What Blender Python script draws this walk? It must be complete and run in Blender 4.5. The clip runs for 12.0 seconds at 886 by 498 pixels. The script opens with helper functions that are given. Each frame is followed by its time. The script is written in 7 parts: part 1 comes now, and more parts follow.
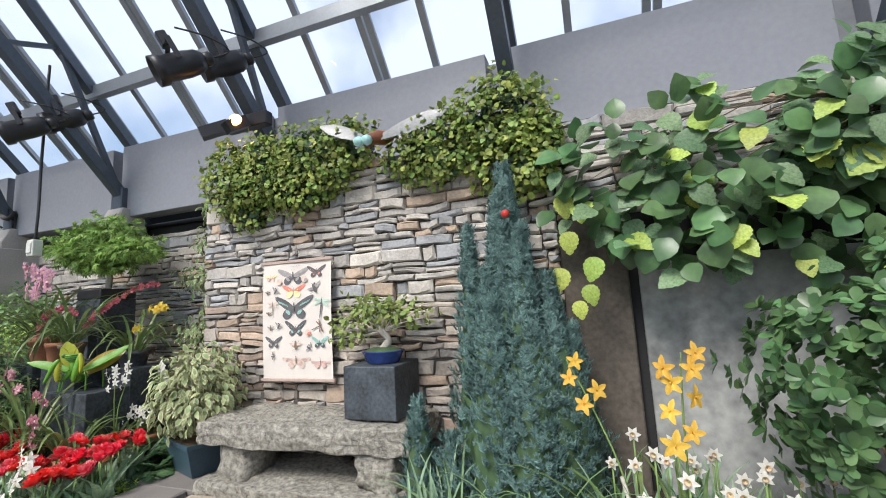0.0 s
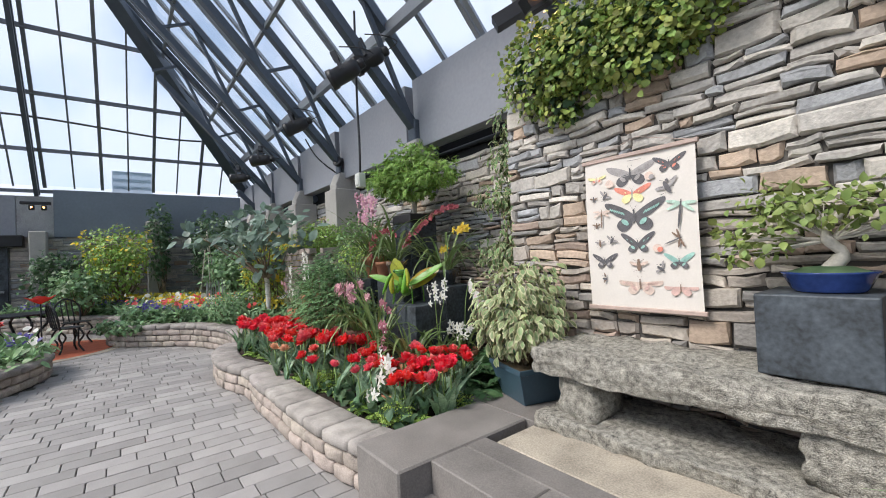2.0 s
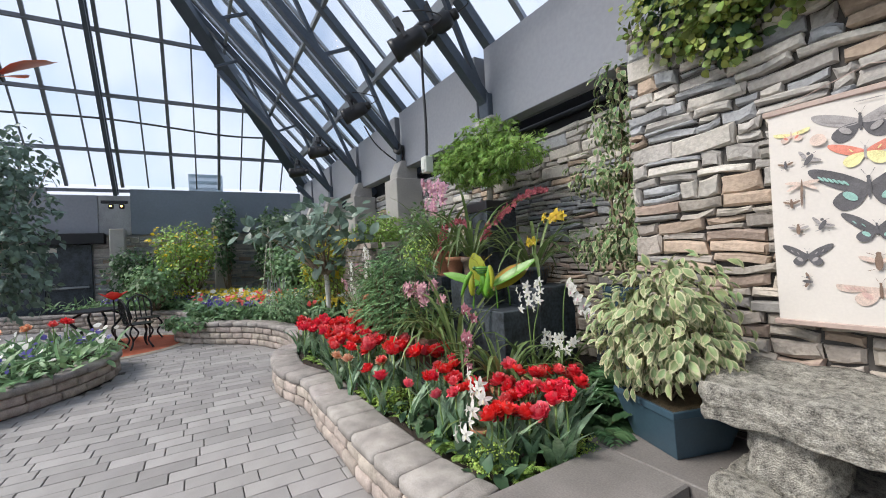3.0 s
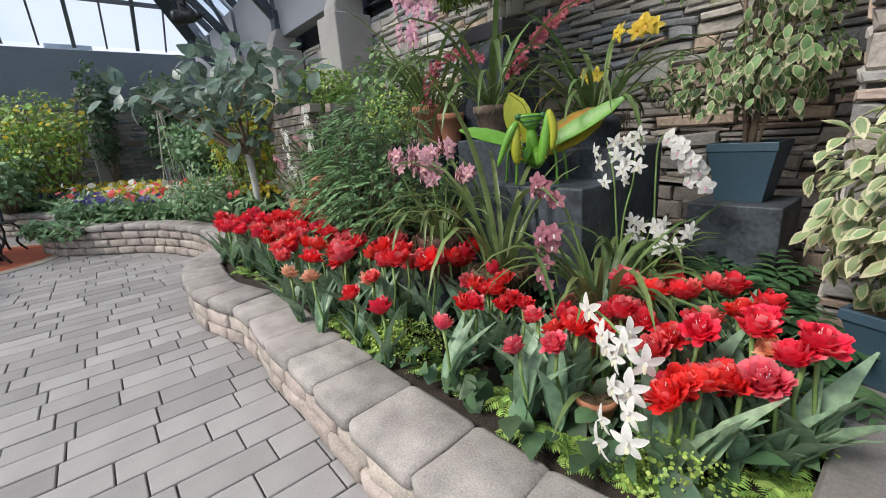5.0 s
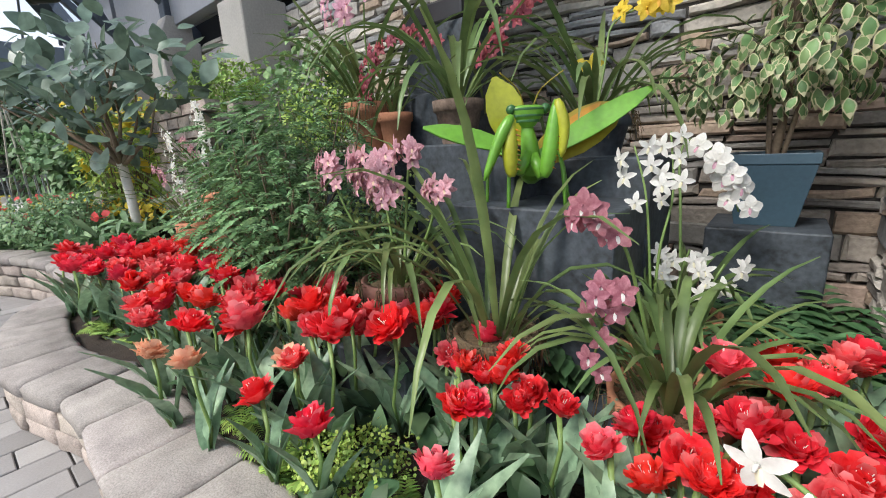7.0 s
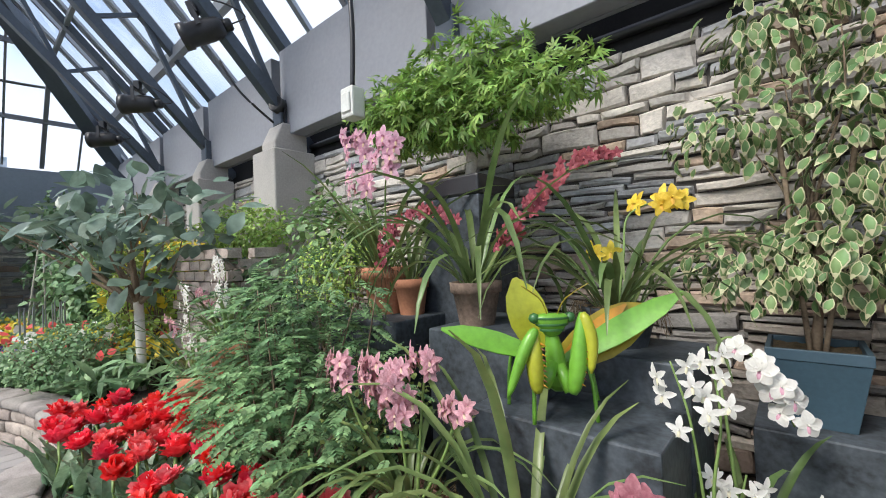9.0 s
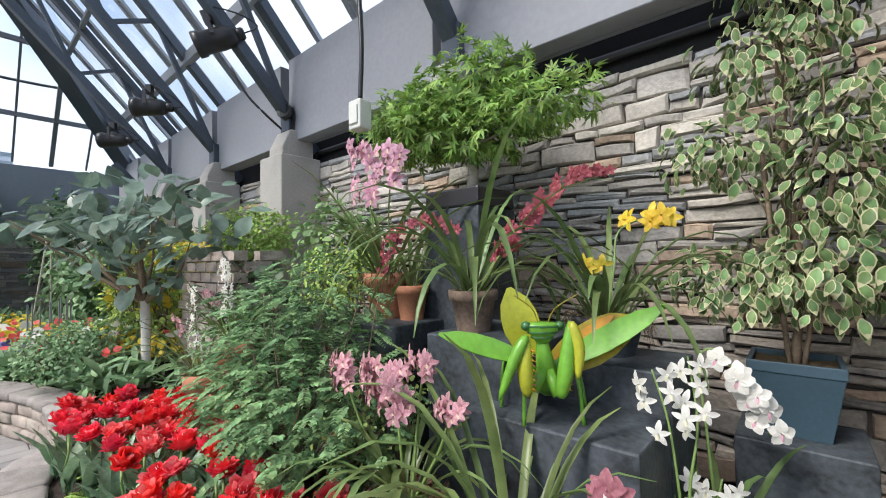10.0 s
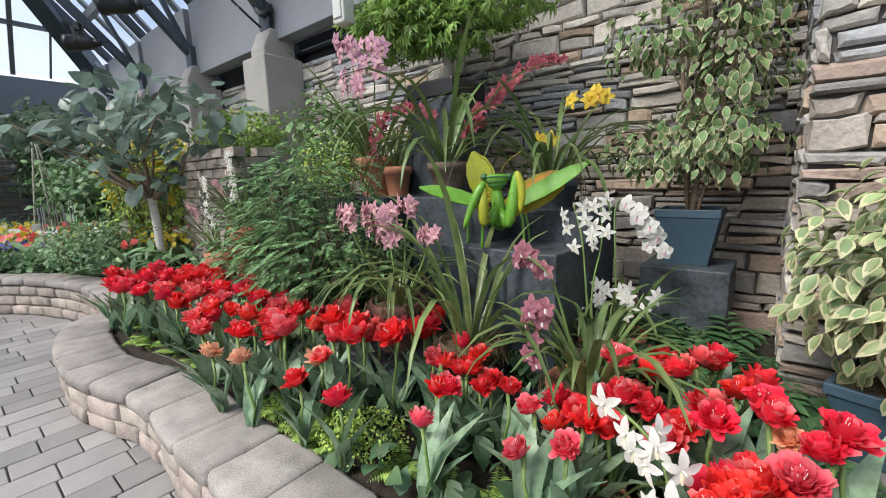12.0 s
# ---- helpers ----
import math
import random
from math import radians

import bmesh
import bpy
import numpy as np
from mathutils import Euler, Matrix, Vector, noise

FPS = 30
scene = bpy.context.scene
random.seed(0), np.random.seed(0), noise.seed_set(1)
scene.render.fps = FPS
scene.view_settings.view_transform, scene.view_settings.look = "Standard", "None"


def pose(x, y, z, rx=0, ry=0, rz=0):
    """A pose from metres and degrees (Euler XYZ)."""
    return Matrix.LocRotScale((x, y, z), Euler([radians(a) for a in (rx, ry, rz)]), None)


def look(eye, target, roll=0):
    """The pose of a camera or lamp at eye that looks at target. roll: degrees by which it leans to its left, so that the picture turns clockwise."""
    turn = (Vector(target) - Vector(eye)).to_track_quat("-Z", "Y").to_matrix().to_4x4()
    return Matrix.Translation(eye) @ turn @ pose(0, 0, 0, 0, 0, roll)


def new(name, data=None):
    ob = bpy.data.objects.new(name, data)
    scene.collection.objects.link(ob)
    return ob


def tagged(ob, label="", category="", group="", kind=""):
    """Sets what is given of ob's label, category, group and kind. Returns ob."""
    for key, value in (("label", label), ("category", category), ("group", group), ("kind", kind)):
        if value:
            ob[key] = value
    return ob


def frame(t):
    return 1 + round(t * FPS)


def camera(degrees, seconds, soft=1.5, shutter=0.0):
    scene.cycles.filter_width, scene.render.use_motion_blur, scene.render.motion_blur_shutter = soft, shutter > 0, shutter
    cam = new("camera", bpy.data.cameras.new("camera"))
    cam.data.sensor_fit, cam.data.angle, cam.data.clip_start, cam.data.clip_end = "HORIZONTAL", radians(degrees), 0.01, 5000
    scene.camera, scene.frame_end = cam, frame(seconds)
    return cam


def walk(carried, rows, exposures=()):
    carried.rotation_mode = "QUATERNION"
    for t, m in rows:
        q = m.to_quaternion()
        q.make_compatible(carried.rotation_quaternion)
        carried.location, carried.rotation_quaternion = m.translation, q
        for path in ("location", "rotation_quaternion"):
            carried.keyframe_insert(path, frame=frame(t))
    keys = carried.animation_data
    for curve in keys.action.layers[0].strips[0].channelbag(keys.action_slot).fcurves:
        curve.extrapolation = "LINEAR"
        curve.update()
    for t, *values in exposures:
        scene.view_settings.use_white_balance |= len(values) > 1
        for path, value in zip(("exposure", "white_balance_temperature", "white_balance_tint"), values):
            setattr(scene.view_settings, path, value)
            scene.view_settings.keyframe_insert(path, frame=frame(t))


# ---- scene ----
cam = camera(94.2, 12.0, soft=1.0)
PATH = [
    (0, (0.506, 0.106, 1.578), (-0.156, 1.976, 1.833), -3.2),
    (0.5, (0.322, 0.103, 1.545), (-0.659, 1.836, 1.729), -3.2),
    (1, (0.102, 0.216, 1.508), (-1.164, 1.761, 1.604), -2.7),
    (1.5, (-0.186, 0.358, 1.44), (-1.641, 1.73, 1.483), -2.5),
    (2, (-0.577, 0.409, 1.408), (-2.148, 1.646, 1.44), -2.8),
    (2.5, (-0.949, 0.484, 1.409), (-2.606, 1.604, 1.445), -3.1),
    (3, (-1.325, 0.6, 1.417), (-3.04, 1.628, 1.437), -3.1),
    (3.2, (-1.485, 0.628, 1.409), (-3.215, 1.631, 1.407), -3.1),
    (4.8, (-2.661, 0.899, 1.259), (-4.213, 2.067, 0.783), -4.4),
    (5, (-2.75, 0.918, 1.221), (-4.242, 2.139, 0.69), -4.3),
    (5.5, (-2.965, 0.978, 1.179), (-4.322, 2.306, 0.548), -4.2),
    (6, (-3.109, 1.056, 1.137), (-4.369, 2.465, 0.484), -3.7),
    (6.5, (-3.248, 1.18, 1.132), (-4.482, 2.636, 0.535), -3.5),
    (7, (-3.366, 1.276, 1.168), (-4.608, 2.769, 0.689), -3.0),
    (7.5, (-3.439, 1.368, 1.245), (-4.71, 2.872, 0.893), -2.7),
    (7.7, (-3.454, 1.389, 1.279), (-4.732, 2.899, 0.984), -2.7),
    (9.3, (-3.45, 1.352, 1.518), (-4.751, 2.869, 1.596), -2.0),
    (9.5, (-3.433, 1.344, 1.526), (-4.736, 2.859, 1.615), -1.6),
    (10, (-3.385, 1.294, 1.503), (-4.689, 2.809, 1.566), -0.9),
    (10.5, (-3.314, 1.212, 1.436), (-4.617, 2.729, 1.42), -0.6),
    (11, (-3.224, 1.094, 1.373), (-4.517, 2.615, 1.247), -0.7),
    (11.5, (-3.12, 0.997, 1.317), (-4.395, 2.52, 1.084), -1.1),
    (12, (-3.05, 0.937, 1.276), (-4.289, 2.471, 0.941), -1.8),
]
walk(cam, [(t, look(eye, target, roll)) for t, eye, target, roll in PATH], exposures=[(0, 0.74), (1.2, 0.68), (2.5, 0.62), (5, 0.58), (6.5, 0.74), (7.5, 0.94), (9.5, 0.97), (11, 0.86), (12, 0.72)])

# ---- light ----
SUN_UP, SUN_TURN = radians(49), radians(195)
world = bpy.data.worlds.new("sky")
scene.world = world
world.use_nodes = True
wn = world.node_tree
sky = wn.nodes.new("ShaderNodeTexSky")
sky.sky_type, sky.sun_disc = "NISHITA", False
sky.sun_elevation, sky.sun_rotation = SUN_UP, SUN_TURN
sky.dust_density, sky.air_density = 3.0, 1.0
clouds = wn.nodes.new("ShaderNodeTexNoise")
clouds.inputs["Scale"].default_value, clouds.inputs["Detail"].default_value = 2.2, 6.0
cloud_ramp = wn.nodes.new("ShaderNodeValToRGB")
cloud_ramp.color_ramp.elements[0].position, cloud_ramp.color_ramp.elements[1].position = 0.38, 0.56
cloud_mix = wn.nodes.new("ShaderNodeMix")
cloud_mix.data_type = "RGBA"
cloud_mix.inputs[7].default_value = (4.2, 4.5, 5.5, 1)
wn.links.new(clouds.outputs["Fac"], cloud_ramp.inputs["Fac"])
wn.links.new(cloud_ramp.outputs["Color"], cloud_mix.inputs[0])
wn.links.new(sky.outputs["Color"], cloud_mix.inputs[6])
wn.links.new(cloud_mix.outputs[2], wn.nodes["Background"].inputs["Color"])
wn.nodes["Background"].inputs["Strength"].default_value = 0.15
sun = new("sun", bpy.data.lights.new("sun", "SUN"))
sun.data.energy, sun.data.angle, sun.data.color = 2.8, radians(22), (1.0, 0.95, 0.90)
sun.matrix_world = look((-8, -13, 18), (-4, 2, 0))


# ---- materials ----
def material(name, color, rough=0.7, metal=0.0, spread=0.25, scale=3.0, fine=60.0, bump=0.2, random_value=0.0, random_hue=0.0,
             island=False, tint=None, spec=0.5, trans=0.0, depth=0.004):
    """A surface with broad stains and fine grain; random_value varies it from piece to piece."""
    m = bpy.data.materials.new(name)
    m.use_nodes = True
    n, l = m.node_tree.nodes, m.node_tree.links
    b = n["Principled BSDF"]
    b.inputs["Roughness"].default_value, b.inputs["Metallic"].default_value = rough, metal
    b.inputs["Specular IOR Level"].default_value = spec
    co = n.new("ShaderNodeTexCoord")
    broad, grain = n.new("ShaderNodeTexNoise"), n.new("ShaderNodeTexNoise")
    for t, s, d in ((broad, scale, 5.0), (grain, fine, 4.0)):
        t.inputs["Scale"].default_value, t.inputs["Detail"].default_value = s, d
        l.new(co.outputs["Object"], t.inputs["Vector"])
    mix = n.new("ShaderNodeMix")
    mix.data_type = "RGBA"
    dark = [c * (1 - spread) for c in color]
    light = [min(1.0, c * (1 + spread)) for c in (tint or color)]
    mix.inputs[6].default_value, mix.inputs[7].default_value = (*dark, 1), (*light, 1)
    both = n.new("ShaderNodeMath")
    both.operation = "MULTIPLY_ADD"
    both.inputs[1].default_value = 0.45
    half = n.new("ShaderNodeMath")
    half.operation = "MULTIPLY"
    half.inputs[1].default_value = 0.55
    l.new(broad.outputs["Fac"], half.inputs[0])
    l.new(grain.outputs["Fac"], both.inputs[0])
    l.new(half.outputs[0], both.inputs[2])
    span = n.new("ShaderNodeMapRange")
    span.inputs["From Min"].default_value, span.inputs["From Max"].default_value = 0.33, 0.67
    l.new(both.outputs[0], span.inputs["Value"])
    l.new(span.outputs["Result"], mix.inputs[0])
    out = mix.outputs[2]
    if random_value or random_hue:
        if island:
            pick = n.new("ShaderNodeNewGeometry").outputs["Random Per Island"]
        else:
            pick = n.new("ShaderNodeObjectInfo").outputs["Random"]
        hsv = n.new("ShaderNodeHueSaturation")
        vary = n.new("ShaderNodeMapRange")
        vary.inputs["To Min"].default_value, vary.inputs["To Max"].default_value = 1 - random_value, 1 + random_value
        turn = n.new("ShaderNodeMath")
        turn.operation = "MULTIPLY"
        turn.inputs[1].default_value = 7.31
        frac = n.new("ShaderNodeMath")
        frac.operation = "FRACT"
        hue = n.new("ShaderNodeMapRange")
        hue.inputs["To Min"].default_value, hue.inputs["To Max"].default_value = 0.5 - random_hue, 0.5 + random_hue
        l.new(pick, vary.inputs["Value"])
        l.new(pick, turn.inputs[0])
        l.new(turn.outputs[0], frac.inputs[0])
        l.new(frac.outputs[0], hue.inputs["Value"])
        l.new(vary.outputs["Result"], hsv.inputs["Value"])
        l.new(hue.outputs["Result"], hsv.inputs["Hue"])
        l.new(out, hsv.inputs["Color"])
        out = hsv.outputs["Color"]
    l.new(out, b.inputs["Base Color"])
    if bump:
        bm_ = n.new("ShaderNodeBump")
        bm_.inputs["Strength"].default_value, bm_.inputs["Distance"].default_value = bump, depth
        l.new(both.outputs[0], bm_.inputs["Height"])
        l.new(bm_.outputs["Normal"], b.inputs["Normal"])
    if trans:
        tr = n.new("ShaderNodeBsdfTranslucent")
        add = n.new("ShaderNodeMixShader")
        add.inputs[0].default_value = trans
        l.new(out, tr.inputs["Color"])
        l.new(b.outputs[0], add.inputs[1])
        l.new(tr.outputs[0], add.inputs[2])
        l.new(add.outputs[0], n["Material Output"].inputs["Surface"])
    return m


def stone_material(name, cols, rough=0.85, bump=0.8, fine=45.0, island=False):
    """Split stone: each piece picks one of several colours, with streaks and grain."""
    m = material(name, (0.3, 0.3, 0.3), rough, 0, 0.3, 5.0, fine, bump, 0.22, 0.0, island, depth=0.022)
    n, l = m.node_tree.nodes, m.node_tree.links
    ramp = n.new("ShaderNodeValToRGB")
    ramp.color_ramp.interpolation = "CONSTANT"
    while len(ramp.color_ramp.elements) < len(cols):
        ramp.color_ramp.elements.new(0.5)
    for i, (at, c) in enumerate(cols):
        e = ramp.color_ramp.elements[i]
        e.position, e.color = at, (*c, 1)
    src = n["Geometry"].outputs["Random Per Island"] if island else n["Object Info"].outputs["Random"]
    pick = n.new("ShaderNodeMath")
    pick.operation = "MULTIPLY"
    pick.inputs[1].default_value = 13.7
    frac = n.new("ShaderNodeMath")
    frac.operation = "FRACT"
    l.new(src, pick.inputs[0])
    l.new(pick.outputs[0], frac.inputs[0])
    l.new(frac.outputs[0], ramp.inputs["Fac"])
    mul = n.new("ShaderNodeMix")
    mul.data_type, mul.blend_type = "RGBA", "MULTIPLY"
    mul.inputs[0].default_value = 1.0
    gain = n.new("ShaderNodeMix")
    gain.data_type, gain.blend_type = "RGBA", "MULTIPLY"
    gain.inputs[0].default_value = 1.0
    gain.inputs[7].default_value = (3.05, 3.05, 3.05, 1)
    hsv = n["Hue/Saturation/Value"]
    l.new(hsv.outputs["Color"], gain.inputs[6])
    l.new(gain.outputs[2], mul.inputs[6])
    l.new(ramp.outputs["Color"], mul.inputs[7])
    l.new(mul.outputs[2], n["Principled BSDF"].inputs["Base Color"])
    return m


M = {}
M["mortar"] = material("mortar", (0.09, 0.083, 0.075), 0.95, bump=0.6)
M["stone"] = stone_material("ledge_stone", [(0.0, (0.38, 0.335, 0.29)), (0.25, (0.45, 0.40, 0.34)), (0.46, (0.29, 0.275, 0.255)),
                                           (0.62, (0.46, 0.355, 0.27)), (0.72, (0.41, 0.315, 0.255)), (0.84, (0.48, 0.43, 0.37))])
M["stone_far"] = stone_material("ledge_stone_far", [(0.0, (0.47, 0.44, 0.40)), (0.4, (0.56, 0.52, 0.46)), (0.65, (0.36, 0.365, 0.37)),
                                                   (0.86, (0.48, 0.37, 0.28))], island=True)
M["paver"] = material("grey_paver", (0.275, 0.262, 0.252), 0.75, spread=0.16, scale=4, fine=140, bump=0.25, random_value=0.2, random_hue=0.012)
M["paver_far"] = material("grey_paver_far", (0.275, 0.262, 0.252), 0.75, spread=0.16, scale=4, fine=140, bump=0.25, random_value=0.2, island=True)
M["joint"] = material("paver_joint", (0.07, 0.065, 0.06), 0.95)
M["block"] = material("wall_block", (0.38, 0.325, 0.28), 0.9, spread=0.42, scale=9, fine=120, bump=0.7, random_value=0.15, random_hue=0.012, depth=0.008)
M["cap"] = material("wall_cap", (0.30, 0.272, 0.25), 0.9, spread=0.42, scale=7, fine=170, bump=0.9, random_value=0.14, random_hue=0.015)
M["slate"] = material("step_slab", (0.18, 0.165, 0.152), 0.75, spread=0.3, scale=3, fine=110, bump=0.25, random_value=0.1)
M["concrete"] = material("concrete", (0.42, 0.40, 0.37), 0.85, spread=0.15, scale=2.5, fine=50, bump=0.3)
M["pale_concrete"] = material("pale_concrete", (0.37, 0.325, 0.26), 0.9, spread=0.45, scale=4, fine=110, bump=0.8)
M["granite"] = material("rough_granite", (0.33, 0.312, 0.268), 0.88, spread=0.8, scale=34, fine=170, bump=1.0, depth=0.03)
M["fascia"] = material("grey_fascia_paint", (0.29, 0.30, 0.33), 0.55, spread=0.10, scale=0.8, fine=20, bump=0.05)
M["fascia_dark"] = material("slate_grey_fascia", (0.20, 0.235, 0.28), 0.6, spread=0.1, scale=0.8, fine=20, bump=0.05)
M["steel"] = material("dark_steel", (0.075, 0.092, 0.115), 0.45, 0.2, spread=0.2, scale=2, fine=30, bump=0.05)
# dark steel made paler: distance haze put into the far bars' colour
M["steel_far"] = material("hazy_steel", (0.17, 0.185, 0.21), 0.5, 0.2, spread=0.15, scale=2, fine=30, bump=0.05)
# far stone lightened in its base colour to imitate haze
M["far_stone"] = material("hazed_far_stone", (0.36, 0.365, 0.37), 0.9, spread=0.3, scale=3, fine=40, bump=0.5)
M["alu"] = material("aluminium_bar", (0.33, 0.35, 0.37), 0.4, 0.6, spread=0.1, scale=2, fine=40, bump=0.05)
M["black"] = material("black_paint", (0.018, 0.018, 0.02), 0.4, spread=0.2, scale=8, fine=60, bump=0.1)
M["soil"] = material("dark_soil", (0.035, 0.025, 0.018), 0.95, spread=0.5, scale=12, fine=120, bump=1.0, depth=0.02)
M["pot"] = material("slate_blue_plastic", (0.042, 0.08, 0.108), 0.45, spread=0.15, scale=4, fine=60, bump=0.08)
M["slateblock"] = material("dark_slate_block", (0.048, 0.058, 0.068), 0.6, spread=0.8, scale=6, fine=40, bump=0.35)
M["terracotta"] = material("terracotta", (0.46, 0.20, 0.11), 0.85, spread=0.2, scale=6, fine=70, bump=0.25)
M["blueglaze"] = material("blue_glaze", (0.02, 0.045, 0.17), 0.2, spread=0.3, scale=6, fine=40, bump=0.1)
M["stone_panel"] = material("blotched_slate_panel", (0.30, 0.31, 0.30), 0.7, spread=0.5, scale=2.0, fine=14, bump=0.3)
M["brown_panel"] = material("brown_rough_panel", (0.10, 0.085, 0.07), 0.85, spread=0.45, scale=4, fine=30, bump=0.8)
# near-black colour that paints the shade inside gaps
M["dark"] = material("painted_gap_shade", (0.02, 0.02, 0.022), 0.9)
M["redmat"] = material("orange_red_tiles", (0.48, 0.12, 0.055), 0.8, spread=0.2, scale=5, fine=60)


def glass_material(name):
    m = bpy.data.materials.new(name)
    m.use_nodes = True
    n, l = m.node_tree.nodes, m.node_tree.links
    tr, gl, mx, fr = (n.new("ShaderNodeBsdfTransparent"), n.new("ShaderNodeBsdfGlossy"), n.new("ShaderNodeMixShader"), n.new("ShaderNodeFresnel"))
    gl.inputs["Roughness"].default_value = 0.03
    tr.inputs["Color"].default_value = (0.90, 0.95, 0.96, 1)
    l.new(fr.outputs[0], mx.inputs[0])
    l.new(tr.outputs[0], mx.inputs[1])
    l.new(gl.outputs[0], mx.inputs[2])
    l.new(mx.outputs[0], n["Material Output"].inputs["Surface"])
    return m


M["glass"] = glass_material("roof_glass")


# ---- building helpers ----
def empty(name, x=0, y=0, z=0, label="", category="", group="", kind="", rz=0):
    ob = new(name)
    ob.empty_display_size = 0.05
    ob.matrix_basis = pose(x, y, z, 0, 0, rz)
    return tagged(ob, label, category, group, kind)


def mesh_from(name, verts, faces, mat, smooth=False):
    me = bpy.data.meshes.new(name)
    me.from_pydata([tuple(v) for v in verts], [], faces)
    me.materials.append(mat)
    if smooth:
        me.polygons.foreach_set("use_smooth", [True] * len(me.polygons))
    return me


def put(name, me, parent=None, m=None, label="", category="", group="", kind=""):
    ob = new(name, me)
    if parent:
        ob.parent = parent
    if m is not None:
        ob.matrix_basis = m
    return tagged(ob, label, category, group, kind)


def part(name, bm, mat, parent=None, label="", smooth=False, m=None, **tags):
    me = bpy.data.meshes.new(name)
    bm.to_mesh(me)
    bm.free()
    me.materials.append(mat)
    if smooth:
        me.polygons.foreach_set("use_smooth", [True] * len(me.polygons))
    return put(name, me, parent, m, label, **tags)


def box_bm(x0, y0, z0, x1, y1, z1, bevel=0.0, bm=None, segments=1):
    """A box between two corners, with its edges bevelled."""
    own = bm is None
    bm = bm or bmesh.new()
    made = bmesh.ops.create_cube(bm, size=1, matrix=Matrix.Translation(((x0 + x1) / 2, (y0 + y1) / 2, (z0 + z1) / 2)) @ Matrix.Diagonal((x1 - x0, y1 - y0, z1 - z0, 1)))
    if bevel:
        edges = {e for v in made["verts"] for e in v.link_edges}
        bmesh.ops.bevel(bm, geom=list(edges), offset=bevel, segments=segments, affect="EDGES", profile=0.5)
    return bm


def bar_bm(a, b, w, h, bm=None, up=(0, 0, 1)):
    """A straight bar of section w by h from a to b."""
    bm = bm or bmesh.new()
    a, b = Vector(a), Vector(b)
    d = (b - a)
    zax = d.normalized()
    xax = Vector(up).cross(zax)
    if xax.length < 1e-4:
        xax = Vector((1, 0, 0))
    xax.normalize()
    yax = zax.cross(xax)
    rot = Matrix((xax, yax, zax)).transposed().to_4x4()
    bmesh.ops.create_cube(bm, size=1, matrix=Matrix.Translation((a + b) / 2) @ rot @ Matrix.Diagonal((w, h, d.length, 1)))
    return bm


def lathe(profile, n=20, closed=False):
    """A turned shape from (radius, height) pairs."""
    verts, faces = [], []
    for r, z in profile:
        for i in range(n):
            a = 2 * math.pi * i / n
            verts.append((r * math.cos(a), r * math.sin(a), z))
    for k in range(len(profile) - 1):
        for i in range(n):
            j = (i + 1) % n
            faces.append((k * n + i, k * n + j, (k + 1) * n + j, (k + 1) * n + i))
    if closed:
        faces.append(tuple(reversed(range(n))))
        faces.append(tuple(range((len(profile) - 1) * n, len(profile) * n)))
    return verts, faces


def tube(points, radii, n=6):
    """A round tapering stem along points."""
    verts, faces = [], []
    pts = [Vector(p) for p in points]
    for k, p in enumerate(pts):
        d = (pts[min(k + 1, len(pts) - 1)] - pts[max(k - 1, 0)])
        d = d.normalized() if d.length > 1e-6 else Vector((0, 0, 1))
        s = d.orthogonal().normalized()
        u = d.cross(s)
        r = radii[k] if isinstance(radii, (list, tuple)) else radii
        for i in range(n):
            a = 2 * math.pi * i / n
            verts.append(p + (s * math.cos(a) + u * math.sin(a)) * r)
    for k in range(len(pts) - 1):
        for i in range(n):
            j = (i + 1) % n
            faces.append((k * n + i, k * n + j, (k + 1) * n + j, (k + 1) * n + i))
    faces.append(tuple(reversed(range(n))))
    faces.append(tuple(range((len(pts) - 1) * n, len(pts) * n)))
    return verts, faces


def join(*pieces):
    """Joins (verts, faces) pairs."""
    verts, faces = [], []
    for v, f in pieces:
        k = len(verts)
        verts.extend(v)
        faces.extend([tuple(i + k for i in g) for g in f])
    return verts, faces


def moved(vf, m):
    return [m @ Vector(v) for v in vf[0]], vf[1]


def inside(p, poly):
    """Whether the point p lies in the polygon."""
    hit = False
    for (x0, y0), (x1, y1) in zip(poly, poly[1:] + poly[:1]):
        if (y0 > p[1]) != (y1 > p[1]) and p[0] < (x1 - x0) * (p[1] - y0) / (y1 - y0) + x0:
            hit = not hit
    return hit


def smooth_line(pts, n=8, closed=False):
    """A Catmull-Rom line through points."""
    out = []
    m = len(pts)
    for i in range(m if closed else m - 1):
        if closed:
            p = [Vector(pts[(i + k) % m]) for k in (-1, 0, 1, 2)]
        else:
            p = [Vector(pts[min(max(i + k, 0), m - 1)]) for k in (-1, 0, 1, 2)]
        for k in range(n):
            t = k / n
            out.append(0.5 * ((2 * p[1]) + (p[2] - p[0]) * t + (2 * p[0] - 5 * p[1] + 4 * p[2] - p[3]) * t * t + (3 * p[1] - p[0] - 3 * p[2] + p[3]) * t ** 3))
    if not closed:
        out.append(Vector(pts[-1]))
    return out


def along(line, step):
    """Points and directions at even steps along a line."""
    out, left = [], 0.0
    for a, b in zip(line, line[1:]):
        d = (b - a).length
        while left <= d:
            out.append((a + (b - a) * (left / d), (b - a).normalized()))
            left += step
        left -= d
    return out


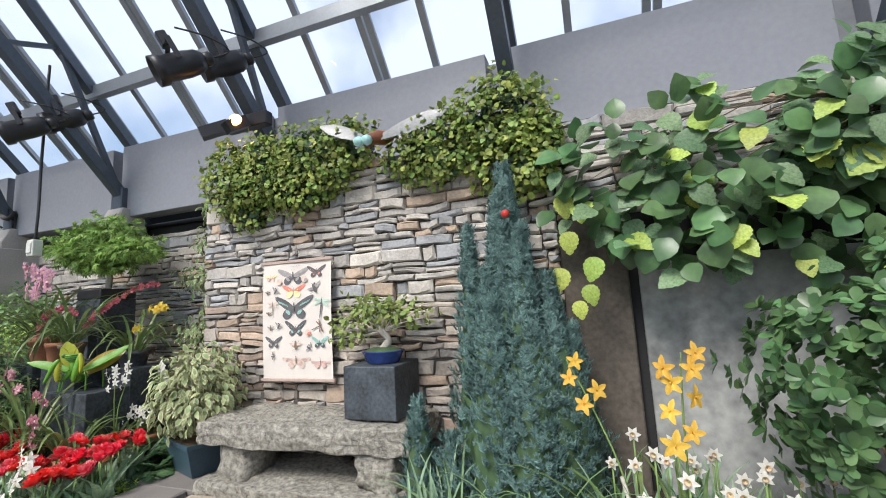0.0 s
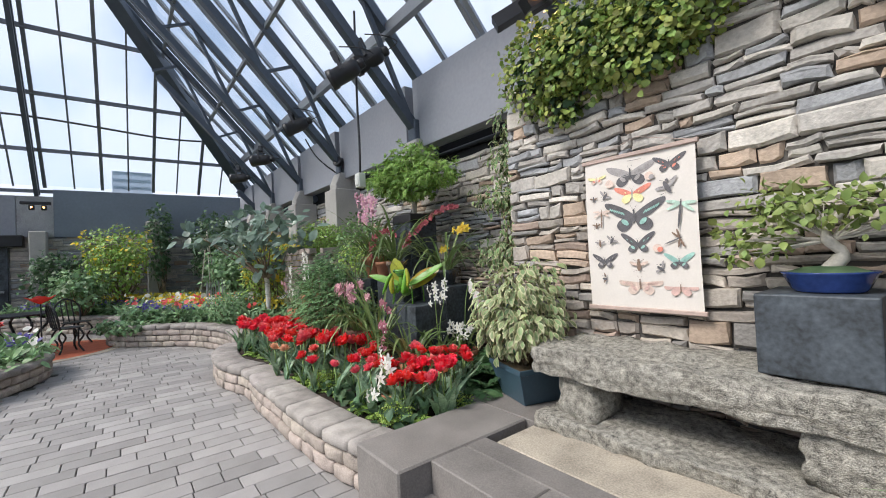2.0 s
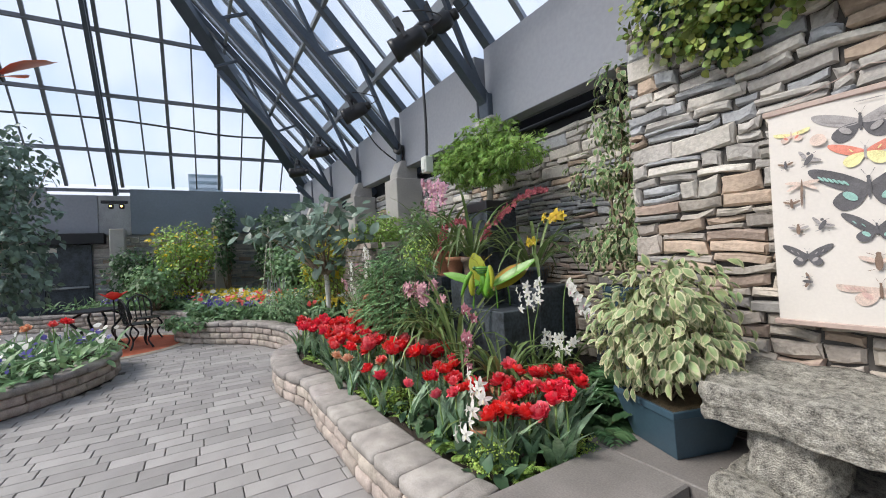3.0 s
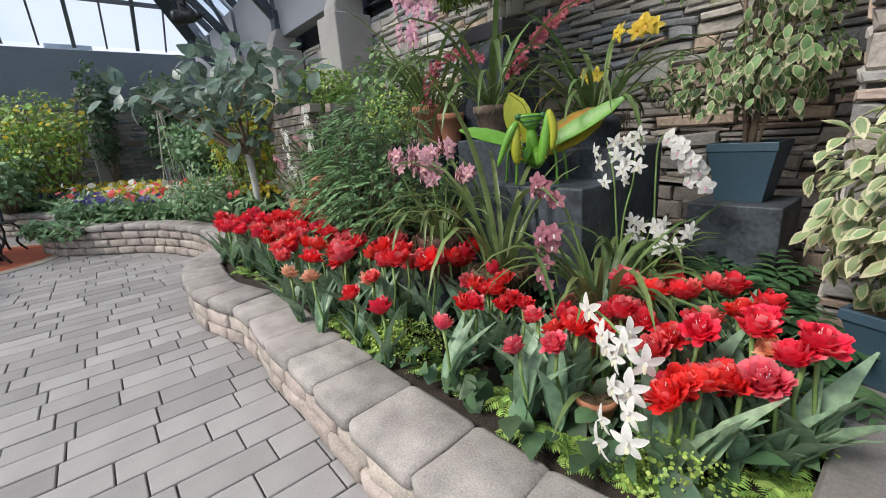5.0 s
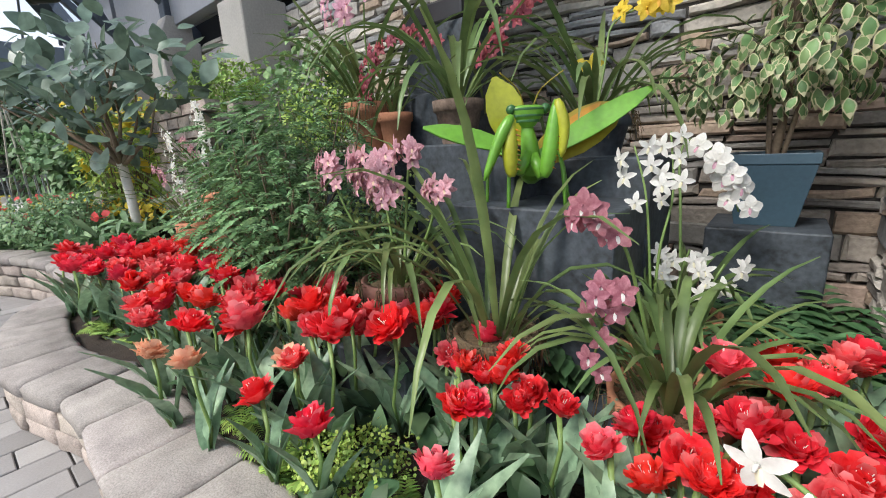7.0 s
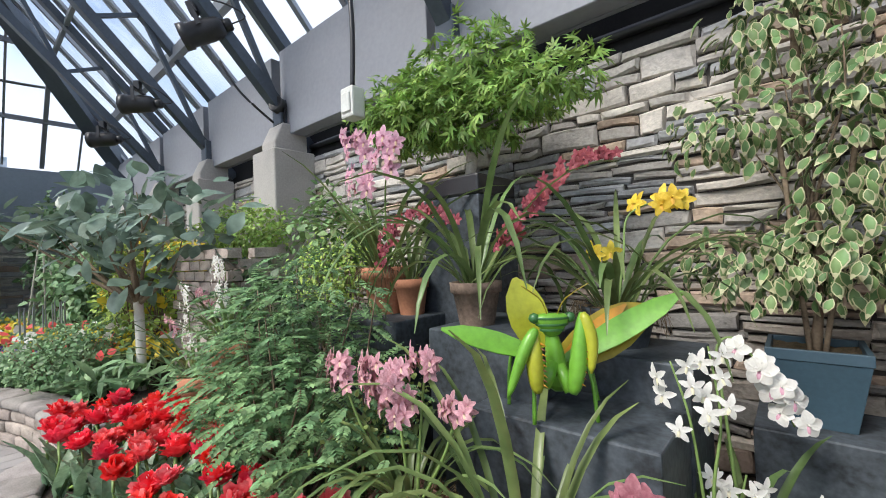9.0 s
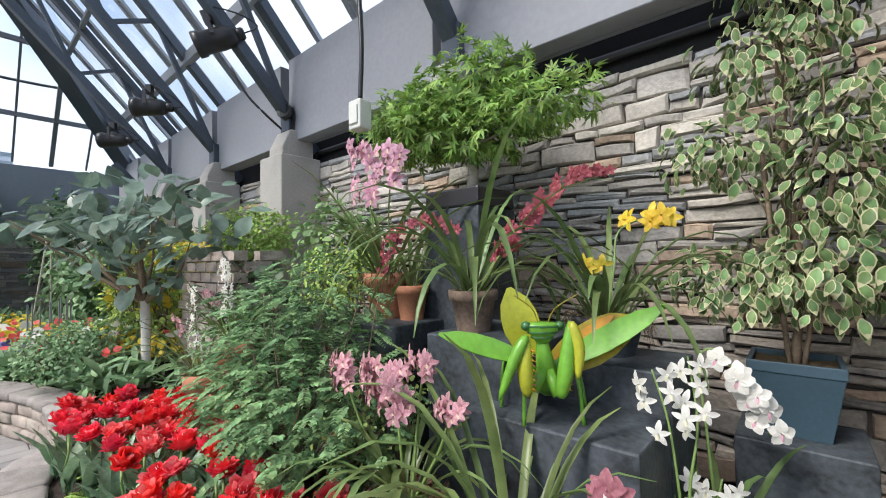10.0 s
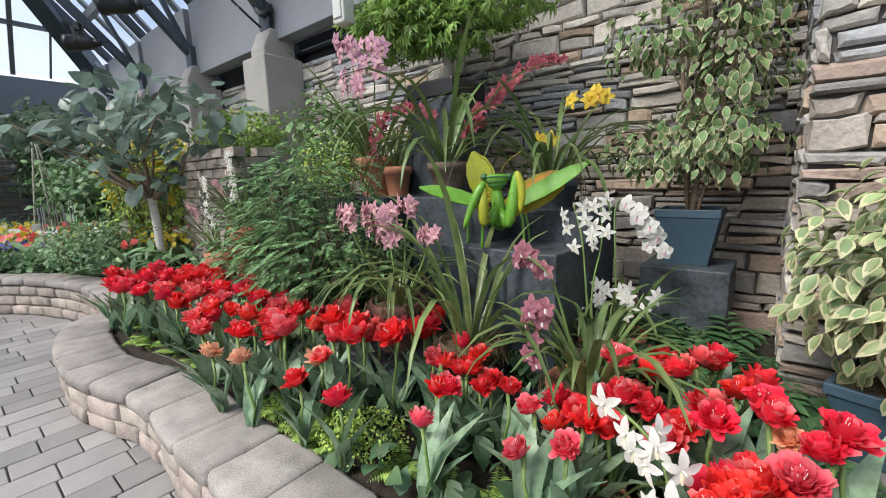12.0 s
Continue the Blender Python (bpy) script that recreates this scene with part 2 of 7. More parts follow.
def rock(nx, ny, nz, sx, sy, sz, rough=0.1, seed=0, round_=0.25):
    """A hewn stone of size sx, sy, sz: a gridded box with rounded edges and an uneven surface."""
    bm = bmesh.new()
    bmesh.ops.create_cube(bm, size=2)
    bmesh.ops.subdivide_edges(bm, edges=bm.edges[:], cuts=max(nx, ny, nz), use_grid_fill=True)
    for v in bm.verts:
        p = v.co.copy()
        q = Vector((p.x, p.y, p.z))
        l = math.sqrt(q.x ** 2 + q.y ** 2 + q.z ** 2) or 1
        s = q / l * max(abs(q.x), abs(q.y), abs(q.z)) * 1.0
        q = q.lerp(s * 1.12, round_)
        w = Vector((q.x * sx / 2, q.y * sy / 2, q.z * sz / 2))
        k = noise.noise_vector(w * 7 + Vector((seed * 3.1, seed, 0))) * rough + noise.noise_vector(w * 19 + Vector((seed, 5, 0))) * rough * 0.6 + noise.noise_vector(w * 45) * rough * 0.3
        v.co = w + k
    return bm

# ---- the large structure ----
FACE, BACK = 3.05, 4.05            # faces of the projecting and the recessed stone wall
GLASS_FOOT, CORNER, RISE = 4.1, -16.4, 1.09
HEIGHT = 3.95                      # top of the grey fascia


def make_floor():
    fl = tagged(new("floor", mesh_from("floor", [(-30, -24, -0.012), (14, -24, -0.012), (14, 8, -0.012), (-30, 8, -0.012)], [(0, 1, 2, 3)], M["joint"])),
                "grey interlocking paver floor with sand joints", "floor", kind="structure")
    return fl


floor = make_floor()


def wall_box(name, x0, y0, z0, x1, y1, z1, mat, label, bevel=0.0):
    return part(name, box_bm(x0, y0, z0, x1, y1, z1, bevel), M[mat], None, label, category="wall", kind="structure")


wall_pier = wall_box("wall_pier", -2.96, FACE + 0.04, 0, 0.30, 4.6, 2.80, "mortar", "projecting ledge-stone wall with grey and rust stones")
wall_east = wall_box("wall_east", 0.30, FACE + 0.06, 0, 9.0, 4.6, 2.82, "mortar", "ledge-stone wall behind the climbing plants")
wall_recess = wall_box("wall_recess", -8.1, BACK + 0.04, 0, -2.96, 4.6, 2.72, "mortar", "recessed ledge-stone wall behind the orchid display")
wall_far_bays = wall_box("wall_back", -16.6, BACK + 0.04, 0, -8.1, 4.6, 2.72, "mortar", "ledge-stone wall along the far bays")


def make_fascia():
    """Painted panels above the wall, with a slot at each rafter."""
    fa = empty("fascia", label="smooth grey painted panels above the stone wall", category="fascia", kind="structure")
    xs = [8.0, 5.35, 2.65, -0.02, -2.72, -5.38, -7.9, -10.05, -12.2, -14.3, -16.2]
    for a, b in zip(xs, xs[1:]):
        part("panel", box_bm(b - 0.04, 3.80, 2.95, a - 0.24, 3.975, HEIGHT, 0.006), M["fascia"], fa)
    part("slot_back", box_bm(-16.4, 3.98, 2.95, 8.0, 4.02, HEIGHT - 0.02), M["fascia"], fa, "dark grey back of the rafter slots")
    return fa


fascia = make_fascia()
# solid box behind the gap; its black colour stands for the shade there
part("wall_slot", box_bm(-16.4, 4.16, 2.60, 9, 4.6, 3.1), M["dark"], None, "near-black box painting the shade of the gap between stone wall and fascia", category="wall", kind="structure")
SLOTS = [2.65, -0.02, -2.72, -5.38, -7.9, -10.1, -12.3, -14.4]


def roof_point(x, d, drop=0.0):
    """A point on the back slope, d metres in from its foot, drop metres under the glass."""
    return Vector((x, GLASS_FOOT - d, HEIGHT - 0.05 + RISE * d - drop))


def far_point(y, d, drop=0.0):
    return Vector((CORNER + d, y, HEIGHT - 0.05 + RISE * d - drop))


SPAN = 13.0


def make_roof():
    ro = empty("glass_roof", label="steep glass roof with dark steel trusses and aluminium bars", category="roof", kind="structure")
    cx, cy = CORNER + SPAN, GLASS_FOOT - SPAN
    z0, z1 = HEIGHT - 0.05, HEIGHT - 0.05 + RISE * SPAN
    base = [(CORNER, GLASS_FOOT, z0), (CORNER + 2 * SPAN, GLASS_FOOT, z0), (CORNER + 2 * SPAN, GLASS_FOOT - 2 * SPAN, z0), (CORNER, GLASS_FOOT - 2 * SPAN, z0), (cx, cy, z1)]
    g = put("roof_panes", mesh_from("roof_panes", base, [(0, 1, 4), (1, 2, 4), (2, 3, 4), (3, 0, 4)], M["glass"]), ro)
    g.visible_shadow = False
    # glazing bars on the back slope
    x = CORNER + 0.3
    k = 0
    while x < 6:
        top = min(x - CORNER, CORNER + 2 * SPAN - x)
        bm = bar_bm(roof_point(x, 0, 0.05), roof_point(x, top, 0.05), 0.05, 0.07, up=(1, 0, 0))
        if k % 2 == 0:
            bar_bm(roof_point(x + 0.09, 0, 0.05), roof_point(x + 0.09, top, 0.05), 0.04, 0.07, bm, up=(1, 0, 0))
        part("glazing_bar", bm, M["alu"], ro)
        x += 0.665
        k += 1
    for d in (0.72, 1.60, 2.70, 3.85, 5.0, 6.2, 8.0):
        part("purlin", bar_bm(roof_point(CORNER + d, d, 0.16), roof_point(8 - d * 0.3, d, 0.16), 0.09 if d < 1 else 0.06, 0.16 if d < 1 else 0.08), M["alu"], ro)
    for xs in SLOTS:
        make_truss(ro, xs)
    # the hip where the two slopes meet
    a, b = Vector((CORNER, GLASS_FOOT, z0 - 0.3)), Vector((cx, cy, z1 - 0.3))
    shift, away = Vector((0.42, 0.06, 0.05)), Vector((1.05, 0.0, -0.12))
    part("hip_beam", bar_bm(a + shift, b + shift, 0.34, 0.30), M["steel"], ro)
    part("hip_chord", bar_bm((a + away).lerp(b + away, 0.05), b + away, 0.13, 0.13), M["steel"], ro)
    bm = bmesh.new()
    for i in range(1, 16):
        p, q = (a + shift).lerp(b + shift, i / 16), (a + away).lerp(b + away, (i + 0.5) / 16)
        bar_bm(p, q, 0.05, 0.05, bm)
        bar_bm(q, (a + shift).lerp(b + shift, (i + 1) / 16), 0.05, 0.05, bm)
    part("hip_lacing", bm, M["steel"], ro)
    # bars of the far slope
    y = GLASS_FOOT - 0.30
    k = 0
    while y > -9:
        top = min(GLASS_FOOT - y, SPAN)
        wide = k % 2 == 0
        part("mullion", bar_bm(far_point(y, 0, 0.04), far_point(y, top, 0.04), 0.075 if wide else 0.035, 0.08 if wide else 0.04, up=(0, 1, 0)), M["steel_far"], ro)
        y -= 0.62
        k += 1
    for d in (-0.1, 0.79, 1.86, 2.92, 3.98, 5.05):
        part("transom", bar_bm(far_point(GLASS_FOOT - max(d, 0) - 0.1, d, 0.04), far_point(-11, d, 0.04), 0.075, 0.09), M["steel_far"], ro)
    for yy in (-1.3, -6.4):
        bm = bar_bm(far_point(yy, 0, 0.25), far_point(yy, 6, 0.25), 0.09, 0.09)
        bar_bm(far_point(yy, 0.3, 0.65), far_point(yy, 6, 0.65), 0.09, 0.09, bm)
        for i in range(9):
            bar_bm(far_point(yy, 0.3 + i * 0.6, 0.25), far_point(yy, 0.6 + i * 0.6, 0.65), 0.04, 0.04, bm)
        part("far_truss", bm, M["steel"], ro)
    return ro


def make_truss(ro, xs):
    """Two chords and a web under the glass, standing on its stub column."""
    top = min(xs - CORNER, 11)
    low = [(0.15, 0.95)] + [(0.9 + 0.95 * i, 0.95) for i in range(int((top - 1.2) / 0.95))]
    chord = bar_bm(roof_point(xs, 0.05, 0.15), roof_point(xs, top, 0.15), 0.11, 0.13, up=(1, 0, 0))
    part("upper_chord", chord, M["steel"], ro)
    part("lower_chord", bar_bm(roof_point(xs, -0.05, 1.0), roof_point(xs, max(top - 1.25, 0.4), 1.0), 0.12, 0.13, up=(1, 0, 0)), M["steel"], ro)
    bm = bmesh.new()
    i, d = 0, 0.35
    while d + 2.2 < top:
        bar_bm(roof_point(xs, d, 1.0), roof_point(xs, d + 0.75, 0.15), 0.06, 0.06, bm, up=(1, 0, 0))
        bar_bm(roof_point(xs, d + 0.75, 0.15), roof_point(xs, d + 1.3, 1.0), 0.05, 0.05, bm, up=(1, 0, 0))
        d += 1.3
    part("truss_web", bm, M["steel"], ro)
    part("truss_foot", box_bm(xs - 0.09, 3.72, 2.75, xs + 0.09, 3.92, 3.35, 0.01), M["steel"], ro)


glass_roof = make_roof()


def make_stub(x, full=False):
    st = empty("concrete_column", x, 3.55, 0, "grey concrete column under a rafter foot", "column", "wall columns", "structure")
    bm = bmesh.new()
    foot = 2.742 if full else 2.55
    prof = [(0.06, foot), (0.06, 2.84), (0.16, 3.06), (0.46, 3.06), (0.46, foot)]
    a = [bm.verts.new((-0.15, y, z)) for y, z in prof]
    b = [bm.verts.new((0.15, y, z)) for y, z in prof]
    bm.faces.new(a)
    bm.faces.new(list(reversed(b)))
    for i in range(5):
        j = (i + 1) % 5
        bm.faces.new((a[j], a[i], b[i], b[j]))
    bmesh.ops.recalc_face_normals(bm, faces=bm.faces[:])
    bmesh.ops.bevel(bm, geom=bm.edges[:], offset=0.012, segments=1, affect="EDGES")
    part("head", bm, M["concrete"], st)
    if full:
        part("shaft", box_bm(-0.26, 0.0, 0, 0.24, 0.5, 2.74, 0.012), M["concrete"], st)
    return st


for x in SLOTS[2:]:
    make_stub(x, full=x < -6)

# the far wall: painted panels over dark stone paled for haze, with a doorway
wall_west = part("wall_west", box_bm(-17.0, -22, 0, -16.45, 4.6, 2.45), M["far_stone"], None, "dark stone wall at the far end, paled in colour for haze", category="wall", kind="structure")
part("wall_west_fascia", box_bm(-16.62, -1.0, 2.45, -16.38, 3.95, 3.80, 0.01), M["fascia_dark"], None, "slate-grey painted panel under the far glass", category="wall", kind="structure")
part("wall_west_panel", box_bm(-16.62, -22, 2.45, -16.38, -2.85, 3.80, 0.01), M["fascia"], None, "light grey painted panel under the far glass", category="wall", kind="structure")
for y in (-1.3, 1.25):
    part("column_far", box_bm(-16.45, y - 0.17, 0, -15.95, y + 0.17, 2.9 if y > 0 else 2.6, 0.02), M["concrete"], None, "concrete column at the far wall", category="column", kind="structure")
part("wall_south", box_bm(-17, -22.4, 0, 10, -22, 3.9), M["fascia"], None, "plain grey wall closing the hall", category="wall", kind="structure")
part("wall_end", box_bm(9.6, -22, 0, 10, 4.6, 3.9), M["fascia"], None, "plain grey wall closing the hall", category="wall", kind="structure")

# ---- beds, steps and bench ----
OUTER = [(-2.86, 1.50), (-3.3, 1.43), (-3.9, 1.40), (-4.4, 1.40), (-4.8, 1.39), (-5.15, 1.41), (-5.44, 1.40), (-5.66, 1.34), (-6.0, 1.27), (-6.41, 1.28), (-6.8, 1.34), (-7.13, 1.47), (-7.3, 1.65), (-7.36, 1.95)]
FAR_OUTER = [(-7.2, 1.75), (-7.6, 1.72), (-8.3, 1.68), (-9.2, 1.35), (-9.9, 0.72), (-10.35, 0.35), (-10.9, 0.15), (-11.6, 0.25), (-12.2, 0.3), (-13.2, -0.2), (-14.2, -1.3), (-15.2, -3.0), (-16.2, -4.2)]
LEFT_OUTER = [(-6.2, -2.8), (-6.6, -1.95), (-7.2, -1.3), (-7.8, -0.84), (-8.5, -0.62), (-9.1, -0.77), (-9.4, -1.2), (-9.3, -1.9), (-8.6, -2.6), (-7.6, -3.1), (-6.6, -3.2)]


def offset_line(line, d):
    out = []
    for i, p in enumerate(line):
        a, b = line[max(i - 1, 0)], line[min(i + 1, len(line) - 1)]
        t = (b - a).normalized()
        out.append(p + Vector((-t.y, t.x, 0)) * d)
    return out


def block_mesh(w, d, h, seed, rough):
    bm = bmesh.new()
    bmesh.ops.create_cube(bm, size=1)
    bmesh.ops.subdivide_edges(bm, edges=bm.edges[:], cuts=1, use_grid_fill=True)
    r = random.Random(seed)
    for v in bm.verts:
        edge = sum(abs(c) > 0.4 for c in v.co)
        v.co = Vector((v.co.x * w, v.co.y * d, v.co.z * h))
        if edge >= 2:
            v.co *= 0.965
        v.co += Vector([r.uniform(-1, 1) * rough * k for k in (0.5, 1, 0.5)])
    me = bpy.data.meshes.new("block")
    bm.to_mesh(me)
    bm.free()
    return me


def line_at(line, s):
    """The point and the sideways direction at the length s of a line."""
    for a, b in zip(line, line[1:]):
        d = (b - a).length
        if s <= d or b is line[-1]:
            t = (b - a) / d
            return a + t * s, Vector((-t.y, t.x, 0))
        s -= d


def near_edge(c, size):
    """Spreads grid steps of a unit cube over a size, with the outer steps close to the edge for a rounded arris."""
    if abs(c) < 0.2:
        return 0.0
    half = size / 2
    return half * (1 if c > 0 else -1) * (1.0 if abs(c) > 0.49 else 1 - min(0.4, 0.028 / abs(half)))


def swept_stone(name, line, s0, s1, d0, d1, z0, z1, seed, rough, nick, mat):
    """A stone that follows a curved line from s0 to s1, between the offsets d0 and d1 and the heights z0 and z1."""
    bm = bmesh.new()
    bmesh.ops.create_cube(bm, size=1)
    bmesh.ops.subdivide_edges(bm, edges=bm.edges[:], cuts=3, use_grid_fill=True)
    for v in bm.verts:
        q = v.co.copy()
        edge = sum(abs(c) > 0.49 for c in q)
        u, w, h = near_edge(q.x, s1 - s0), near_edge(q.y, d1 - d0), near_edge(q.z, z1 - z0)
        if edge >= 2:
            k = nick * (1.0 if edge == 2 else 1.35)
            u -= math.copysign(k * 0.35, u) if abs(q.x) > 0.49 else 0
            w -= math.copysign(k, w) if abs(q.y) > 0.49 else 0
            h -= math.copysign(k * 0.7, h) if abs(q.z) > 0.49 else 0
        p, side = line_at(line, max(0.0, (s0 + s1) / 2 + u))
        p = p + side * ((d0 + d1) / 2 + w) + Vector((0, 0, (z0 + z1) / 2 + h))
        v.co = p + noise.noise_vector(p * 9 + Vector((seed * 2.3, 0, seed))) * rough + noise.noise_vector(p * 31 + Vector((seed, 4, 0))) * rough * 0.6
    bmesh.ops.recalc_face_normals(bm, faces=bm.faces[:])
    me = bpy.data.meshes.new(name)
    bm.to_mesh(me)
    bm.free()
    me.polygons.foreach_set("use_smooth", [True] * len(me.polygons))
    me.materials.append(mat)
    return me


def block_wall(name, pts, label, top, side, cap_d, pitch, courses, closed=False):
    """A low retaining wall of split blocks with caps along a curved line; the line is its outer face and side says where the bed lies."""
    root = empty(name, label=label, category="planter wall", kind="structure")
    line = [Vector((p.x, p.y, 0)) for p in smooth_line([(x, y, 0) for x, y in pts], 10, closed)]
    if closed:
        line.append(line[0])
    total = sum((b - a).length for a, b in zip(line, line[1:]))
    cap_h = 0.085
    h = (top - cap_h) / courses
    r = random.Random(len(pts) + courses)
    for k in range(courses + 1):
        cap = k == courses
        at = 0.0 if k % 2 else -pitch * 0.45
        while at < total - 0.03:
            w = pitch * (r.uniform(0.8, 1.2) if cap else r.uniform(0.65, 1.0))
            a, b = max(at, 0.0) + 0.0025, min(at + w, total) - 0.0025
            if b - a > 0.05:
                z0, z1 = (top - cap_h, top) if cap else (h * k + 0.002, h * (k + 1) - 0.002)
                d0, d1 = (0.0, cap_d) if cap else (0.012 + r.uniform(-0.006, 0.008), cap_d * 0.9)
                me = swept_stone("cap_stone" if cap else "block", line, a, b, side * d0, side * d1, z0, z1, r.randint(0, 999), 0.007 if cap else 0.011, 0.013 if cap else 0.010, M["cap" if cap else "block"])
                put("cap_stone" if cap else "block", me, root)
            at += w
    inner = offset_line(line, side * cap_d * 0.9)
    return root, line, inner


main_wall, main_line, main_inner = block_wall("planter_wall", OUTER, "low curved planter wall of tumbled grey-brown blocks", 0.295, -1, 0.31, 0.31, 2)
far_wall, far_line, far_inner = block_wall("planter_wall_far", FAR_OUTER, "low curved block wall of the far flower bed", 0.40, -1, 0.28, 0.32, 3)
left_wall, left_line, left_inner = block_wall("planter_wall_round", LEFT_OUTER, "low round block wall of a mixed flower bed", 0.30, -1, 0.28, 0.34, 2, True)


def soil(name, outline, z, label):
    """A bed of dark soil with an uneven surface inside an outline."""
    bm = bmesh.new()
    vs = [bm.verts.new((x, y, z)) for x, y in outline]
    bm.faces.new(vs)
    bmesh.ops.triangulate(bm, faces=bm.faces[:])
    bmesh.ops.recalc_face_normals(bm, faces=bm.faces[:])
    return part(name, bm, M["soil"], None, label, category="soil", kind="structure")


MAIN_BED = [(p.x, p.y) for p in main_inner] + [(-7.35, 4.1), (-2.98, 4.1), (-2.98, 3.1), (-2.6, 3.1), (-2.6, 2.0), (-2.8, 1.75)]
soil("bed_soil", MAIN_BED, 0.25, "dark moist soil of the tulip bed")
FAR_BED = [(p.x, p.y) for p in far_inner] + [(-16.4, 4.1), (-7.3, 4.1)]
soil("bed_soil_far", FAR_BED, 0.34, "dark soil of the far flower bed")
LEFT_BED = [(p.x, p.y) for p in left_inner[:-1]]
soil("bed_soil_round", LEFT_BED, 0.24, "dark soil of the round flower bed")

# the raised corner for the bench: slab kerb, steps and pale pad
part("step_kerb", box_bm(-2.82, 1.46, 0, -2.36, 2.42, 0.345, 0.010), M["slate"], None, "dark grey slab kerb beside the tulip bed", category="kerb", kind="structure")
part("step_kerb_wide", box_bm(-2.92, 2.424, 0, -2.282, 3.06, 0.343, 0.006), M["slate"], None, "dark grey slab under the planter", category="kerb", kind="structure")
part("step_lower", box_bm(-2.36, 1.36, 0, 0.6, 1.66, 0.175, 0.008), M["slate"], None, "dark grey slab step", category="step", kind="structure")
terrace = empty("terrace_slabs", label="dark grey slabs along the bench platform", category="step", kind="structure")
for i, (a, b) in enumerate(((-2.358, -1.78), (-1.776, -0.98), (-0.976, -0.2), (-0.196, 0.6))):
    part("slab", box_bm(a, 1.66, 0, b, 1.90, 0.341, 0.006), M["slate"], terrace)
    part("slab", box_bm(a + 0.3 * (i > 0), 1.904, 0, b + 0.3 * (i < 3), 2.06, 0.340, 0.006), M["slate"], terrace)
part("terrace_pad", box_bm(-2.28, 2.06, 0, 0.6, 3.06, 0.338, 0.012), M["pale_concrete"], None, "worn pale concrete pad under the stone bench", category="floor", kind="structure")


def make_bench():
    b = empty("stone_bench", -1.5, 2.75, 0.34, "rough-hewn granite bench on two stone legs", "bench")
    part("seat_slab", rock(22, 8, 6, 1.72, 0.56, 0.17, 0.028, 3, 0.06), M["granite"], b, smooth=True, m=pose(0.02, 0.0, 0.385, 0, 0, 2))
    part("base_slab", rock(22, 8, 6, 1.62, 0.62, 0.09, 0.026, 7, 0.08), M["granite"], b, smooth=True, m=pose(0.03, -0.03, 0.03, 0, 0, 2))
    for i, x in enumerate((-0.55, 0.62)):
        part("leg", rock(8, 8, 8, 0.27, 0.38, 0.27, 0.035, 11 + i, 0.25), M["granite"], b, smooth=True, m=pose(x, -0.05, 0.19))
    return b


stone_bench = make_bench()


def make_plinth(x, y, z, sx, sy, sz, label, rz=0, mat="slateblock"):
    ob = part("slate_plinth", box_bm(-sx / 2, -sy / 2, 0, sx / 2, sy / 2, sz, 0.008, segments=2), M[mat], None, label, category="plinth", group="slate plinths", m=pose(x, y, z, 0, 0, rz))
    return ob


make_plinth(-0.98, 2.84, 0.815, 0.40, 0.40, 0.355, "dark grey slate cube standing on the stone bench", 0)

# ---- plants: materials and generators ----
def leafy(name, color, tint=None, spread=0.3, trans=0.25, rough=0.5, value=0.3, hue=0.02, island=True, scale=6.0):
    k, g = (1.32 if color[2] < 0.09 else 1.05), (1.25 if color[1] < 0.4 else 1.0)
    color, tint = (color[0] * 1.12 * g, color[1] * g, color[2] * k * g), tint and (tint[0] * 1.12 * g, tint[1] * g, tint[2] * k * g)
    return material(name, color, rough, 0, spread * 0.75, scale, 14.0, 0.05, value, hue, island, tint, 0.4, trans)


M["leaf_creeper"] = leafy("creeper_leaf", (0.105, 0.185, 0.03), (0.20, 0.275, 0.05), value=0.5, hue=0.035)
M["leaf_vine"] = leafy("broad_vine_leaf", (0.085, 0.17, 0.065), (0.14, 0.25, 0.095), value=0.3, island=False)
M["leaf_vine_young"] = leafy("young_vine_leaf", (0.25, 0.38, 0.06), (0.33, 0.46, 0.08), value=0.2, island=False)
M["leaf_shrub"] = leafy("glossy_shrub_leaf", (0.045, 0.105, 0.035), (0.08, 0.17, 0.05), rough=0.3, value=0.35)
M["leaf_cypress"] = leafy("blue_cypress_spray", (0.055, 0.12, 0.105), (0.10, 0.19, 0.165), value=0.35, trans=0.08)
M["leaf_bonsai"] = leafy("bonsai_leaf", (0.125, 0.20, 0.04), (0.20, 0.28, 0.065), value=0.35)
M["leaf_ficus"] = leafy("ficus_leaf", (0.085, 0.175, 0.05), (0.145, 0.26, 0.075), value=0.35)
M["leaf_edge"] = leafy("cream_leaf_edge", (0.42, 0.47, 0.25), (0.52, 0.56, 0.33), value=0.15, hue=0.01)
M["leaf_pale"] = leafy("pale_variegated_leaf", (0.15, 0.25, 0.075), (0.25, 0.35, 0.13), value=0.3)
M["leaf_maple"] = leafy("maple_leaf", (0.10, 0.21, 0.035), (0.20, 0.35, 0.06), value=0.4)
M["leaf_strap"] = leafy("orchid_strap_leaf", (0.07, 0.125, 0.03), (0.12, 0.185, 0.05), value=0.3, island=False, rough=0.35)
M["leaf_tulip"] = leafy("tulip_leaf", (0.14, 0.25, 0.15), (0.205, 0.335, 0.20), value=0.28, island=False, rough=0.42)
M["leaf_fern"] = leafy("fern_leaf", (0.15, 0.28, 0.045), (0.23, 0.38, 0.07), value=0.35)
M["leaf_lime"] = leafy("lime_fern_leaf", (0.18, 0.31, 0.045), (0.28, 0.42, 0.07), value=0.3)
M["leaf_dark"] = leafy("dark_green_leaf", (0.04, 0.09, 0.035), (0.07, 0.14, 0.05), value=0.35)
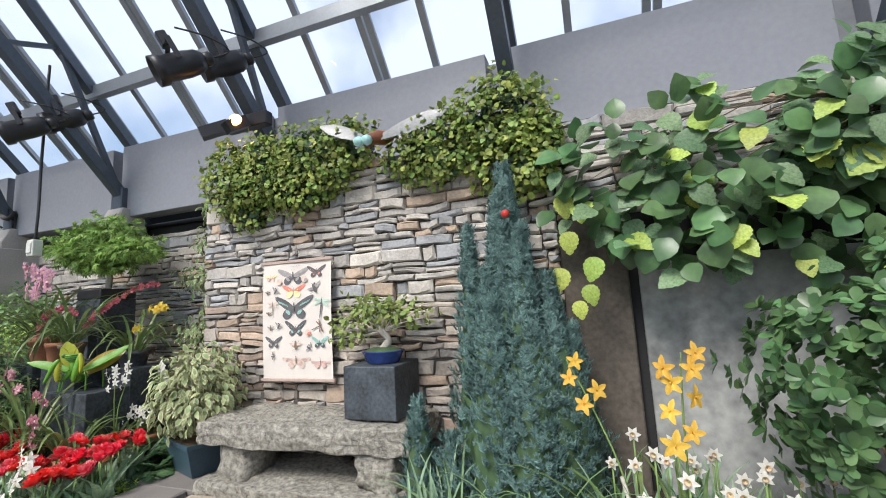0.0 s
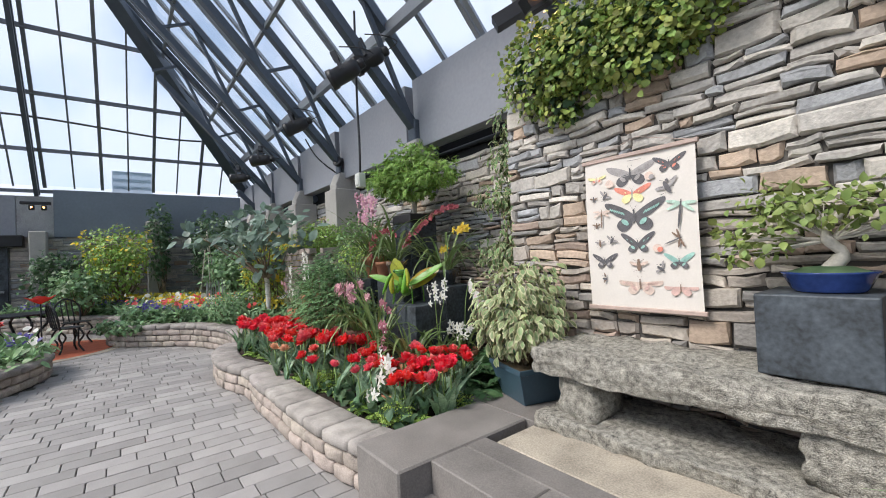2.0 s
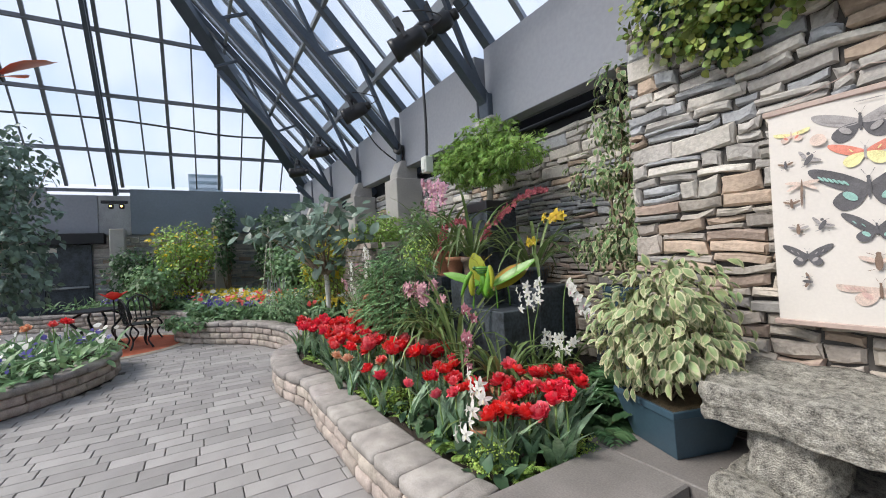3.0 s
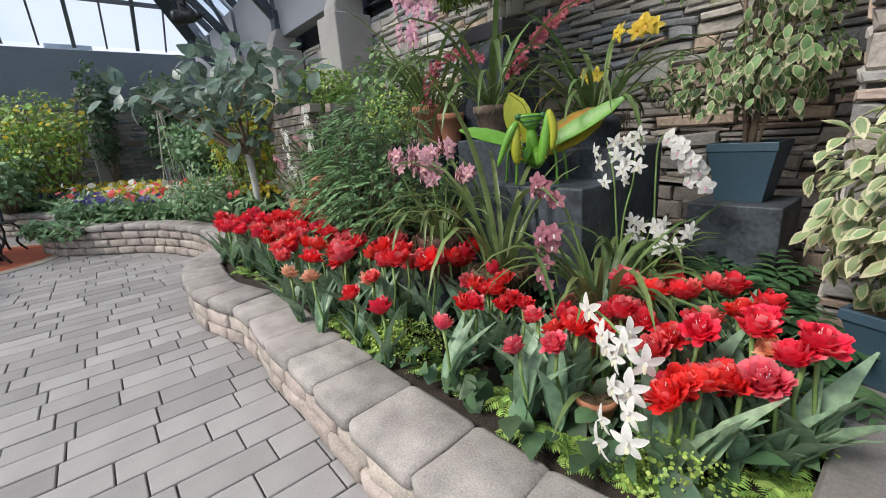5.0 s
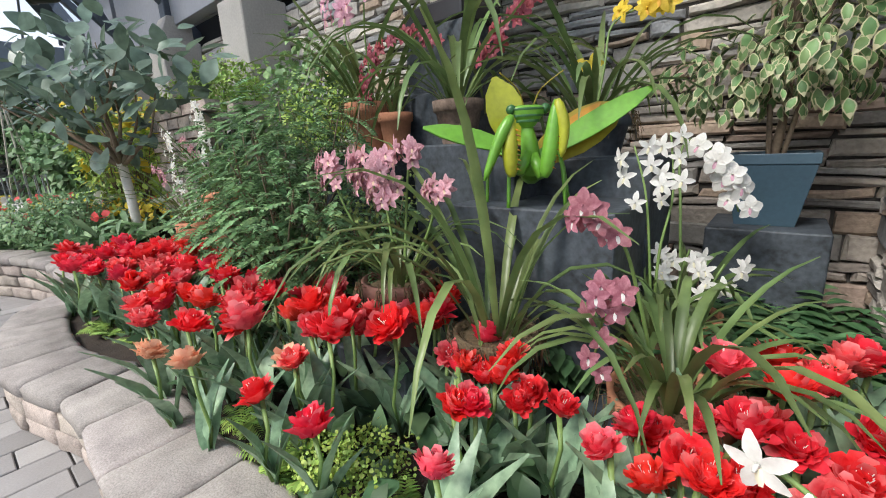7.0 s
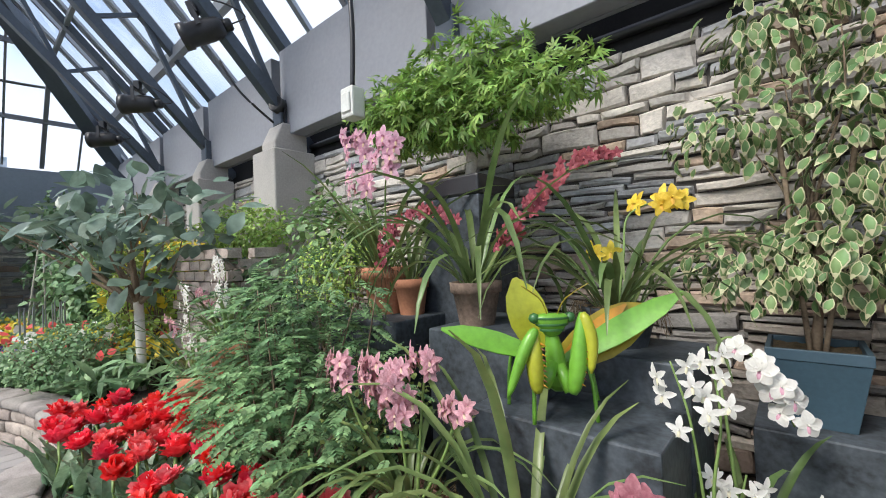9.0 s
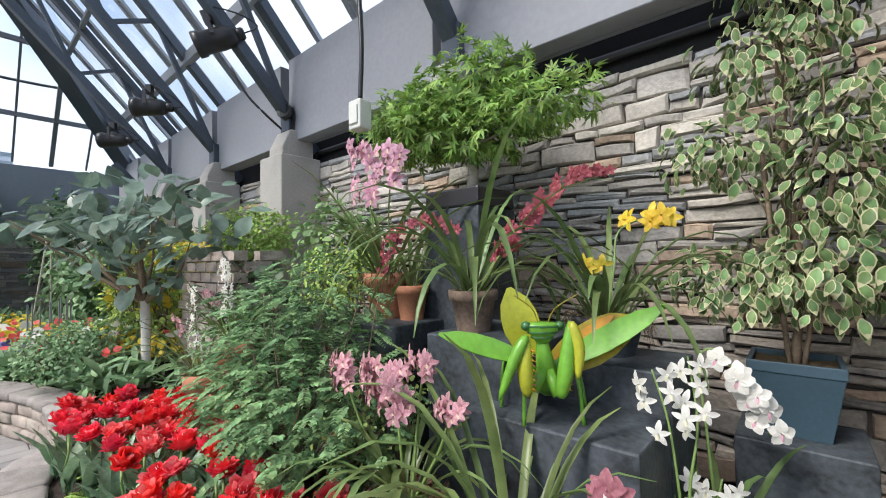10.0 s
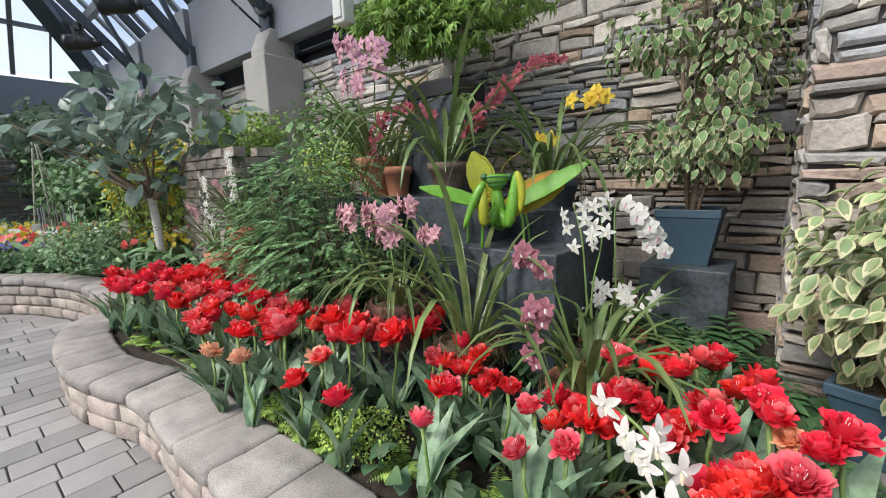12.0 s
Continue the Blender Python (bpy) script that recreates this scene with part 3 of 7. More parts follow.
M["leaf_feather"] = leafy("feathery_shrub_leaf", (0.08, 0.175, 0.06), (0.145, 0.265, 0.09), value=0.45)
M["leaf_grey"] = leafy("grey_green_leaf", (0.085, 0.145, 0.105), (0.14, 0.22, 0.165), value=0.3, rough=0.35)
M["leaf_ivy"] = leafy("ivy_leaf", (0.10, 0.20, 0.075), (0.17, 0.30, 0.11), value=0.4)
M["bark"] = material("bark", (0.20, 0.15, 0.10), 0.9, spread=0.4, scale=10, fine=70, bump=0.8, depth=0.01)
M["bark_pale"] = material("pale_bark", (0.45, 0.42, 0.36), 0.9, spread=0.3, scale=10, fine=70, bump=0.6)
M["stem"] = material("green_stem", (0.16, 0.25, 0.07), 0.5, spread=0.2, scale=8, bump=0.05)
M["brown_pot"] = material("brown_clay", (0.16, 0.075, 0.055), 0.8, spread=0.25, scale=6, fine=60, bump=0.2)
M["weathered"] = material("weathered_clay", (0.19, 0.135, 0.10), 0.9, spread=0.55, scale=9, fine=60, bump=0.4)
M["moss"] = material("dry_moss", (0.12, 0.085, 0.045), 0.95, spread=0.5, scale=25, fine=140, bump=1.0, depth=0.015)


def petal_mat(name, color, tint, value=0.15, tip=None, reach=(0.75, 1.25)):
    """A petal; tip is the paler colour towards the petals' ends, laid on in patches."""
    m = material(name, color, 0.45, 0, 0.10, 1.6, 5.0, 0.05, value, 0.008, False, tint, 0.3, 0.35)
    if tip:
        n, l = m.node_tree.nodes, m.node_tree.links
        far, ramp, patch, both, mix = (n.new("ShaderNodeVectorMath"), n.new("ShaderNodeMapRange"), n.new("ShaderNodeTexNoise"), n.new("ShaderNodeMath"), n.new("ShaderNodeMix"))
        far.operation, both.operation, mix.data_type = "LENGTH", "MULTIPLY", "RGBA"
        co = n["Texture Coordinate"]
        l.new(co.outputs["Object"], far.inputs[0])
        l.new(far.outputs["Value"], ramp.inputs["Value"])
        ramp.inputs["From Min"].default_value, ramp.inputs["From Max"].default_value = reach
        patch.inputs["Scale"].default_value = 2.6
        l.new(co.outputs["Object"], patch.inputs["Vector"])
        l.new(ramp.outputs["Result"], both.inputs[0])
        l.new(patch.outputs["Fac"], both.inputs[1])
        l.new(both.outputs[0], mix.inputs[0])
        l.new(n["Hue/Saturation/Value"].outputs["Color"], mix.inputs[6])
        mix.inputs[7].default_value = (*tip, 1)
        l.new(mix.outputs[2], n["Principled BSDF"].inputs["Base Color"])
        l.new(mix.outputs[2], n["Translucent BSDF"].inputs["Color"])
    return m


M["red"] = petal_mat("red_petal", (0.93, 0.02, 0.035), (1.0, 0.07, 0.09), 0.05, (1.0, 0.30, 0.28), (0.9, 1.6))
M["salmon"] = petal_mat("salmon_petal", (1.0, 0.36, 0.22), (1.0, 0.58, 0.38), 0.06, (1.0, 0.74, 0.5), (0.5, 1.0))
M["rose"] = petal_mat("rose_red_petal", (0.92, 0.04, 0.07), (1.0, 0.18, 0.20), 0.08, (1.0, 0.66, 0.60), (0.75, 1.35))
M["white"] = petal_mat("white_petal", (0.80, 0.79, 0.73), (0.84, 0.83, 0.78), 0.05)
M["pink"] = petal_mat("pink_petal", (0.62, 0.28, 0.40), (0.78, 0.50, 0.58))
M["dusty"] = petal_mat("dusty_pink_petal", (0.48, 0.20, 0.24), (0.68, 0.42, 0.46), 0.25)
M["burgundy"] = petal_mat("burgundy_petal", (0.25, 0.035, 0.055), (0.40, 0.11, 0.13), 0.25)
M["mauve"] = petal_mat("mauve_petal", (0.36, 0.10, 0.15), (0.54, 0.25, 0.29), 0.2)
M["yellow"] = petal_mat("yellow_petal", (0.78, 0.55, 0.04), (0.85, 0.68, 0.10))
M["golden"] = petal_mat("golden_petal", (0.82, 0.45, 0.05), (0.88, 0.60, 0.12))
M["violet"] = petal_mat("violet_petal", (0.12, 0.10, 0.42), (0.25, 0.2, 0.55), 0.3)
M["lip"] = petal_mat("flower_throat", (0.70, 0.50, 0.35), (0.80, 0.65, 0.45))
M["lip_pale"] = petal_mat("pale_flower_throat", (0.78, 0.74, 0.52), (0.82, 0.78, 0.60))
# dark fern green, lowered further to carry the shade beside the wall
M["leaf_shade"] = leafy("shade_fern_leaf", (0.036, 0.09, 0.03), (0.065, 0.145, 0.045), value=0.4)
M["lip_dark"] = petal_mat("dark_flower_throat", (0.40, 0.08, 0.10), (0.6, 0.2, 0.2))


def blade(widths, fold=0.15, curl=0.0, wave=0.0):
    """A leaf 1 long along y with the half widths given; its faces are quads."""
    v, f = [], []
    n = len(widths)
    for i, w in enumerate(widths):
        s = i / (n - 1)
        z = -curl * s * s
        e = fold * w + wave * math.sin(i * 2.4)
        v += [(-w, s, z + e), (0, s, z), (w, s, z + e * (0.8 if wave else 1))]
    for i in range(n - 1):
        a = i * 3
        f += [(a, a + 1, a + 4, a + 3), (a + 1, a + 2, a + 5, a + 4)]
    return v, f


FIG = blade([0.03, 0.20, 0.26, 0.17, 0.01], 0.3, 0.3)
OVATE = blade([0.04, 0.30, 0.36, 0.22, 0.01], 0.25, 0.25)
ROUND = blade([0.10, 0.46, 0.50, 0.36, 0.05], 0.15, 0.2)
OBOVATE = blade([0.03, 0.14, 0.30, 0.34, 0.08], 0.3, 0.2)
NARROW = blade([0.02, 0.11, 0.12, 0.01], 0.3, 0.3)
SPRAY = blade([0.05, 0.15, 0.01], 0.5, 0.35)
TINY = blade([0.1, 0.45, 0.05], 0.2, 0.1)


def axes(pos, way, up, size, wide=1.0):
    """A matrix that lays a leaf from pos along way with its face towards up."""
    y = Vector(way).normalized()
    z = Vector(up) - y * Vector(up).dot(y)
    z = z.normalized() if z.length > 1e-4 else y.orthogonal().normalized()
    x = y.cross(z)
    return Matrix(
        ((x.x * size * wide, y.x * size, z.x * size, pos[0]), (x.y * size * wide, y.y * size, z.y * size, pos[1]), (x.z * size * wide, y.z * size, z.z * size, pos[2]), (0, 0, 0, 1)))


def swarm_mesh(name, shape, mats, mat):
    """One mesh of many copies of a small shape."""
    tv, tf = np.array([tuple(v) for v in shape[0]]), np.array(shape[1])
    mx = np.array([[list(r) for r in m] for m in mats])
    v = np.einsum("nij,vj->nvi", mx[:, :3, :3], tv) + mx[:, None, :3, 3]
    f = tf[None] + (np.arange(len(mats)) * len(tv))[:, None, None]
    me = bpy.data.meshes.new(name)
    v, f = v.reshape(-1, 3), f.reshape(-1, tf.shape[1])
    me.vertices.add(len(v))
    me.vertices.foreach_set("co", v.ravel().astype(np.float32))
    me.loops.add(f.size)
    me.loops.foreach_set("vertex_index", f.ravel().astype(np.int32))
    me.polygons.add(len(f))
    me.polygons.foreach_set("loop_start", np.arange(0, f.size, tf.shape[1], dtype=np.int32))
    me.polygons.foreach_set("use_smooth", np.ones(len(f), bool))
    me.update(calc_edges=True)
    me.materials.append(mat)
    return me


def rand_dir(r):
    while True:
        p = Vector((r.uniform(-1, 1), r.uniform(-1, 1), r.uniform(-1, 1)))
        if 0.05 < p.length < 1:
            return p.normalized()


def crown(lobes, n, r, shell=0.55, lump=0.35, seed=0.0):
    """Points and outward ways in a crown made of ellipsoid lobes (x, y, z, rx, ry, rz), with an uneven outline."""
    out = []
    weight = [l[3] * l[4] * l[5] for l in lobes]
    while len(out) < n:
        l = r.choices(lobes, weight)[0]
        d = rand_dir(r)
        k = (r.random() ** 0.5) * (1 - shell) + shell
        k *= 1 + lump * noise.noise(d * 2.6 + Vector((seed + l[0], l[1], l[2])))
        p = Vector((l[0] + d.x * l[3] * k, l[1] + d.y * l[4] * k, l[2] + d.z * l[5] * k))
        out.append((p, d))
    return out


def leaf_mats(points, r, smin, smax, droop=0.4, spread=0.8, face=(0, -0.5, 1), wide=(0.85, 1.15)):
    out = []
    for p, d in points:
        way = d * 0.7 + rand_dir(r) * spread + Vector((0, 0, -droop))
        up = Vector(face) + d * 0.8 + rand_dir(r) * 0.6
        out.append(axes(p, way, up, r.uniform(smin, smax), r.uniform(*wide)))
    return out


def foliage(name, parent, shape, points, r, smin, smax, mat, droop=0.4, spread=0.8, face=(0, -0.5, 1)):
    return put(name, swarm_mesh(name, shape, leaf_mats(points, r, smin, smax, droop, spread, face), M[mat]), parent)


def branches(parent, root, tips, r, thick, mat="bark", name="branch", sag=0.0, n=5):
    """One mesh of limbs that bend from root to tips."""
    pieces = []
    for t in tips:
        a, b = Vector(root), Vector(t)
        mid = (a + b) / 2 + Vector((r.uniform(-0.1, 0.1), r.uniform(-0.1, 0.1), sag + r.uniform(-0.05, 0.05))) * (b - a).length
        line = smooth_line([a, a.lerp(mid, 0.6), mid, b], 4)
        pieces.append(tube(line, [thick * (1 - 0.8 * i / (len(line) - 1)) for i in range(len(line))], n))
    return put(name, mesh_from(name, *join(*pieces), M[mat], True), parent)


def multi_mesh(name, groups, smooth=True):
    """A mesh out of (verts, faces, material) groups."""
    verts, faces, ids, mats = [], [], [], []
    for v, f, m in groups:
        if m not in mats:
            mats.append(m)
        k = len(verts)
        verts.extend([tuple(p) for p in v])
        faces.extend([tuple(i + k for i in g) for g in f])
        ids.extend([mats.index(m)] * len(f))
    me = bpy.data.meshes.new(name)
    me.from_pydata(verts, [], faces)
    for m in mats:
        me.materials.append(m)
    me.polygons.foreach_set("material_index", ids)
    if smooth:
        me.polygons.foreach_set("use_smooth", [True] * len(faces))
    return me


def orchid_flower(name, petal, lip, wide=0.30, cup=0.35, seed=0):
    """A flower 1 across the petal's length, facing +z: five petals, a lip and a column."""
    r = random.Random(seed)
    groups = []
    pet = blade([0.06, wide * 1.15, wide * 1.45, wide * 1.15, wide * 0.35], 0.25, 0.3)
    for k in range(5):
        a = radians(90 + 72 * k + r.uniform(-6, 6))
        way = Vector((math.cos(a), math.sin(a), cup))
        groups.append((*moved(pet, axes((0, 0, 0), way, (0, 0, 1), r.uniform(0.9, 1.05))), M[petal]))
    low = blade([0.08, 0.22, 0.25, 0.12], -0.5, 0.6)
    groups.append((*moved(low, axes((0, 0, 0.02), (0, -0.6, 0.65), (0, 0.6, 0.5), 0.5)), M[lip]))
    groups.append((*moved(tube([(0, 0, 0), (0, 0.05, 0.22), (0, -0.02, 0.38)], [0.09, 0.08, 0.05], 5), Matrix.Identity(4)), M[petal]))
    return multi_mesh(name, groups)


FLOWERS = {k: [orchid_flower("flower", c, l, w, cu, s) for s in range(3)] for k, (c, l, w, cu) in {
    "pink": ("pink", "lip", 0.22, 0.3), "dusty": ("dusty", "lip", 0.21, 0.4), "burgundy": ("burgundy", "lip_dark", 0.23, 0.4), "white": ("white", "lip_pale", 0.18, 0.2),
    "phal": ("white", "pink", 0.32, 0.2), "yellow": ("yellow", "golden", 0.22, 0.25), "golden": ("golden", "golden", 0.19, 0.35), "mauve": ("mauve", "white", 0.26, 0.35)}.items()}
STRAP_W = [0.010, 0.015, 0.018, 0.019, 0.018, 0.015, 0.010, 0.002]


def strap(base, way, length, bend, width=1.0, seed=0):
    """A long arching strap leaf as vertices and faces: it rises along way and bends over."""
    p, d = Vector(base), Vector(way).normalized()
    side = d.cross(Vector((0, 0, 1)))
    side = side.normalized() if side.length > 0.05 else Vector((1, 0, 0))
    v, f = [], []
    n = len(STRAP_W)
    for i, w in enumerate(STRAP_W):
        up = side.cross(d)
        w *= width
        v += [p - side * w + up * w * 0.45, p, p + side * w + up * w * 0.45]
        d = (d + Vector((0, 0, -bend / n * (0.4 + 1.6 * i / n)))).normalized()
        p = p + d * (length / (n - 1))
    for i in range(n - 1):
        a = i * 3
        f += [(a, a + 1, a + 4, a + 3), (a + 1, a + 2, a + 5, a + 4)]
    return v, f


def terracotta_pot(parent, r, h, mat="terracotta", z=0.0, square=False):
    """A tapered pot with a rolled rim and a mossy top."""
    prof = [(r * 0.68, 0), (r * 0.90, h * 0.74), (r * 1.0, h * 0.76), (r * 1.03, h), (r * 0.93, h), (r * 0.90, h * 0.88), (0.001, h * 0.86)]
    v, f = lathe(prof, 24)
    pot = put("pot", mesh_from("pot", v, f, M[mat], True), parent, pose(0, 0, z))
    mv, mf = lathe([(0.001, h * 0.93), (r * 0.5, h * 0.95), (r * 0.92, h * 0.89)], 16)
    put("moss", mesh_from("moss", [Vector(p) + noise.noise_vector(Vector(p) * 30) * 0.012 for p in mv], mf, M["moss"], True), parent, pose(0, 0, z))
    return pot


def spike(parent, pts, kind, n, size, r, spread=0.05, start=0.45, facing=(0, -1, 0.1), rad=0.006, mat="stem"):
    """A flower stem along pts with n flowers towards its end."""
    line = smooth_line(pts, 6)
    n, size = round(n * (1.1 if kind in ("phal", "yellow", "golden") else 1.9)), size * (0.62 if kind in ("phal", "yellow", "golden", "white") else 0.54)
    st = put("flower_spike", mesh_from("flower_spike", *tube(line, [rad * (1 - 0.5 * i / len(line)) for i in range(len(line))], 6), M[mat], True), parent)
    for i in range(n):
        s = start + (1 - start) * (i + 0.5) / n
        k = s * (len(line) - 1)
        a = int(min(k, len(line) - 2))
        p = line[a].lerp(line[a + 1], k - a)
        side = Vector((1 if i % 2 else -1, 0, 0)) * spread * r.uniform(0.4, 1.0) + rand_dir(r) * spread * 0.35
        face = Vector(facing) + side * (0.9 / max(spread, 0.01)) * 0.6 + rand_dir(r) * 0.35
        q = p + side + Vector(facing).normalized() * spread * 0.5
        m = axes(q, Vector((r.uniform(-0.4, 0.4), 0.1, 1)), face, size * r.uniform(0.8, 1.1))
        put("flower", r.choice(FLOWERS[kind]), st, m)
    return st


def straps(parent, n, r, lmin, lmax, bend, width, rise=1.0, base_r=0.05, z=0.0, mat="leaf_strap", lean=(0, 0)):
    for i in range(n):
        a = 2 * math.pi * i / n + r.uniform(-0.3, 0.3)
        b = Vector((math.cos(a) * base_r * r.random(), math.sin(a) * base_r * r.random(), z))
        way = Vector((math.cos(a) * 0.6 + lean[0], math.sin(a) * 0.6 + lean[1], rise * r.uniform(0.55, 1.7)))
        v, f = strap(b, way, r.uniform(lmin, lmax) * 1.15, bend * r.uniform(0.7, 2.3), width * r.uniform(0.7, 1.1))
        put("leaf", mesh_from("leaf", v, f, M[mat], True), parent)


def orchid(x, y, z, label, pot_r, pot_h, n, length, bend, spikes, seed, width=1.0, pot_mat="terracotta", rise=1.0, lean=(0, 0)):
    """A potted orchid at its pot's foot; the spikes' points are given from the pot's rim."""
    r = random.Random(seed)
    ob = empty("potted_orchid", x, y, z, label, "orchid", "orchids of the display")
    if pot_r:
        terracotta_pot(ob, pot_r, pot_h, pot_mat)
    if pot_r > 0.12:
        fibres = []
        for _ in range(80):
            a = r.uniform(0, 6.283)
            p = Vector((math.cos(a) * pot_r * 0.8, math.sin(a) * pot_r * 0.8, pot_h * 0.95))
            out = Vector((math.cos(a), math.sin(a), 0))
            fibres.append(tube([p, p + out * pot_r * 0.35 + Vector((0, 0, r.uniform(-0.01, 0.03))), p + out * pot_r * r.uniform(0.3, 0.5) - Vector((r.uniform(-0.03, 0.03), 0, pot_h * r.uniform(0.15, 0.6)))], [0.002, 0.0018, 0.001], 4))
        put("root_mat", mesh_from("root_mat", *join(*fibres), M["moss"]), ob, label="dry brown roots over the rim", kind="stuff")
    straps(ob, n, r, length * 0.6, length * 1.1, bend, width, rise, pot_r * 0.6 or 0.05, pot_h * 0.9, lean=lean)
    for pts, kind, k, size, spread, start in spikes:
        spike(ob, [Vector(p) + Vector((0, 0, pot_h * 0.9)) for p in pts], kind, k, size, r, spread, start)
    return ob


# ---- slate plinths of the display ----
for a in ((-4.98, 3.42, 0.25, 0.42, 0.40, 1.58, "tall dark slate plinth under the maple bonsai"), (-5.02, 3.28, 0.25, 0.46, 0.30, 1.22, "dark slate plinth stained with pale dust"),
          (-4.42, 2.95, 0.25, 0.52, 0.55, 0.93, "dark slate block carrying a potted orchid"), (-4.05, 2.75, 0.25, 0.62, 0.42, 0.70, "dark slate block under the mantis sculpture"),
          (-3.80, 2.42, 0.25, 0.5, 0.42, 0.11, "low dark slate block among the orchids"), (-5.25, 3.0, 0.25, 0.56, 0.5, 0.92, "dark slate block under a terracotta pot"),
          (-3.40, 3.58, 0.25, 0.42, 0.40, 0.52, "dark slate block under the blue planter"), (-4.42, 2.28, 0.25, 0.36, 0.36, 0.22, "low dark slate block behind the tulips"),
          (-3.98, 3.1, 0.25, 0.5, 0.4, 0.85, "dark slate block under the yellow orchid")):
    make_plinth(*a)


# ---- tulips ----
def tulip_head(kind, seed):
    """A ruffled double tulip about 2 wide and 1.2 high."""
    r = random.Random(seed)
    groups = []
    for ring, (n, lean, ln) in enumerate(((13, 1.8, 0.84), (15, 1.2, 0.9), (15, 0.85, 0.92), (13, 0.5, 0.9), (10, 0.22, 0.82))):
        for k in range(n):
            a = 2 * math.pi * (k + 0.5 * ring) / n + r.uniform(-0.25, 0.25)
            w = r.uniform(0.12, 0.20)
            pet = blade([0.10, w, w * 1.25, w * 1.45, w * 1.35, w * 0.8], 0.5, -0.34 + lean * 0.10 + r.uniform(-0.22, 0.22), r.uniform(0.08, 0.19))
            way = Vector((math.cos(a) * lean, math.sin(a) * lean, r.uniform(0.7, 1.15)))
            mat = M["rose"] if kind == "red" and r.random() < 0.2 else M[kind]
            groups.append((*moved(pet, axes((math.cos(a) * 0.08, math.sin(a) * 0.08, 0), way, (-math.cos(a), -math.sin(a), r.uniform(0.1, 0.6)), ln * r.uniform(0.7, 1.15))), mat))
    for k in range(9):
        a = k * 2.4
        groups.append((*tube([(0.05 * math.cos(a), 0.05 * math.sin(a), 0.3), (0.18 * math.cos(a), 0.18 * math.sin(a), r.uniform(0.75, 0.95))], [0.03, 0.012], 4), M["white"]))
    return multi_mesh("flower", groups)


HEADS = {k: [tulip_head(k, s) for s in range(6)] for k in ("red", "rose", "salmon")}
TLEAF = blade([0.05, 0.085, 0.105, 0.10, 0.065, 0.01], 0.55, 0.2, 0.015)
TULIP_LEAF = [mesh_from("leaf", *TLEAF, M["leaf_tulip"], True), mesh_from("leaf", *blade([0.06, 0.11, 0.125, 0.10, 0.055, 0.01], 0.4, 0.45, 0.02), M["leaf_tulip"], True)]
STEM = mesh_from("stem", *tube([(0, 0, 0), (0.02, 0, 0.35), (0, 0.01, 0.7), (0, 0, 1)], [0.0065, 0.006, 0.006, 0.007], 5), M["stem"], True)


def tulip(x, y, z, kind, size, r, ground=0.25):
    ob = empty("tulip", x, y, ground, {"red": "bright red double tulip with grey-green leaves", "rose": "rose-red double tulip with pale petal edges",
                                       "salmon": "salmon-orange double tulip fading to peach"}[kind], "tulip", "tulips of the bed", rz=r.uniform(0, 360))
    h = z - ground
    lx, ly = r.uniform(-0.03, 0.03), r.uniform(-0.03, 0.03)
    put("stem", STEM, ob, Matrix(((1, 0, lx, 0), (0, 1, ly, 0), (0, 0, h, 0), (0, 0, 0, 1))))
    put("flower", r.choice(HEADS[kind]), ob, Matrix.Translation((lx, ly, h - size * 0.15)) @ Euler((r.uniform(-0.5, 0.5), r.uniform(-0.5, 0.5), r.uniform(0, 6))).to_matrix().to_4x4() @ Matrix.Scale(size, 4))
    for k in range(r.choice((4, 4, 5))):
        a = r.uniform(0, 6.28)
        put("leaf", r.choice(TULIP_LEAF), ob, axes((0, 0, r.uniform(0, 0.04)), (math.cos(a) * 0.32, math.sin(a) * 0.32, r.uniform(1.1, 2.4)), (-math.cos(a), -math.sin(a), 0.4), r.uniform(0.2, 0.32) * (0.7 + h)))
    return ob


TULIPS_FAR = [(-6.76, 1.66), (-6.95, 1.85), (-6.47, 1.68), (-6.86, 2.0), (-6.7, 2.2), (-6.55, 2.05), (-6.3, 2.2), (-6.05, 2.3), (-6.57, 1.86), (-6.47, 1.95), (-6.77, 2.3), (-6.04, 1.78),
              (-5.85, 1.79), (-5.81, 1.92), (-6.2, 2.05), (-5.67, 1.98), (-5.57, 2.06), (-6.3, 1.75), (-6.1, 1.95), (-5.9, 2.15), (-6.62, 1.74), (-6.25, 1.86), (-5.95, 2.02), (-6.85, 1.74), (-6.4, 2.1), (-5.7, 2.2)]
TULIPS_NEAR = [(-5.23, 1.77), (-5.11, 1.66), (-5.24, 1.71), (-4.88, 1.71), (-5.22, 1.96), (-5.29, 2.04), (-4.97, 1.89), (-4.75, 1.85), (-5.13, 2.1), (-4.81, 2.0), (-4.66, 1.82), (-4.66, 1.95),
               (-4.45, 1.91), (-4.65, 2.1), (-4.44, 2.09), (-4.23, 2.06), (-4.24, 2.16), (-4.2, 2.24), (-4.32, 1.89), (-5.4, 1.85), (-5.45, 2.05), (-5.05, 1.98)]
TULIPS_LOW = [(-4.37, 1.70), (-4.17, 1.72), (-4.12, 2.17), (-4.04, 2.1), (-4.02, 2.2), (-3.92, 2.12), (-3.85, 2.1), (-3.93, 1.97), (-3.83, 1.78), (-3.71, 2.08), (-3.51, 1.83), (-3.55, 1.98), (-3.46, 2.02), (-3.42, 1.89), (-3.52, 2.12)]
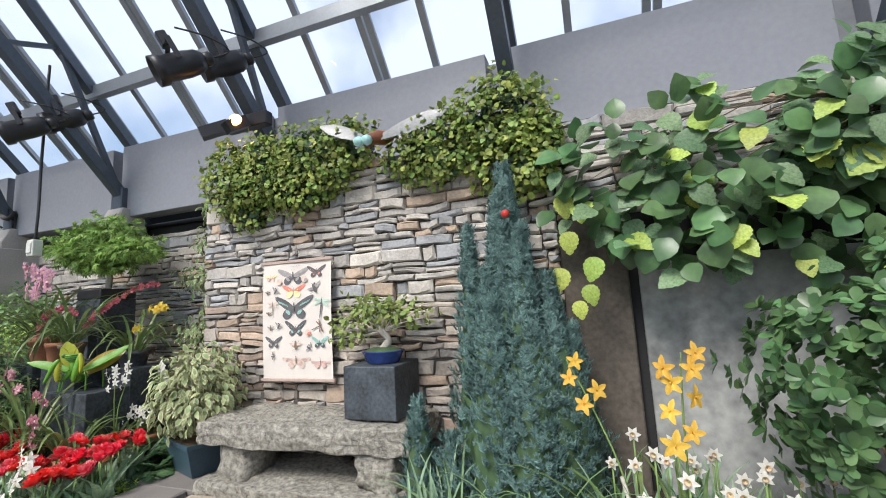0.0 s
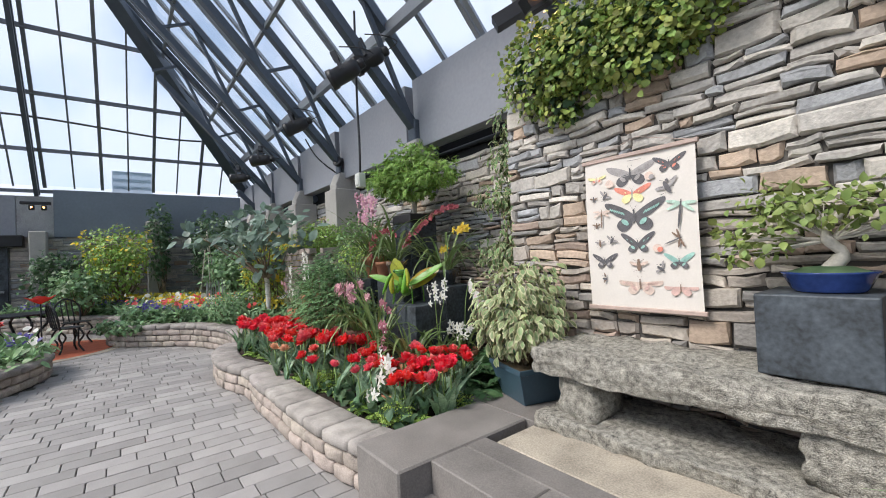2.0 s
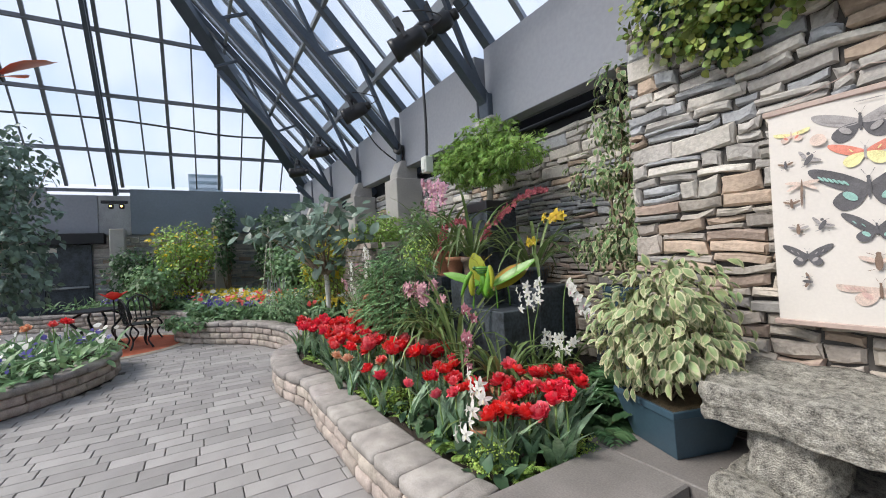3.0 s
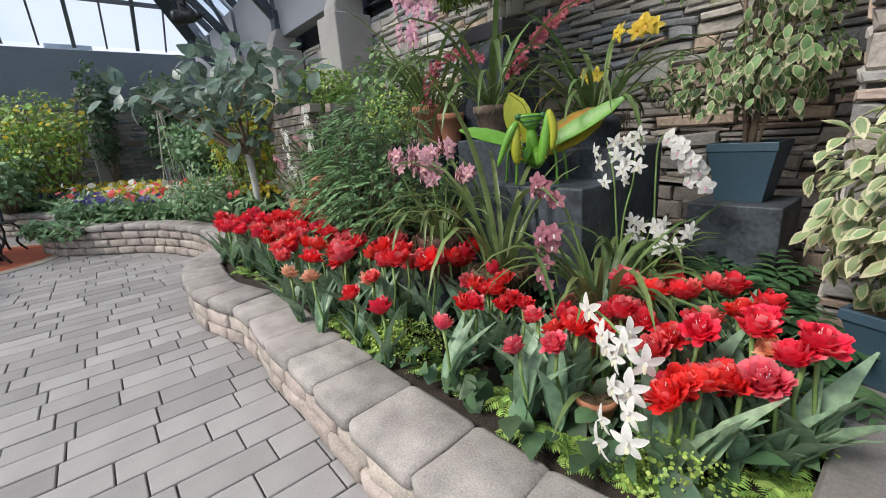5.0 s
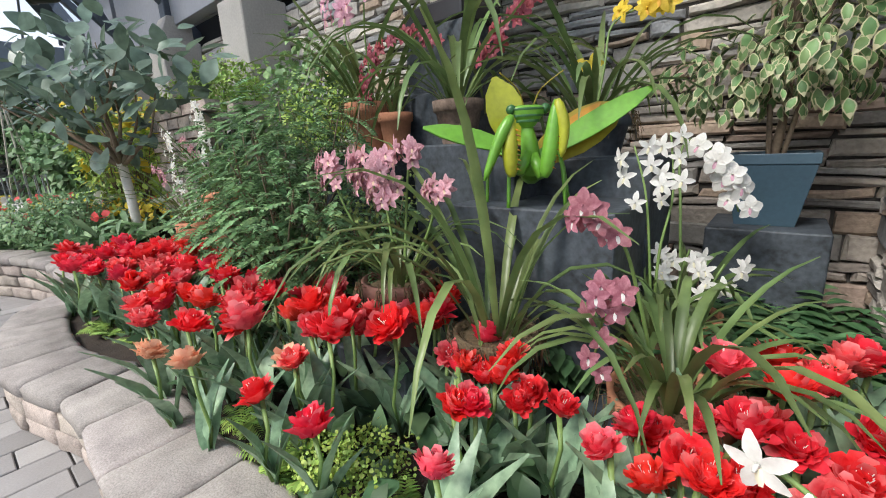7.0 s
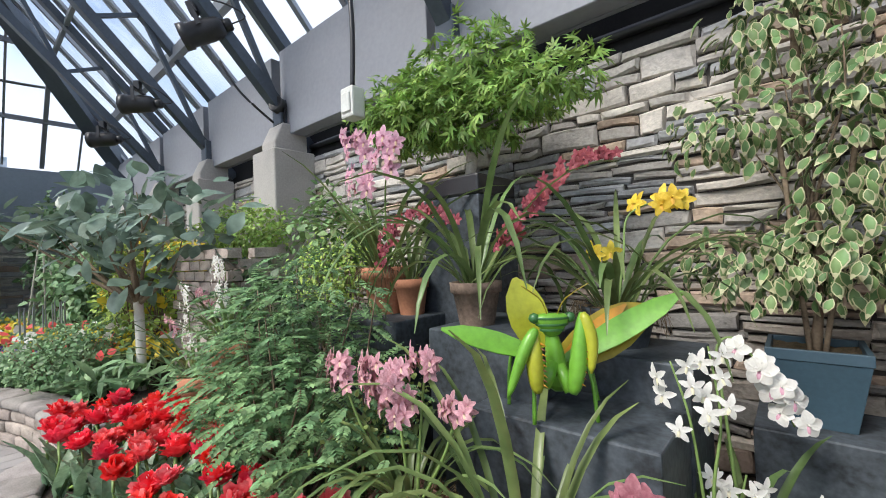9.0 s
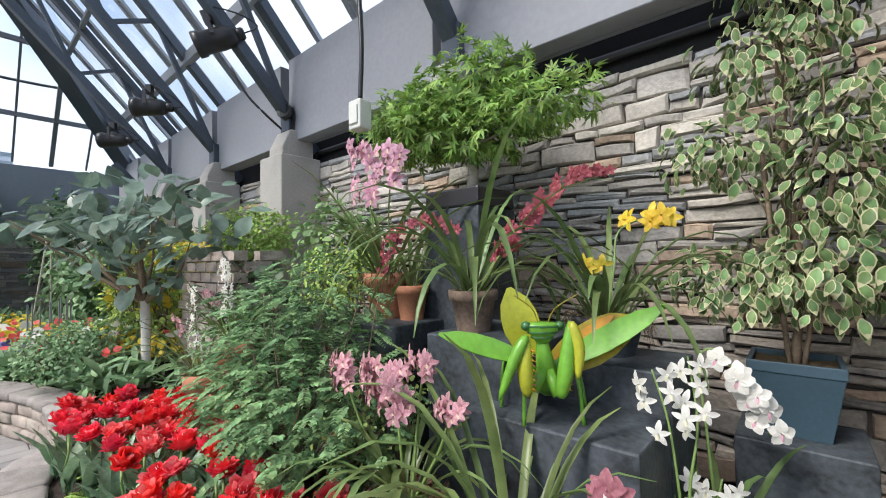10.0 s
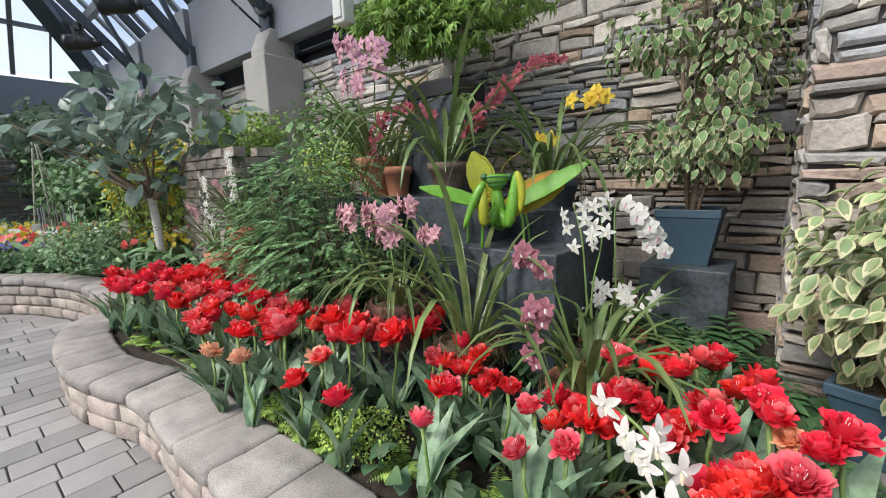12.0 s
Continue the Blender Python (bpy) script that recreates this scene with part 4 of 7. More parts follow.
TULIPS_RIGHT = [(-3.32, 2.5), (-3.22, 2.55), (-3.3, 2.23), (-3.36, 2.17), (-3.24, 2.40), (-3.17, 2.29), (-3.21, 2.12), (-3.13, 2.19), (-3.08, 2.5), (-3.02, 2.38), (-3.12, 2.0), (-3.05, 2.1), (-2.98, 2.07),
                (-2.92, 2.14), (-2.88, 2.17), (-3.1, 1.90), (-3.04, 1.95), (-3.01, 2.22), (-3.37, 2.06)]
TULIPS_SALMON = [(-4.66, 2.16), (-4.43, 1.85), (-4.66, 1.64), (-4.88, 1.62), (-3.0, 2.26), (-5.63, 2.1)]
tr = random.Random(4)
for spots, z, s0, kinds in ((TULIPS_FAR, 0.60, 0.088, ("red", "red", "rose")), (TULIPS_NEAR, 0.62, 0.083, ("red", "red", "rose")), (TULIPS_LOW, 0.55, 0.064, ("red", "red", "rose")),
                            (TULIPS_RIGHT, 0.60, 0.073, ("red", "red", "red", "rose")), (TULIPS_SALMON, 0.57, 0.068, ("salmon",))):
    for x, y in spots:
        z1 = z - 0.07 if (y < 2.15 and x > -3.4) else z
        tulip(x, y, z1 + tr.uniform(-0.035, 0.045), tr.choice(kinds), s0 * tr.uniform(0.85, 1.15), tr)
        if "salmon" not in kinds and tr.random() < (0.5 if x > -3.4 else 0.75):
            tulip(x + tr.uniform(-0.1, 0.1), y + tr.uniform(0.02, 0.12), z1 + tr.uniform(-0.03, 0.05), tr.choice(kinds), s0 * tr.uniform(0.8, 1.05), tr)


# ---- ferns and ground cover in the bed ----
def frond(base, way, length, r, shape_n=12, width=0.35):
    """The leaflet matrices of one fern frond."""
    out = []
    p, d = Vector(base), Vector(way).normalized()
    side = d.cross(Vector((0, 0, 1)))
    side = side.normalized() if side.length > 0.05 else Vector((1, 0, 0))
    for i in range(shape_n):
        s = i / shape_n
        w = length * width * math.sin(math.pi * min(1, 0.15 + s * 0.9)) + 0.004
        for k in (-1, 1):
            out.append(axes(p, side * k + d * 0.5, Vector((0, 0, 1)) + rand_dir(r) * 0.2, w * r.uniform(0.8, 1.1)))
        d = (d + Vector((0, 0, -0.09)) + rand_dir(r) * 0.04).normalized()
        p = p + d * length / shape_n
    return out


def fern(name, x, y, z, label, n, length, r, mat, shape=NARROW, rise=0.9, width=0.35, steps=12, category="fern"):
    ob = empty(name, x, y, z, label, category, "ferns of the bed")
    mats = []
    for k in range(n):
        a = 6.283 * k / n + r.uniform(-0.3, 0.3)
        mats += frond((0, 0, 0), (math.cos(a), math.sin(a), r.uniform(0.4, 1.4) * rise), length * r.uniform(0.6, 1.1), r, steps, width)
    put("fronds", swarm_mesh("fronds", shape, mats, M[mat]), ob)
    return ob


fr = random.Random(9)
for x, y, s in ((-4.18, 1.87, 0.18), (-4.28, 1.82, 0.14), (-3.08, 1.88, 0.17), (-2.9, 2.3, 0.15)):
    ob = empty("maidenhair_fern", x, y, 0.25, "lime-green maidenhair fern with small rounded leaflets", "fern", "ferns of the bed")
    foliage("foliage", ob, ROUND, crown([(0, 0, 0.08, s * 0.75, s * 0.7, s * 0.5)], 900, fr, 0.4, 0.6, x), fr, 0.006, 0.014, "leaf_lime", 0.1)["kind"] = "stuff"
for x, y in ((-3.65, 1.83), (-3.81, 1.75), (-3.35, 1.76), (-3.5, 1.75), (-4.47, 1.68), (-4.35, 1.66), (-2.88, 2.02), (-2.98, 1.88), (-3.14, 1.80), (-4.0, 1.75), (-4.75, 1.70), (-3.25, 1.80), (-6.6, 1.70), (-6.17, 1.62), (-6.35, 1.64), (-5.9, 1.68), (-5.6, 1.7), (-6.85, 1.8)):
    fern("feathery_fern", x, y + 0.09, 0.25, "fresh green feathery fern along the planter wall", 10, 0.15, fr, "leaf_fern", SPRAY, 1.3, 0.24, 16)
for x, y in ((-3.25, 2.75), (-3.1, 2.9), (-3.45, 2.9), (-3.0, 2.7), (-3.3, 3.05), (-3.6, 2.85), (-2.95, 2.95), (-3.32, 3.2), (-3.12, 3.12), (-3.5, 3.15), (-3.75, 2.62), (-4.2, 2.6)):
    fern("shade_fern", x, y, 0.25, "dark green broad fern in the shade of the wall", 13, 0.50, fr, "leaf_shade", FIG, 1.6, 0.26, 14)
gc = random.Random(31)
low = []
while len(low) < 1500:
    p = (gc.uniform(-7.2, -2.85), gc.uniform(1.72, 3.3))
    if inside(p, MAIN_BED):
        low.append((Vector((p[0], p[1], 0.26 + 0.10 * gc.random())), Vector((gc.uniform(-1, 1), gc.uniform(-1, 1), 0.8)).normalized()))
tagged(put("ground_cover", swarm_mesh("ground_cover", OVATE, leaf_mats(low, gc, 0.05, 0.12, 0.1), M["leaf_dark"])), "low dark green leaves covering the soil between the tulips", "ground cover", kind="stuff")

# ---- orchids ----
orchid(-5.31, 3.00, 1.17, "tall pink orchid with two flower spikes in a terracotta pot", 0.145, 0.27, 26, 0.72, 1.3,
       [([(0, 0, 0), (-0.09, -0.03, 0.30), (-0.12, -0.05, 0.60), (-0.14, -0.06, 0.84)], "pink", 11, 0.105, 0.085, 0.52),
        ([(0.05, 0, 0), (0.05, -0.03, 0.35), (0.10, -0.05, 0.62), (0.14, -0.06, 0.74)], "pink", 9, 0.105, 0.085, 0.52)], 11, 0.75)
orchid(-4.55, 2.86, 1.18, "strap-leaved orchid with arching dark red flower spikes in a root-covered pot", 0.115, 0.19, 30, 0.80, 1.9,
       [([(0.02, 0, 0), (0.12, 0.05, 0.16), (0.19, 0.10, 0.30), (0.26, 0.28, 0.46), (0.34, 0.50, 0.60), (0.42, 0.58, 0.60)], "burgundy", 27, 0.064, 0.045, 0.22)], 12, 0.85, "weathered", 1.15)
orchid(-5.12, 3.02, 1.17, "red orchid with an arching spike beside a terracotta pot", 0.10, 0.20, 12, 0.55, 1.6,
       [([(-0.08, -0.08, -0.02), (-0.10, -0.10, 0.14), (-0.02, -0.08, 0.32), (0.18, -0.04, 0.38), (0.34, 0.0, 0.32)], "burgundy", 21, 0.062, 0.05, 0.12)], 13, 0.75)
orchid(-4.02, 3.12, 1.08, "yellow orchid with dark strap leaves on a slate block", 0.15, 0.18, 32, 0.66, 1.7,
       [([(0, 0, 0), (0.02, 0.04, 0.22), (0.03, 0.08, 0.38), (0.12, 0.14, 0.44), (0.22, 0.2, 0.45)], "yellow", 8, 0.085, 0.05, 0.66),
        ([(0, 0, 0), (-0.05, 0.06, 0.16), (-0.09, 0.10, 0.26)], "yellow", 3, 0.075, 0.04, 0.7)], 14, 0.8, "slateblock", 1.1)
orchid(-4.43, 2.29, 0.47, "dusty pink orchid with narrow leaves in a brown pot", 0.135, 0.24, 34, 0.50, 2.0,
       [([(0, 0, 0), (0.0, -0.02, 0.2), (-0.03, -0.02, 0.36), (-0.05, -0.03, 0.46)], "dusty", 27, 0.066, 0.085, 0.58),
        ([(-0.03, 0, 0), (-0.18, -0.03, 0.2), (-0.25, -0.05, 0.36), (-0.26, -0.05, 0.46)], "dusty", 9, 0.062, 0.045, 0.66),
        ([(0.03, 0, 0), (0.04, 0.02, 0.24), (0.05, 0.04, 0.42), (0.08, 0.04, 0.50)], "dusty", 9, 0.062, 0.05, 0.7),
        ([(0.03, 0, 0), (0.14, 0.02, 0.2), (0.18, 0.03, 0.32), (0.21, 0.03, 0.36)], "dusty", 6, 0.060, 0.045, 0.72)], 15, 0.6, "brown_pot")
orchid(-4.02, 2.30, 0.36, "orchid with a tall fan of strap leaves in a root-filled pot", 0.13, 0.24, 24, 0.80, 1.7, [], 16, 0.8, "moss", 1.5)
orchid(-3.52, 2.33, 0.26, "mauve and burgundy orchid with arching strap leaves in a terracotta pot", 0.15, 0.28, 34, 0.52, 1.6,
       [([(-0.03, 0, 0), (-0.08, -0.05, 0.28), (-0.12, -0.10, 0.44), (-0.21, -0.13, 0.50)], "mauve", 4, 0.066, 0.045, 0.66),
        ([(-0.03, 0, 0), (-0.08, -0.12, 0.22), (-0.11, -0.19, 0.36), (-0.12, -0.18, 0.28), (-0.15, -0.16, 0.12)], "mauve", 5, 0.058, 0.035, 0.35)], 17, 0.72)
orchid(-3.66, 2.74, 0.30, "white orchid with star flowers on branching stems", 0.12, 0.20, 12, 0.5, 1.5,
       [([(0, 0, 0), (-0.02, 0, 0.25), (-0.05, 0.01, 0.50), (-0.10, 0.03, 0.66)], "white", 3, 0.062, 0.055, 0.62),
        ([(0, 0, 0), (0.0, 0.02, 0.30), (0.02, 0.06, 0.50), (-0.01, 0.11, 0.70)], "white", 3, 0.062, 0.05, 0.62)], 18, 0.65)
orchid(-3.60, 3.02, 0.30, "pale pink moth orchid with one arching spray of broad flowers", 0.12, 0.20, 8, 0.4, 1.3,
       [([(-0.02, 0, 0), (-0.06, 0.06, 0.4), (-0.09, 0.14, 0.62), (-0.04, 0.16, 0.67), (0.04, 0.08, 0.60), (0.09, 0.10, 0.50), (0.12, 0.12, 0.40)], "phal", 7, 0.078, 0.03, 0.56)], 20, 0.9)
orchid(-3.62, 2.86, 0.28, "low white orchid with a spreading cluster of star flowers", 0.12, 0.18, 14, 0.45, 1.6,
       [([(-0.02, 0, 0), (-0.10, 0.03, 0.18), (-0.12, 0.06, 0.30)], "white", 3, 0.060, 0.06, 0.5),
        ([(0, 0, 0), (0.0, 0.06, 0.2), (0.02, 0.10, 0.32)], "white", 3, 0.060, 0.06, 0.5),
        ([(0.02, 0, 0), (0.09, 0.06, 0.18), (0.13, 0.10, 0.28)], "white", 3, 0.060, 0.06, 0.5)], 24, 0.9)
orchid(-3.36, 2.02, 0.25, "white orchid with a hanging cluster of star flowers among the tulips", 0.07, 0.12, 4, 0.3, 1.0,
       [([(-0.02, 0, 0), (-0.03, 0.0, 0.25), (0.0, -0.05, 0.33), (0.08, -0.07, 0.31), (0.15, -0.10, 0.26), (0.20, -0.19, 0.17), (0.22, -0.25, 0.08)], "white", 7, 0.078, 0.05, 0.42)], 19, 0.6)
for x, y, z, k in ((-6.85, 2.75, 0.45, 21), (-6.45, 2.55, 0.5, 22), (-6.6, 2.4, 0.3, 23)):
    orchid(x, y, z, "cream orchid with upright spikes in a wrapped pot", 0.12, 0.45, 22, 0.62, 1.1,
           [([(0, 0, 0), (-0.05, -0.02, 0.3), (-0.04, -0.04, 0.65)], "white", 12, 0.05, 0.05, 0.4), ([(0, 0, 0), (-0.18, -0.05, 0.3), (-0.26, -0.08, 0.42)], "dusty", 7, 0.05, 0.04, 0.5)], k, 0.6)


# ---- potted trees and shrubs of the display ----
def tapered_planter(x, y, z, w, h, label, base=0.68, depth=None):
    """A square planter that widens upwards, with a rolled rim and moss inside."""
    d = depth or w
    ob = empty("planter", x, y, z, label, "planter", "blue planters")
    t = 0.018
    prof = [(base, 0), (0.97, h * 0.86), (1.0, h * 0.86), (1.0, h), (1 - 2 * t / w, h), (1 - 2 * t / w, h * 0.88), (0.02, h * 0.88)]
    verts, faces = [], []
    for s, zz in prof:
        verts += [(-w / 2 * s, -d / 2 * s, zz), (w / 2 * s, -d / 2 * s, zz), (w / 2 * s, d / 2 * s, zz), (-w / 2 * s, d / 2 * s, zz)]
    for k in range(len(prof) - 1):
        for i in range(4):
            j = (i + 1) % 4
            faces.append((k * 4 + i, k * 4 + j, k * 4 + 4 + j, k * 4 + 4 + i))
    faces.append((3, 2, 1, 0))
    me = mesh_from("body", verts, faces, M["pot"])
    body = put("body", me, ob)
    bv = body.modifiers.new("edges", "BEVEL")
    bv.width, bv.segments = 0.006, 2
    bm = bmesh.new()
    bmesh.ops.create_grid(bm, x_segments=10, y_segments=10, size=0.5)
    for v in bm.verts:
        v.co = Vector((v.co.x * w * 0.93, v.co.y * d * 0.93, h * 0.91 + noise.noise(v.co * 9) * 0.02))
    part("moss", bm, M["moss"], ob, "brown moss and bark", True)
    return ob


tapered_planter(-2.60, 2.77, 0.345, 0.45, 0.26, "slate-blue square plastic planter on the slab kerb", 0.70).matrix_basis = pose(-2.60, 2.77, 0.345, 0, 0, -18)
tapered_planter(-3.41, 3.60, 0.77, 0.31, 0.305, "slate-blue plastic planter on a slate block")


def variegated(parent, pts, r, smin, smax, inner, droop):
    """Leaves with a cream margin: a pale blade with a green one lying just above it."""
    mats = leaf_mats(pts, r, smin, smax, droop, 0.6)
    put("leaf_edging", swarm_mesh("leaf_edging", FIG, mats, M["leaf_edge"]), parent, label="cream leaf margins", kind="stuff")
    core = [m @ Matrix.Translation((0, 0.07, z)) @ Matrix.Diagonal((inner, 0.86, 1, 1)) for m in mats for z in (0.014, -0.014)]
    return core


def ficus_bush():
    r = random.Random(41)
    ob = empty("variegated_ficus_bush", -2.60, 2.72, 0.58, "bushy ficus with pale cream and green leaves in a planter", "shrub")
    ob.matrix_basis = ob.matrix_basis @ Matrix.Scale(1.1, 4)
    branches(ob, (0, 0, 0), [(r.uniform(-0.25, 0.25), r.uniform(-0.2, 0.2), r.uniform(0.2, 0.5)) for _ in range(14)], r, 0.008)
    pts = crown([(0.0, 0, 0.38, 0.30, 0.28, 0.28), (-0.08, -0.06, 0.26, 0.23, 0.23, 0.2), (0.08, 0, 0.53, 0.22, 0.2, 0.18), (0.05, -0.05, 0.28, 0.29, 0.23, 0.16), (-0.2, -0.02, 0.33, 0.17, 0.2, 0.22)], 1500, r, 0.45, 0.5)
    core = variegated(ob, pts, r, 0.042, 0.076, 0.62, 0.85)
    put("leaves", swarm_mesh("leaves", FIG, core, M["leaf_pale"]), ob, label="yellow-green leaf centres")


ficus_bush()


def ficus_tree():
    r = random.Random(42)
    ob = empty("variegated_ficus_tree", -3.41, 3.60, 1.04, "slender ficus tree with cream-edged green leaves in a blue planter", "tree")
    put("trunk", mesh_from("trunk", *tube(smooth_line([(0, 0, 0), (0.03, 0, 0.4), (-0.01, 0.02, 0.9), (0.0, 0, 1.8)], 5), [0.022, 0.02, 0.017, 0.012, 0.006] * 4, 7), M["bark"], True), ob)
    for k in range(3):
        a = k * 2.1
        put("trunk", mesh_from("trunk", *tube(smooth_line([(0.03 * math.cos(a), 0.03 * math.sin(a), 0), (0.09 * math.cos(a), 0.08 * math.sin(a), 0.4), (0.16 * math.cos(a), 0.12 * math.sin(a), 0.9)], 5), 0.010, 6), M["bark"], True), ob)
    lobes = [(-0.22, -0.05, 0.95, 0.27, 0.22, 0.16), (0.16, -0.08, 0.78, 0.24, 0.22, 0.28), (0.12, -0.05, 0.42, 0.28, 0.26, 0.22), (-0.16, -0.08, 0.36, 0.30, 0.24, 0.17), (0.2, -0.02, 1.1, 0.22, 0.2, 0.2),
             (-0.08, 0, 1.35, 0.22, 0.18, 0.22), (0.12, 0, 1.5, 0.2, 0.18, 0.2), (-0.05, 0, 1.72, 0.18, 0.15, 0.16)]
    branches(ob, (0, 0, 0.5), [(l[0], l[1], l[2]) for l in lobes], r, 0.008)
    core = variegated(ob, crown(lobes, 1500, r, 0.25, 0.6), r, 0.045, 0.085, 0.78, 0.85)
    put("leaves", swarm_mesh("leaves", FIG, core, M["leaf_ficus"]), ob, label="green leaf centres")


ficus_tree()


def maple_shape():
    """A five-pointed maple leaf out of narrow lobes."""
    lobes = []
    for a, s in ((0, 1.0), (40, 0.9), (-40, 0.9), (85, 0.6), (-85, 0.6)):
        lobes.append(moved(blade([0.06, 0.13, 0.02], 0.2, 0.2), pose(0, 0.1, 0, 0, 0, a) @ Matrix.Scale(s, 4)))
    return join(*lobes)


def maple_bonsai():
    r = random.Random(43)
    ob = empty("maple_bonsai", -4.98, 3.42, 1.83, "Japanese maple bonsai with layered bright green leaves in a dark tray", "bonsai")
    part("tray", box_bm(-0.21, -0.2, 0, 0.21, 0.2, 0.12, 0.015, segments=2), M["black"], ob, "dark glazed tray")
    put("trunk", mesh_from("trunk", *tube(smooth_line([(0, 0, 0.1), (0.03, 0, 0.25), (-0.02, 0.0, 0.4), (0.02, 0, 0.55)], 5), [0.035] * 6 + [0.028] * 6 + [0.02] * 4, 8), M["bark_pale"], True), ob)
    lobes = [(-0.55, 0, 0.65, 0.42, 0.34, 0.17), (-0.15, -0.05, 0.55, 0.45, 0.38, 0.2), (0.15, -0.02, 0.80, 0.32, 0.3, 0.18), (0.52, -0.05, 0.54, 0.36, 0.3, 0.14), (-0.25, 0, 0.76, 0.4, 0.3, 0.16), (0.2, -0.1, 0.42, 0.28, 0.26, 0.13)]
    branches(ob, (0.0, 0, 0.4), [(l[0] + r.uniform(-0.2, 0.2), l[1], l[2] + r.uniform(-0.08, 0.05)) for l in lobes * 3], r, 0.011, "bark_pale")
    put("leaves", swarm_mesh("leaves", maple_shape(), leaf_mats(crown(lobes, 3000, r, 0.35, 0.55), r, 0.045, 0.085, 0.3, 0.7), M["leaf_maple"]), ob)


maple_bonsai()


def feather_shrub():
    r = random.Random(44)
    ob = empty("feathery_shrub", -5.35, 2.42, 0.25, "dense green shrub with feathery compound leaves", "shrub")
    lobes = [(0, 0, 0.75, 0.60, 0.38, 0.42), (0.35, -0.1, 0.66, 0.5, 0.32, 0.3), (-0.5, 0.0, 0.55, 0.5, 0.35, 0.3), (0.1, -0.1, 0.35, 0.6, 0.35, 0.25), (0.0, 0.1, 1.1, 0.35, 0.3, 0.2)]
    tips = crown(lobes, 1600, r, 0.5, 0.45)
    branches(ob, (0, 0, 0), [p for p, d in tips[::30]], r, 0.012)
    mats = []
    for p, d in tips:
        mats += frond(p, Vector((d.x, d.y, d.z * 0.35)) + rand_dir(r) * 0.6 + Vector((0, -0.2, 0.05)), r.uniform(0.08, 0.14), r, 8, 0.24)
    put("leaves", swarm_mesh("leaves", OVATE, mats, M["leaf_feather"]), ob)


feather_shrub()


def back_shrubs():
    r = random.Random(45)
    for x, y, z, rx, rz, mat, n, s, label in ((-7.9, 3.3, 1.85, 0.85, 0.28, "leaf_fern", 2200, 0.055, "soft green feathery shrub against the wall"), (-6.3, 3.35, 1.7, 0.5, 0.4, "leaf_ficus", 700, 0.08, "variegated shrub beside the wall"),
                                           (-5.9, 3.1, 1.45, 0.35, 0.22, "leaf_lime", 1000, 0.035, "lime-green small-leaved shrub beside the orchids"), (-6.9, 3.0, 1.0, 0.7, 0.55, "leaf_dark", 900, 0.10, "dark green shrub behind the feathery shrub"),
                                           (-4.75, 2.55, 0.95, 0.22, 0.14, "leaf_bonsai", 420, 0.025, "small twiggy shrub with pale leaf tips")):
        ob = empty("shrub", x, y, 0.25, label, "shrub", "shrubs behind the display")
        branches(ob, (0, 0, 0), [(r.uniform(-rx, rx) * 0.7, r.uniform(-0.2, 0.2), z - 0.25 + r.uniform(-rz, rz) * 0.6) for _ in range(10)], r, 0.012)
        foliage("leaves", ob, OVATE if s > 0.03 else TINY, crown([(0, 0, z - 0.25, rx, 0.35, rz), (rx * 0.3, -0.1, z - 0.35, rx * 0.6, 0.3, rz * 0.8)], n, r, 0.4, 0.45, x), r, s * 0.6, s, mat, 0.4)
    # a raised brick box behind
    ob = empty("brick_planter", -7.7, 3.1, 0.3, "raised brown brick planter box at the wall", "planter")
    me = block_mesh(0.24, 0.12, 0.085, 3, 0.006)
    me.materials.append(M["block"])
    for k in range(14):
        for i in range(5):
            put("brick", me, ob, pose(-0.45 + i * 0.25 + (0.12 if k % 2 else 0), -0.3, 0.05 + k * 0.095))
        put("brick", me, ob, pose(0.75, -0.15 + (0.12 if k % 2 else 0), 0.05 + k * 0.095, 0, 0, 90))


back_shrubs()

# ---- the wall with the poster, the creeper, the cypress and the vine ----
def creeper(x0, x1, zc, rz, n, seed, lobes):
    r = random.Random(seed)
    ob = empty("creeping_plant", (x0 + x1) / 2, 2.98, zc, "dense small-leaved creeper hanging over the stone wall", "climbing plant", "creepers on the wall")
    pts = crown(lobes, n, r, 0.62, 0.45, seed)
    foliage("leaves", ob, ROUND, pts, r, 0.026, 0.05, "leaf_creeper", 0.3, 0.7, (0, -1, 0.6))
    # inner leaves coloured darker to paint the shade inside the creeper
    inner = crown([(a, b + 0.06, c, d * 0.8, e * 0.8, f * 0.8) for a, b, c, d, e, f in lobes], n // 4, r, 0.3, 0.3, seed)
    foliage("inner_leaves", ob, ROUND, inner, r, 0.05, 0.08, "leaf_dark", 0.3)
    tips = [p for p, d in r.sample(pts, 40)]
    branches(ob, (0, 0.1, 0), tips, r, 0.006)
    return ob


creeper(-2.9, -1.1, 2.78, 0.35, 5200, 51, [(-0.5, 0, 0.02, 0.42, 0.20, 0.36), (-0.1, -0.03, 0.02, 0.45, 0.22, 0.34), (0.35, -0.02, 0.06, 0.45, 0.20, 0.33), (0.7, 0, 0.16, 0.28, 0.16, 0.22), (0.2, -0.05, -0.12, 0.4, 0.16, 0.25), (-0.35, -0.02, -0.25, 0.2, 0.12, 0.22)])
creeper(-0.8, 0.35, 2.75, 0.4, 4200, 52, [(0.2, 0, 0.14, 0.40, 0.22, 0.33), (-0.25, 0, 0.0, 0.36, 0.18, 0.27), (0.3, -0.02, -0.2, 0.32, 0.18, 0.28), (-0.55, 0.02, 0.0, 0.22, 0.14, 0.2), (0.45, 0, -0.05, 0.2, 0.16, 0.25)])


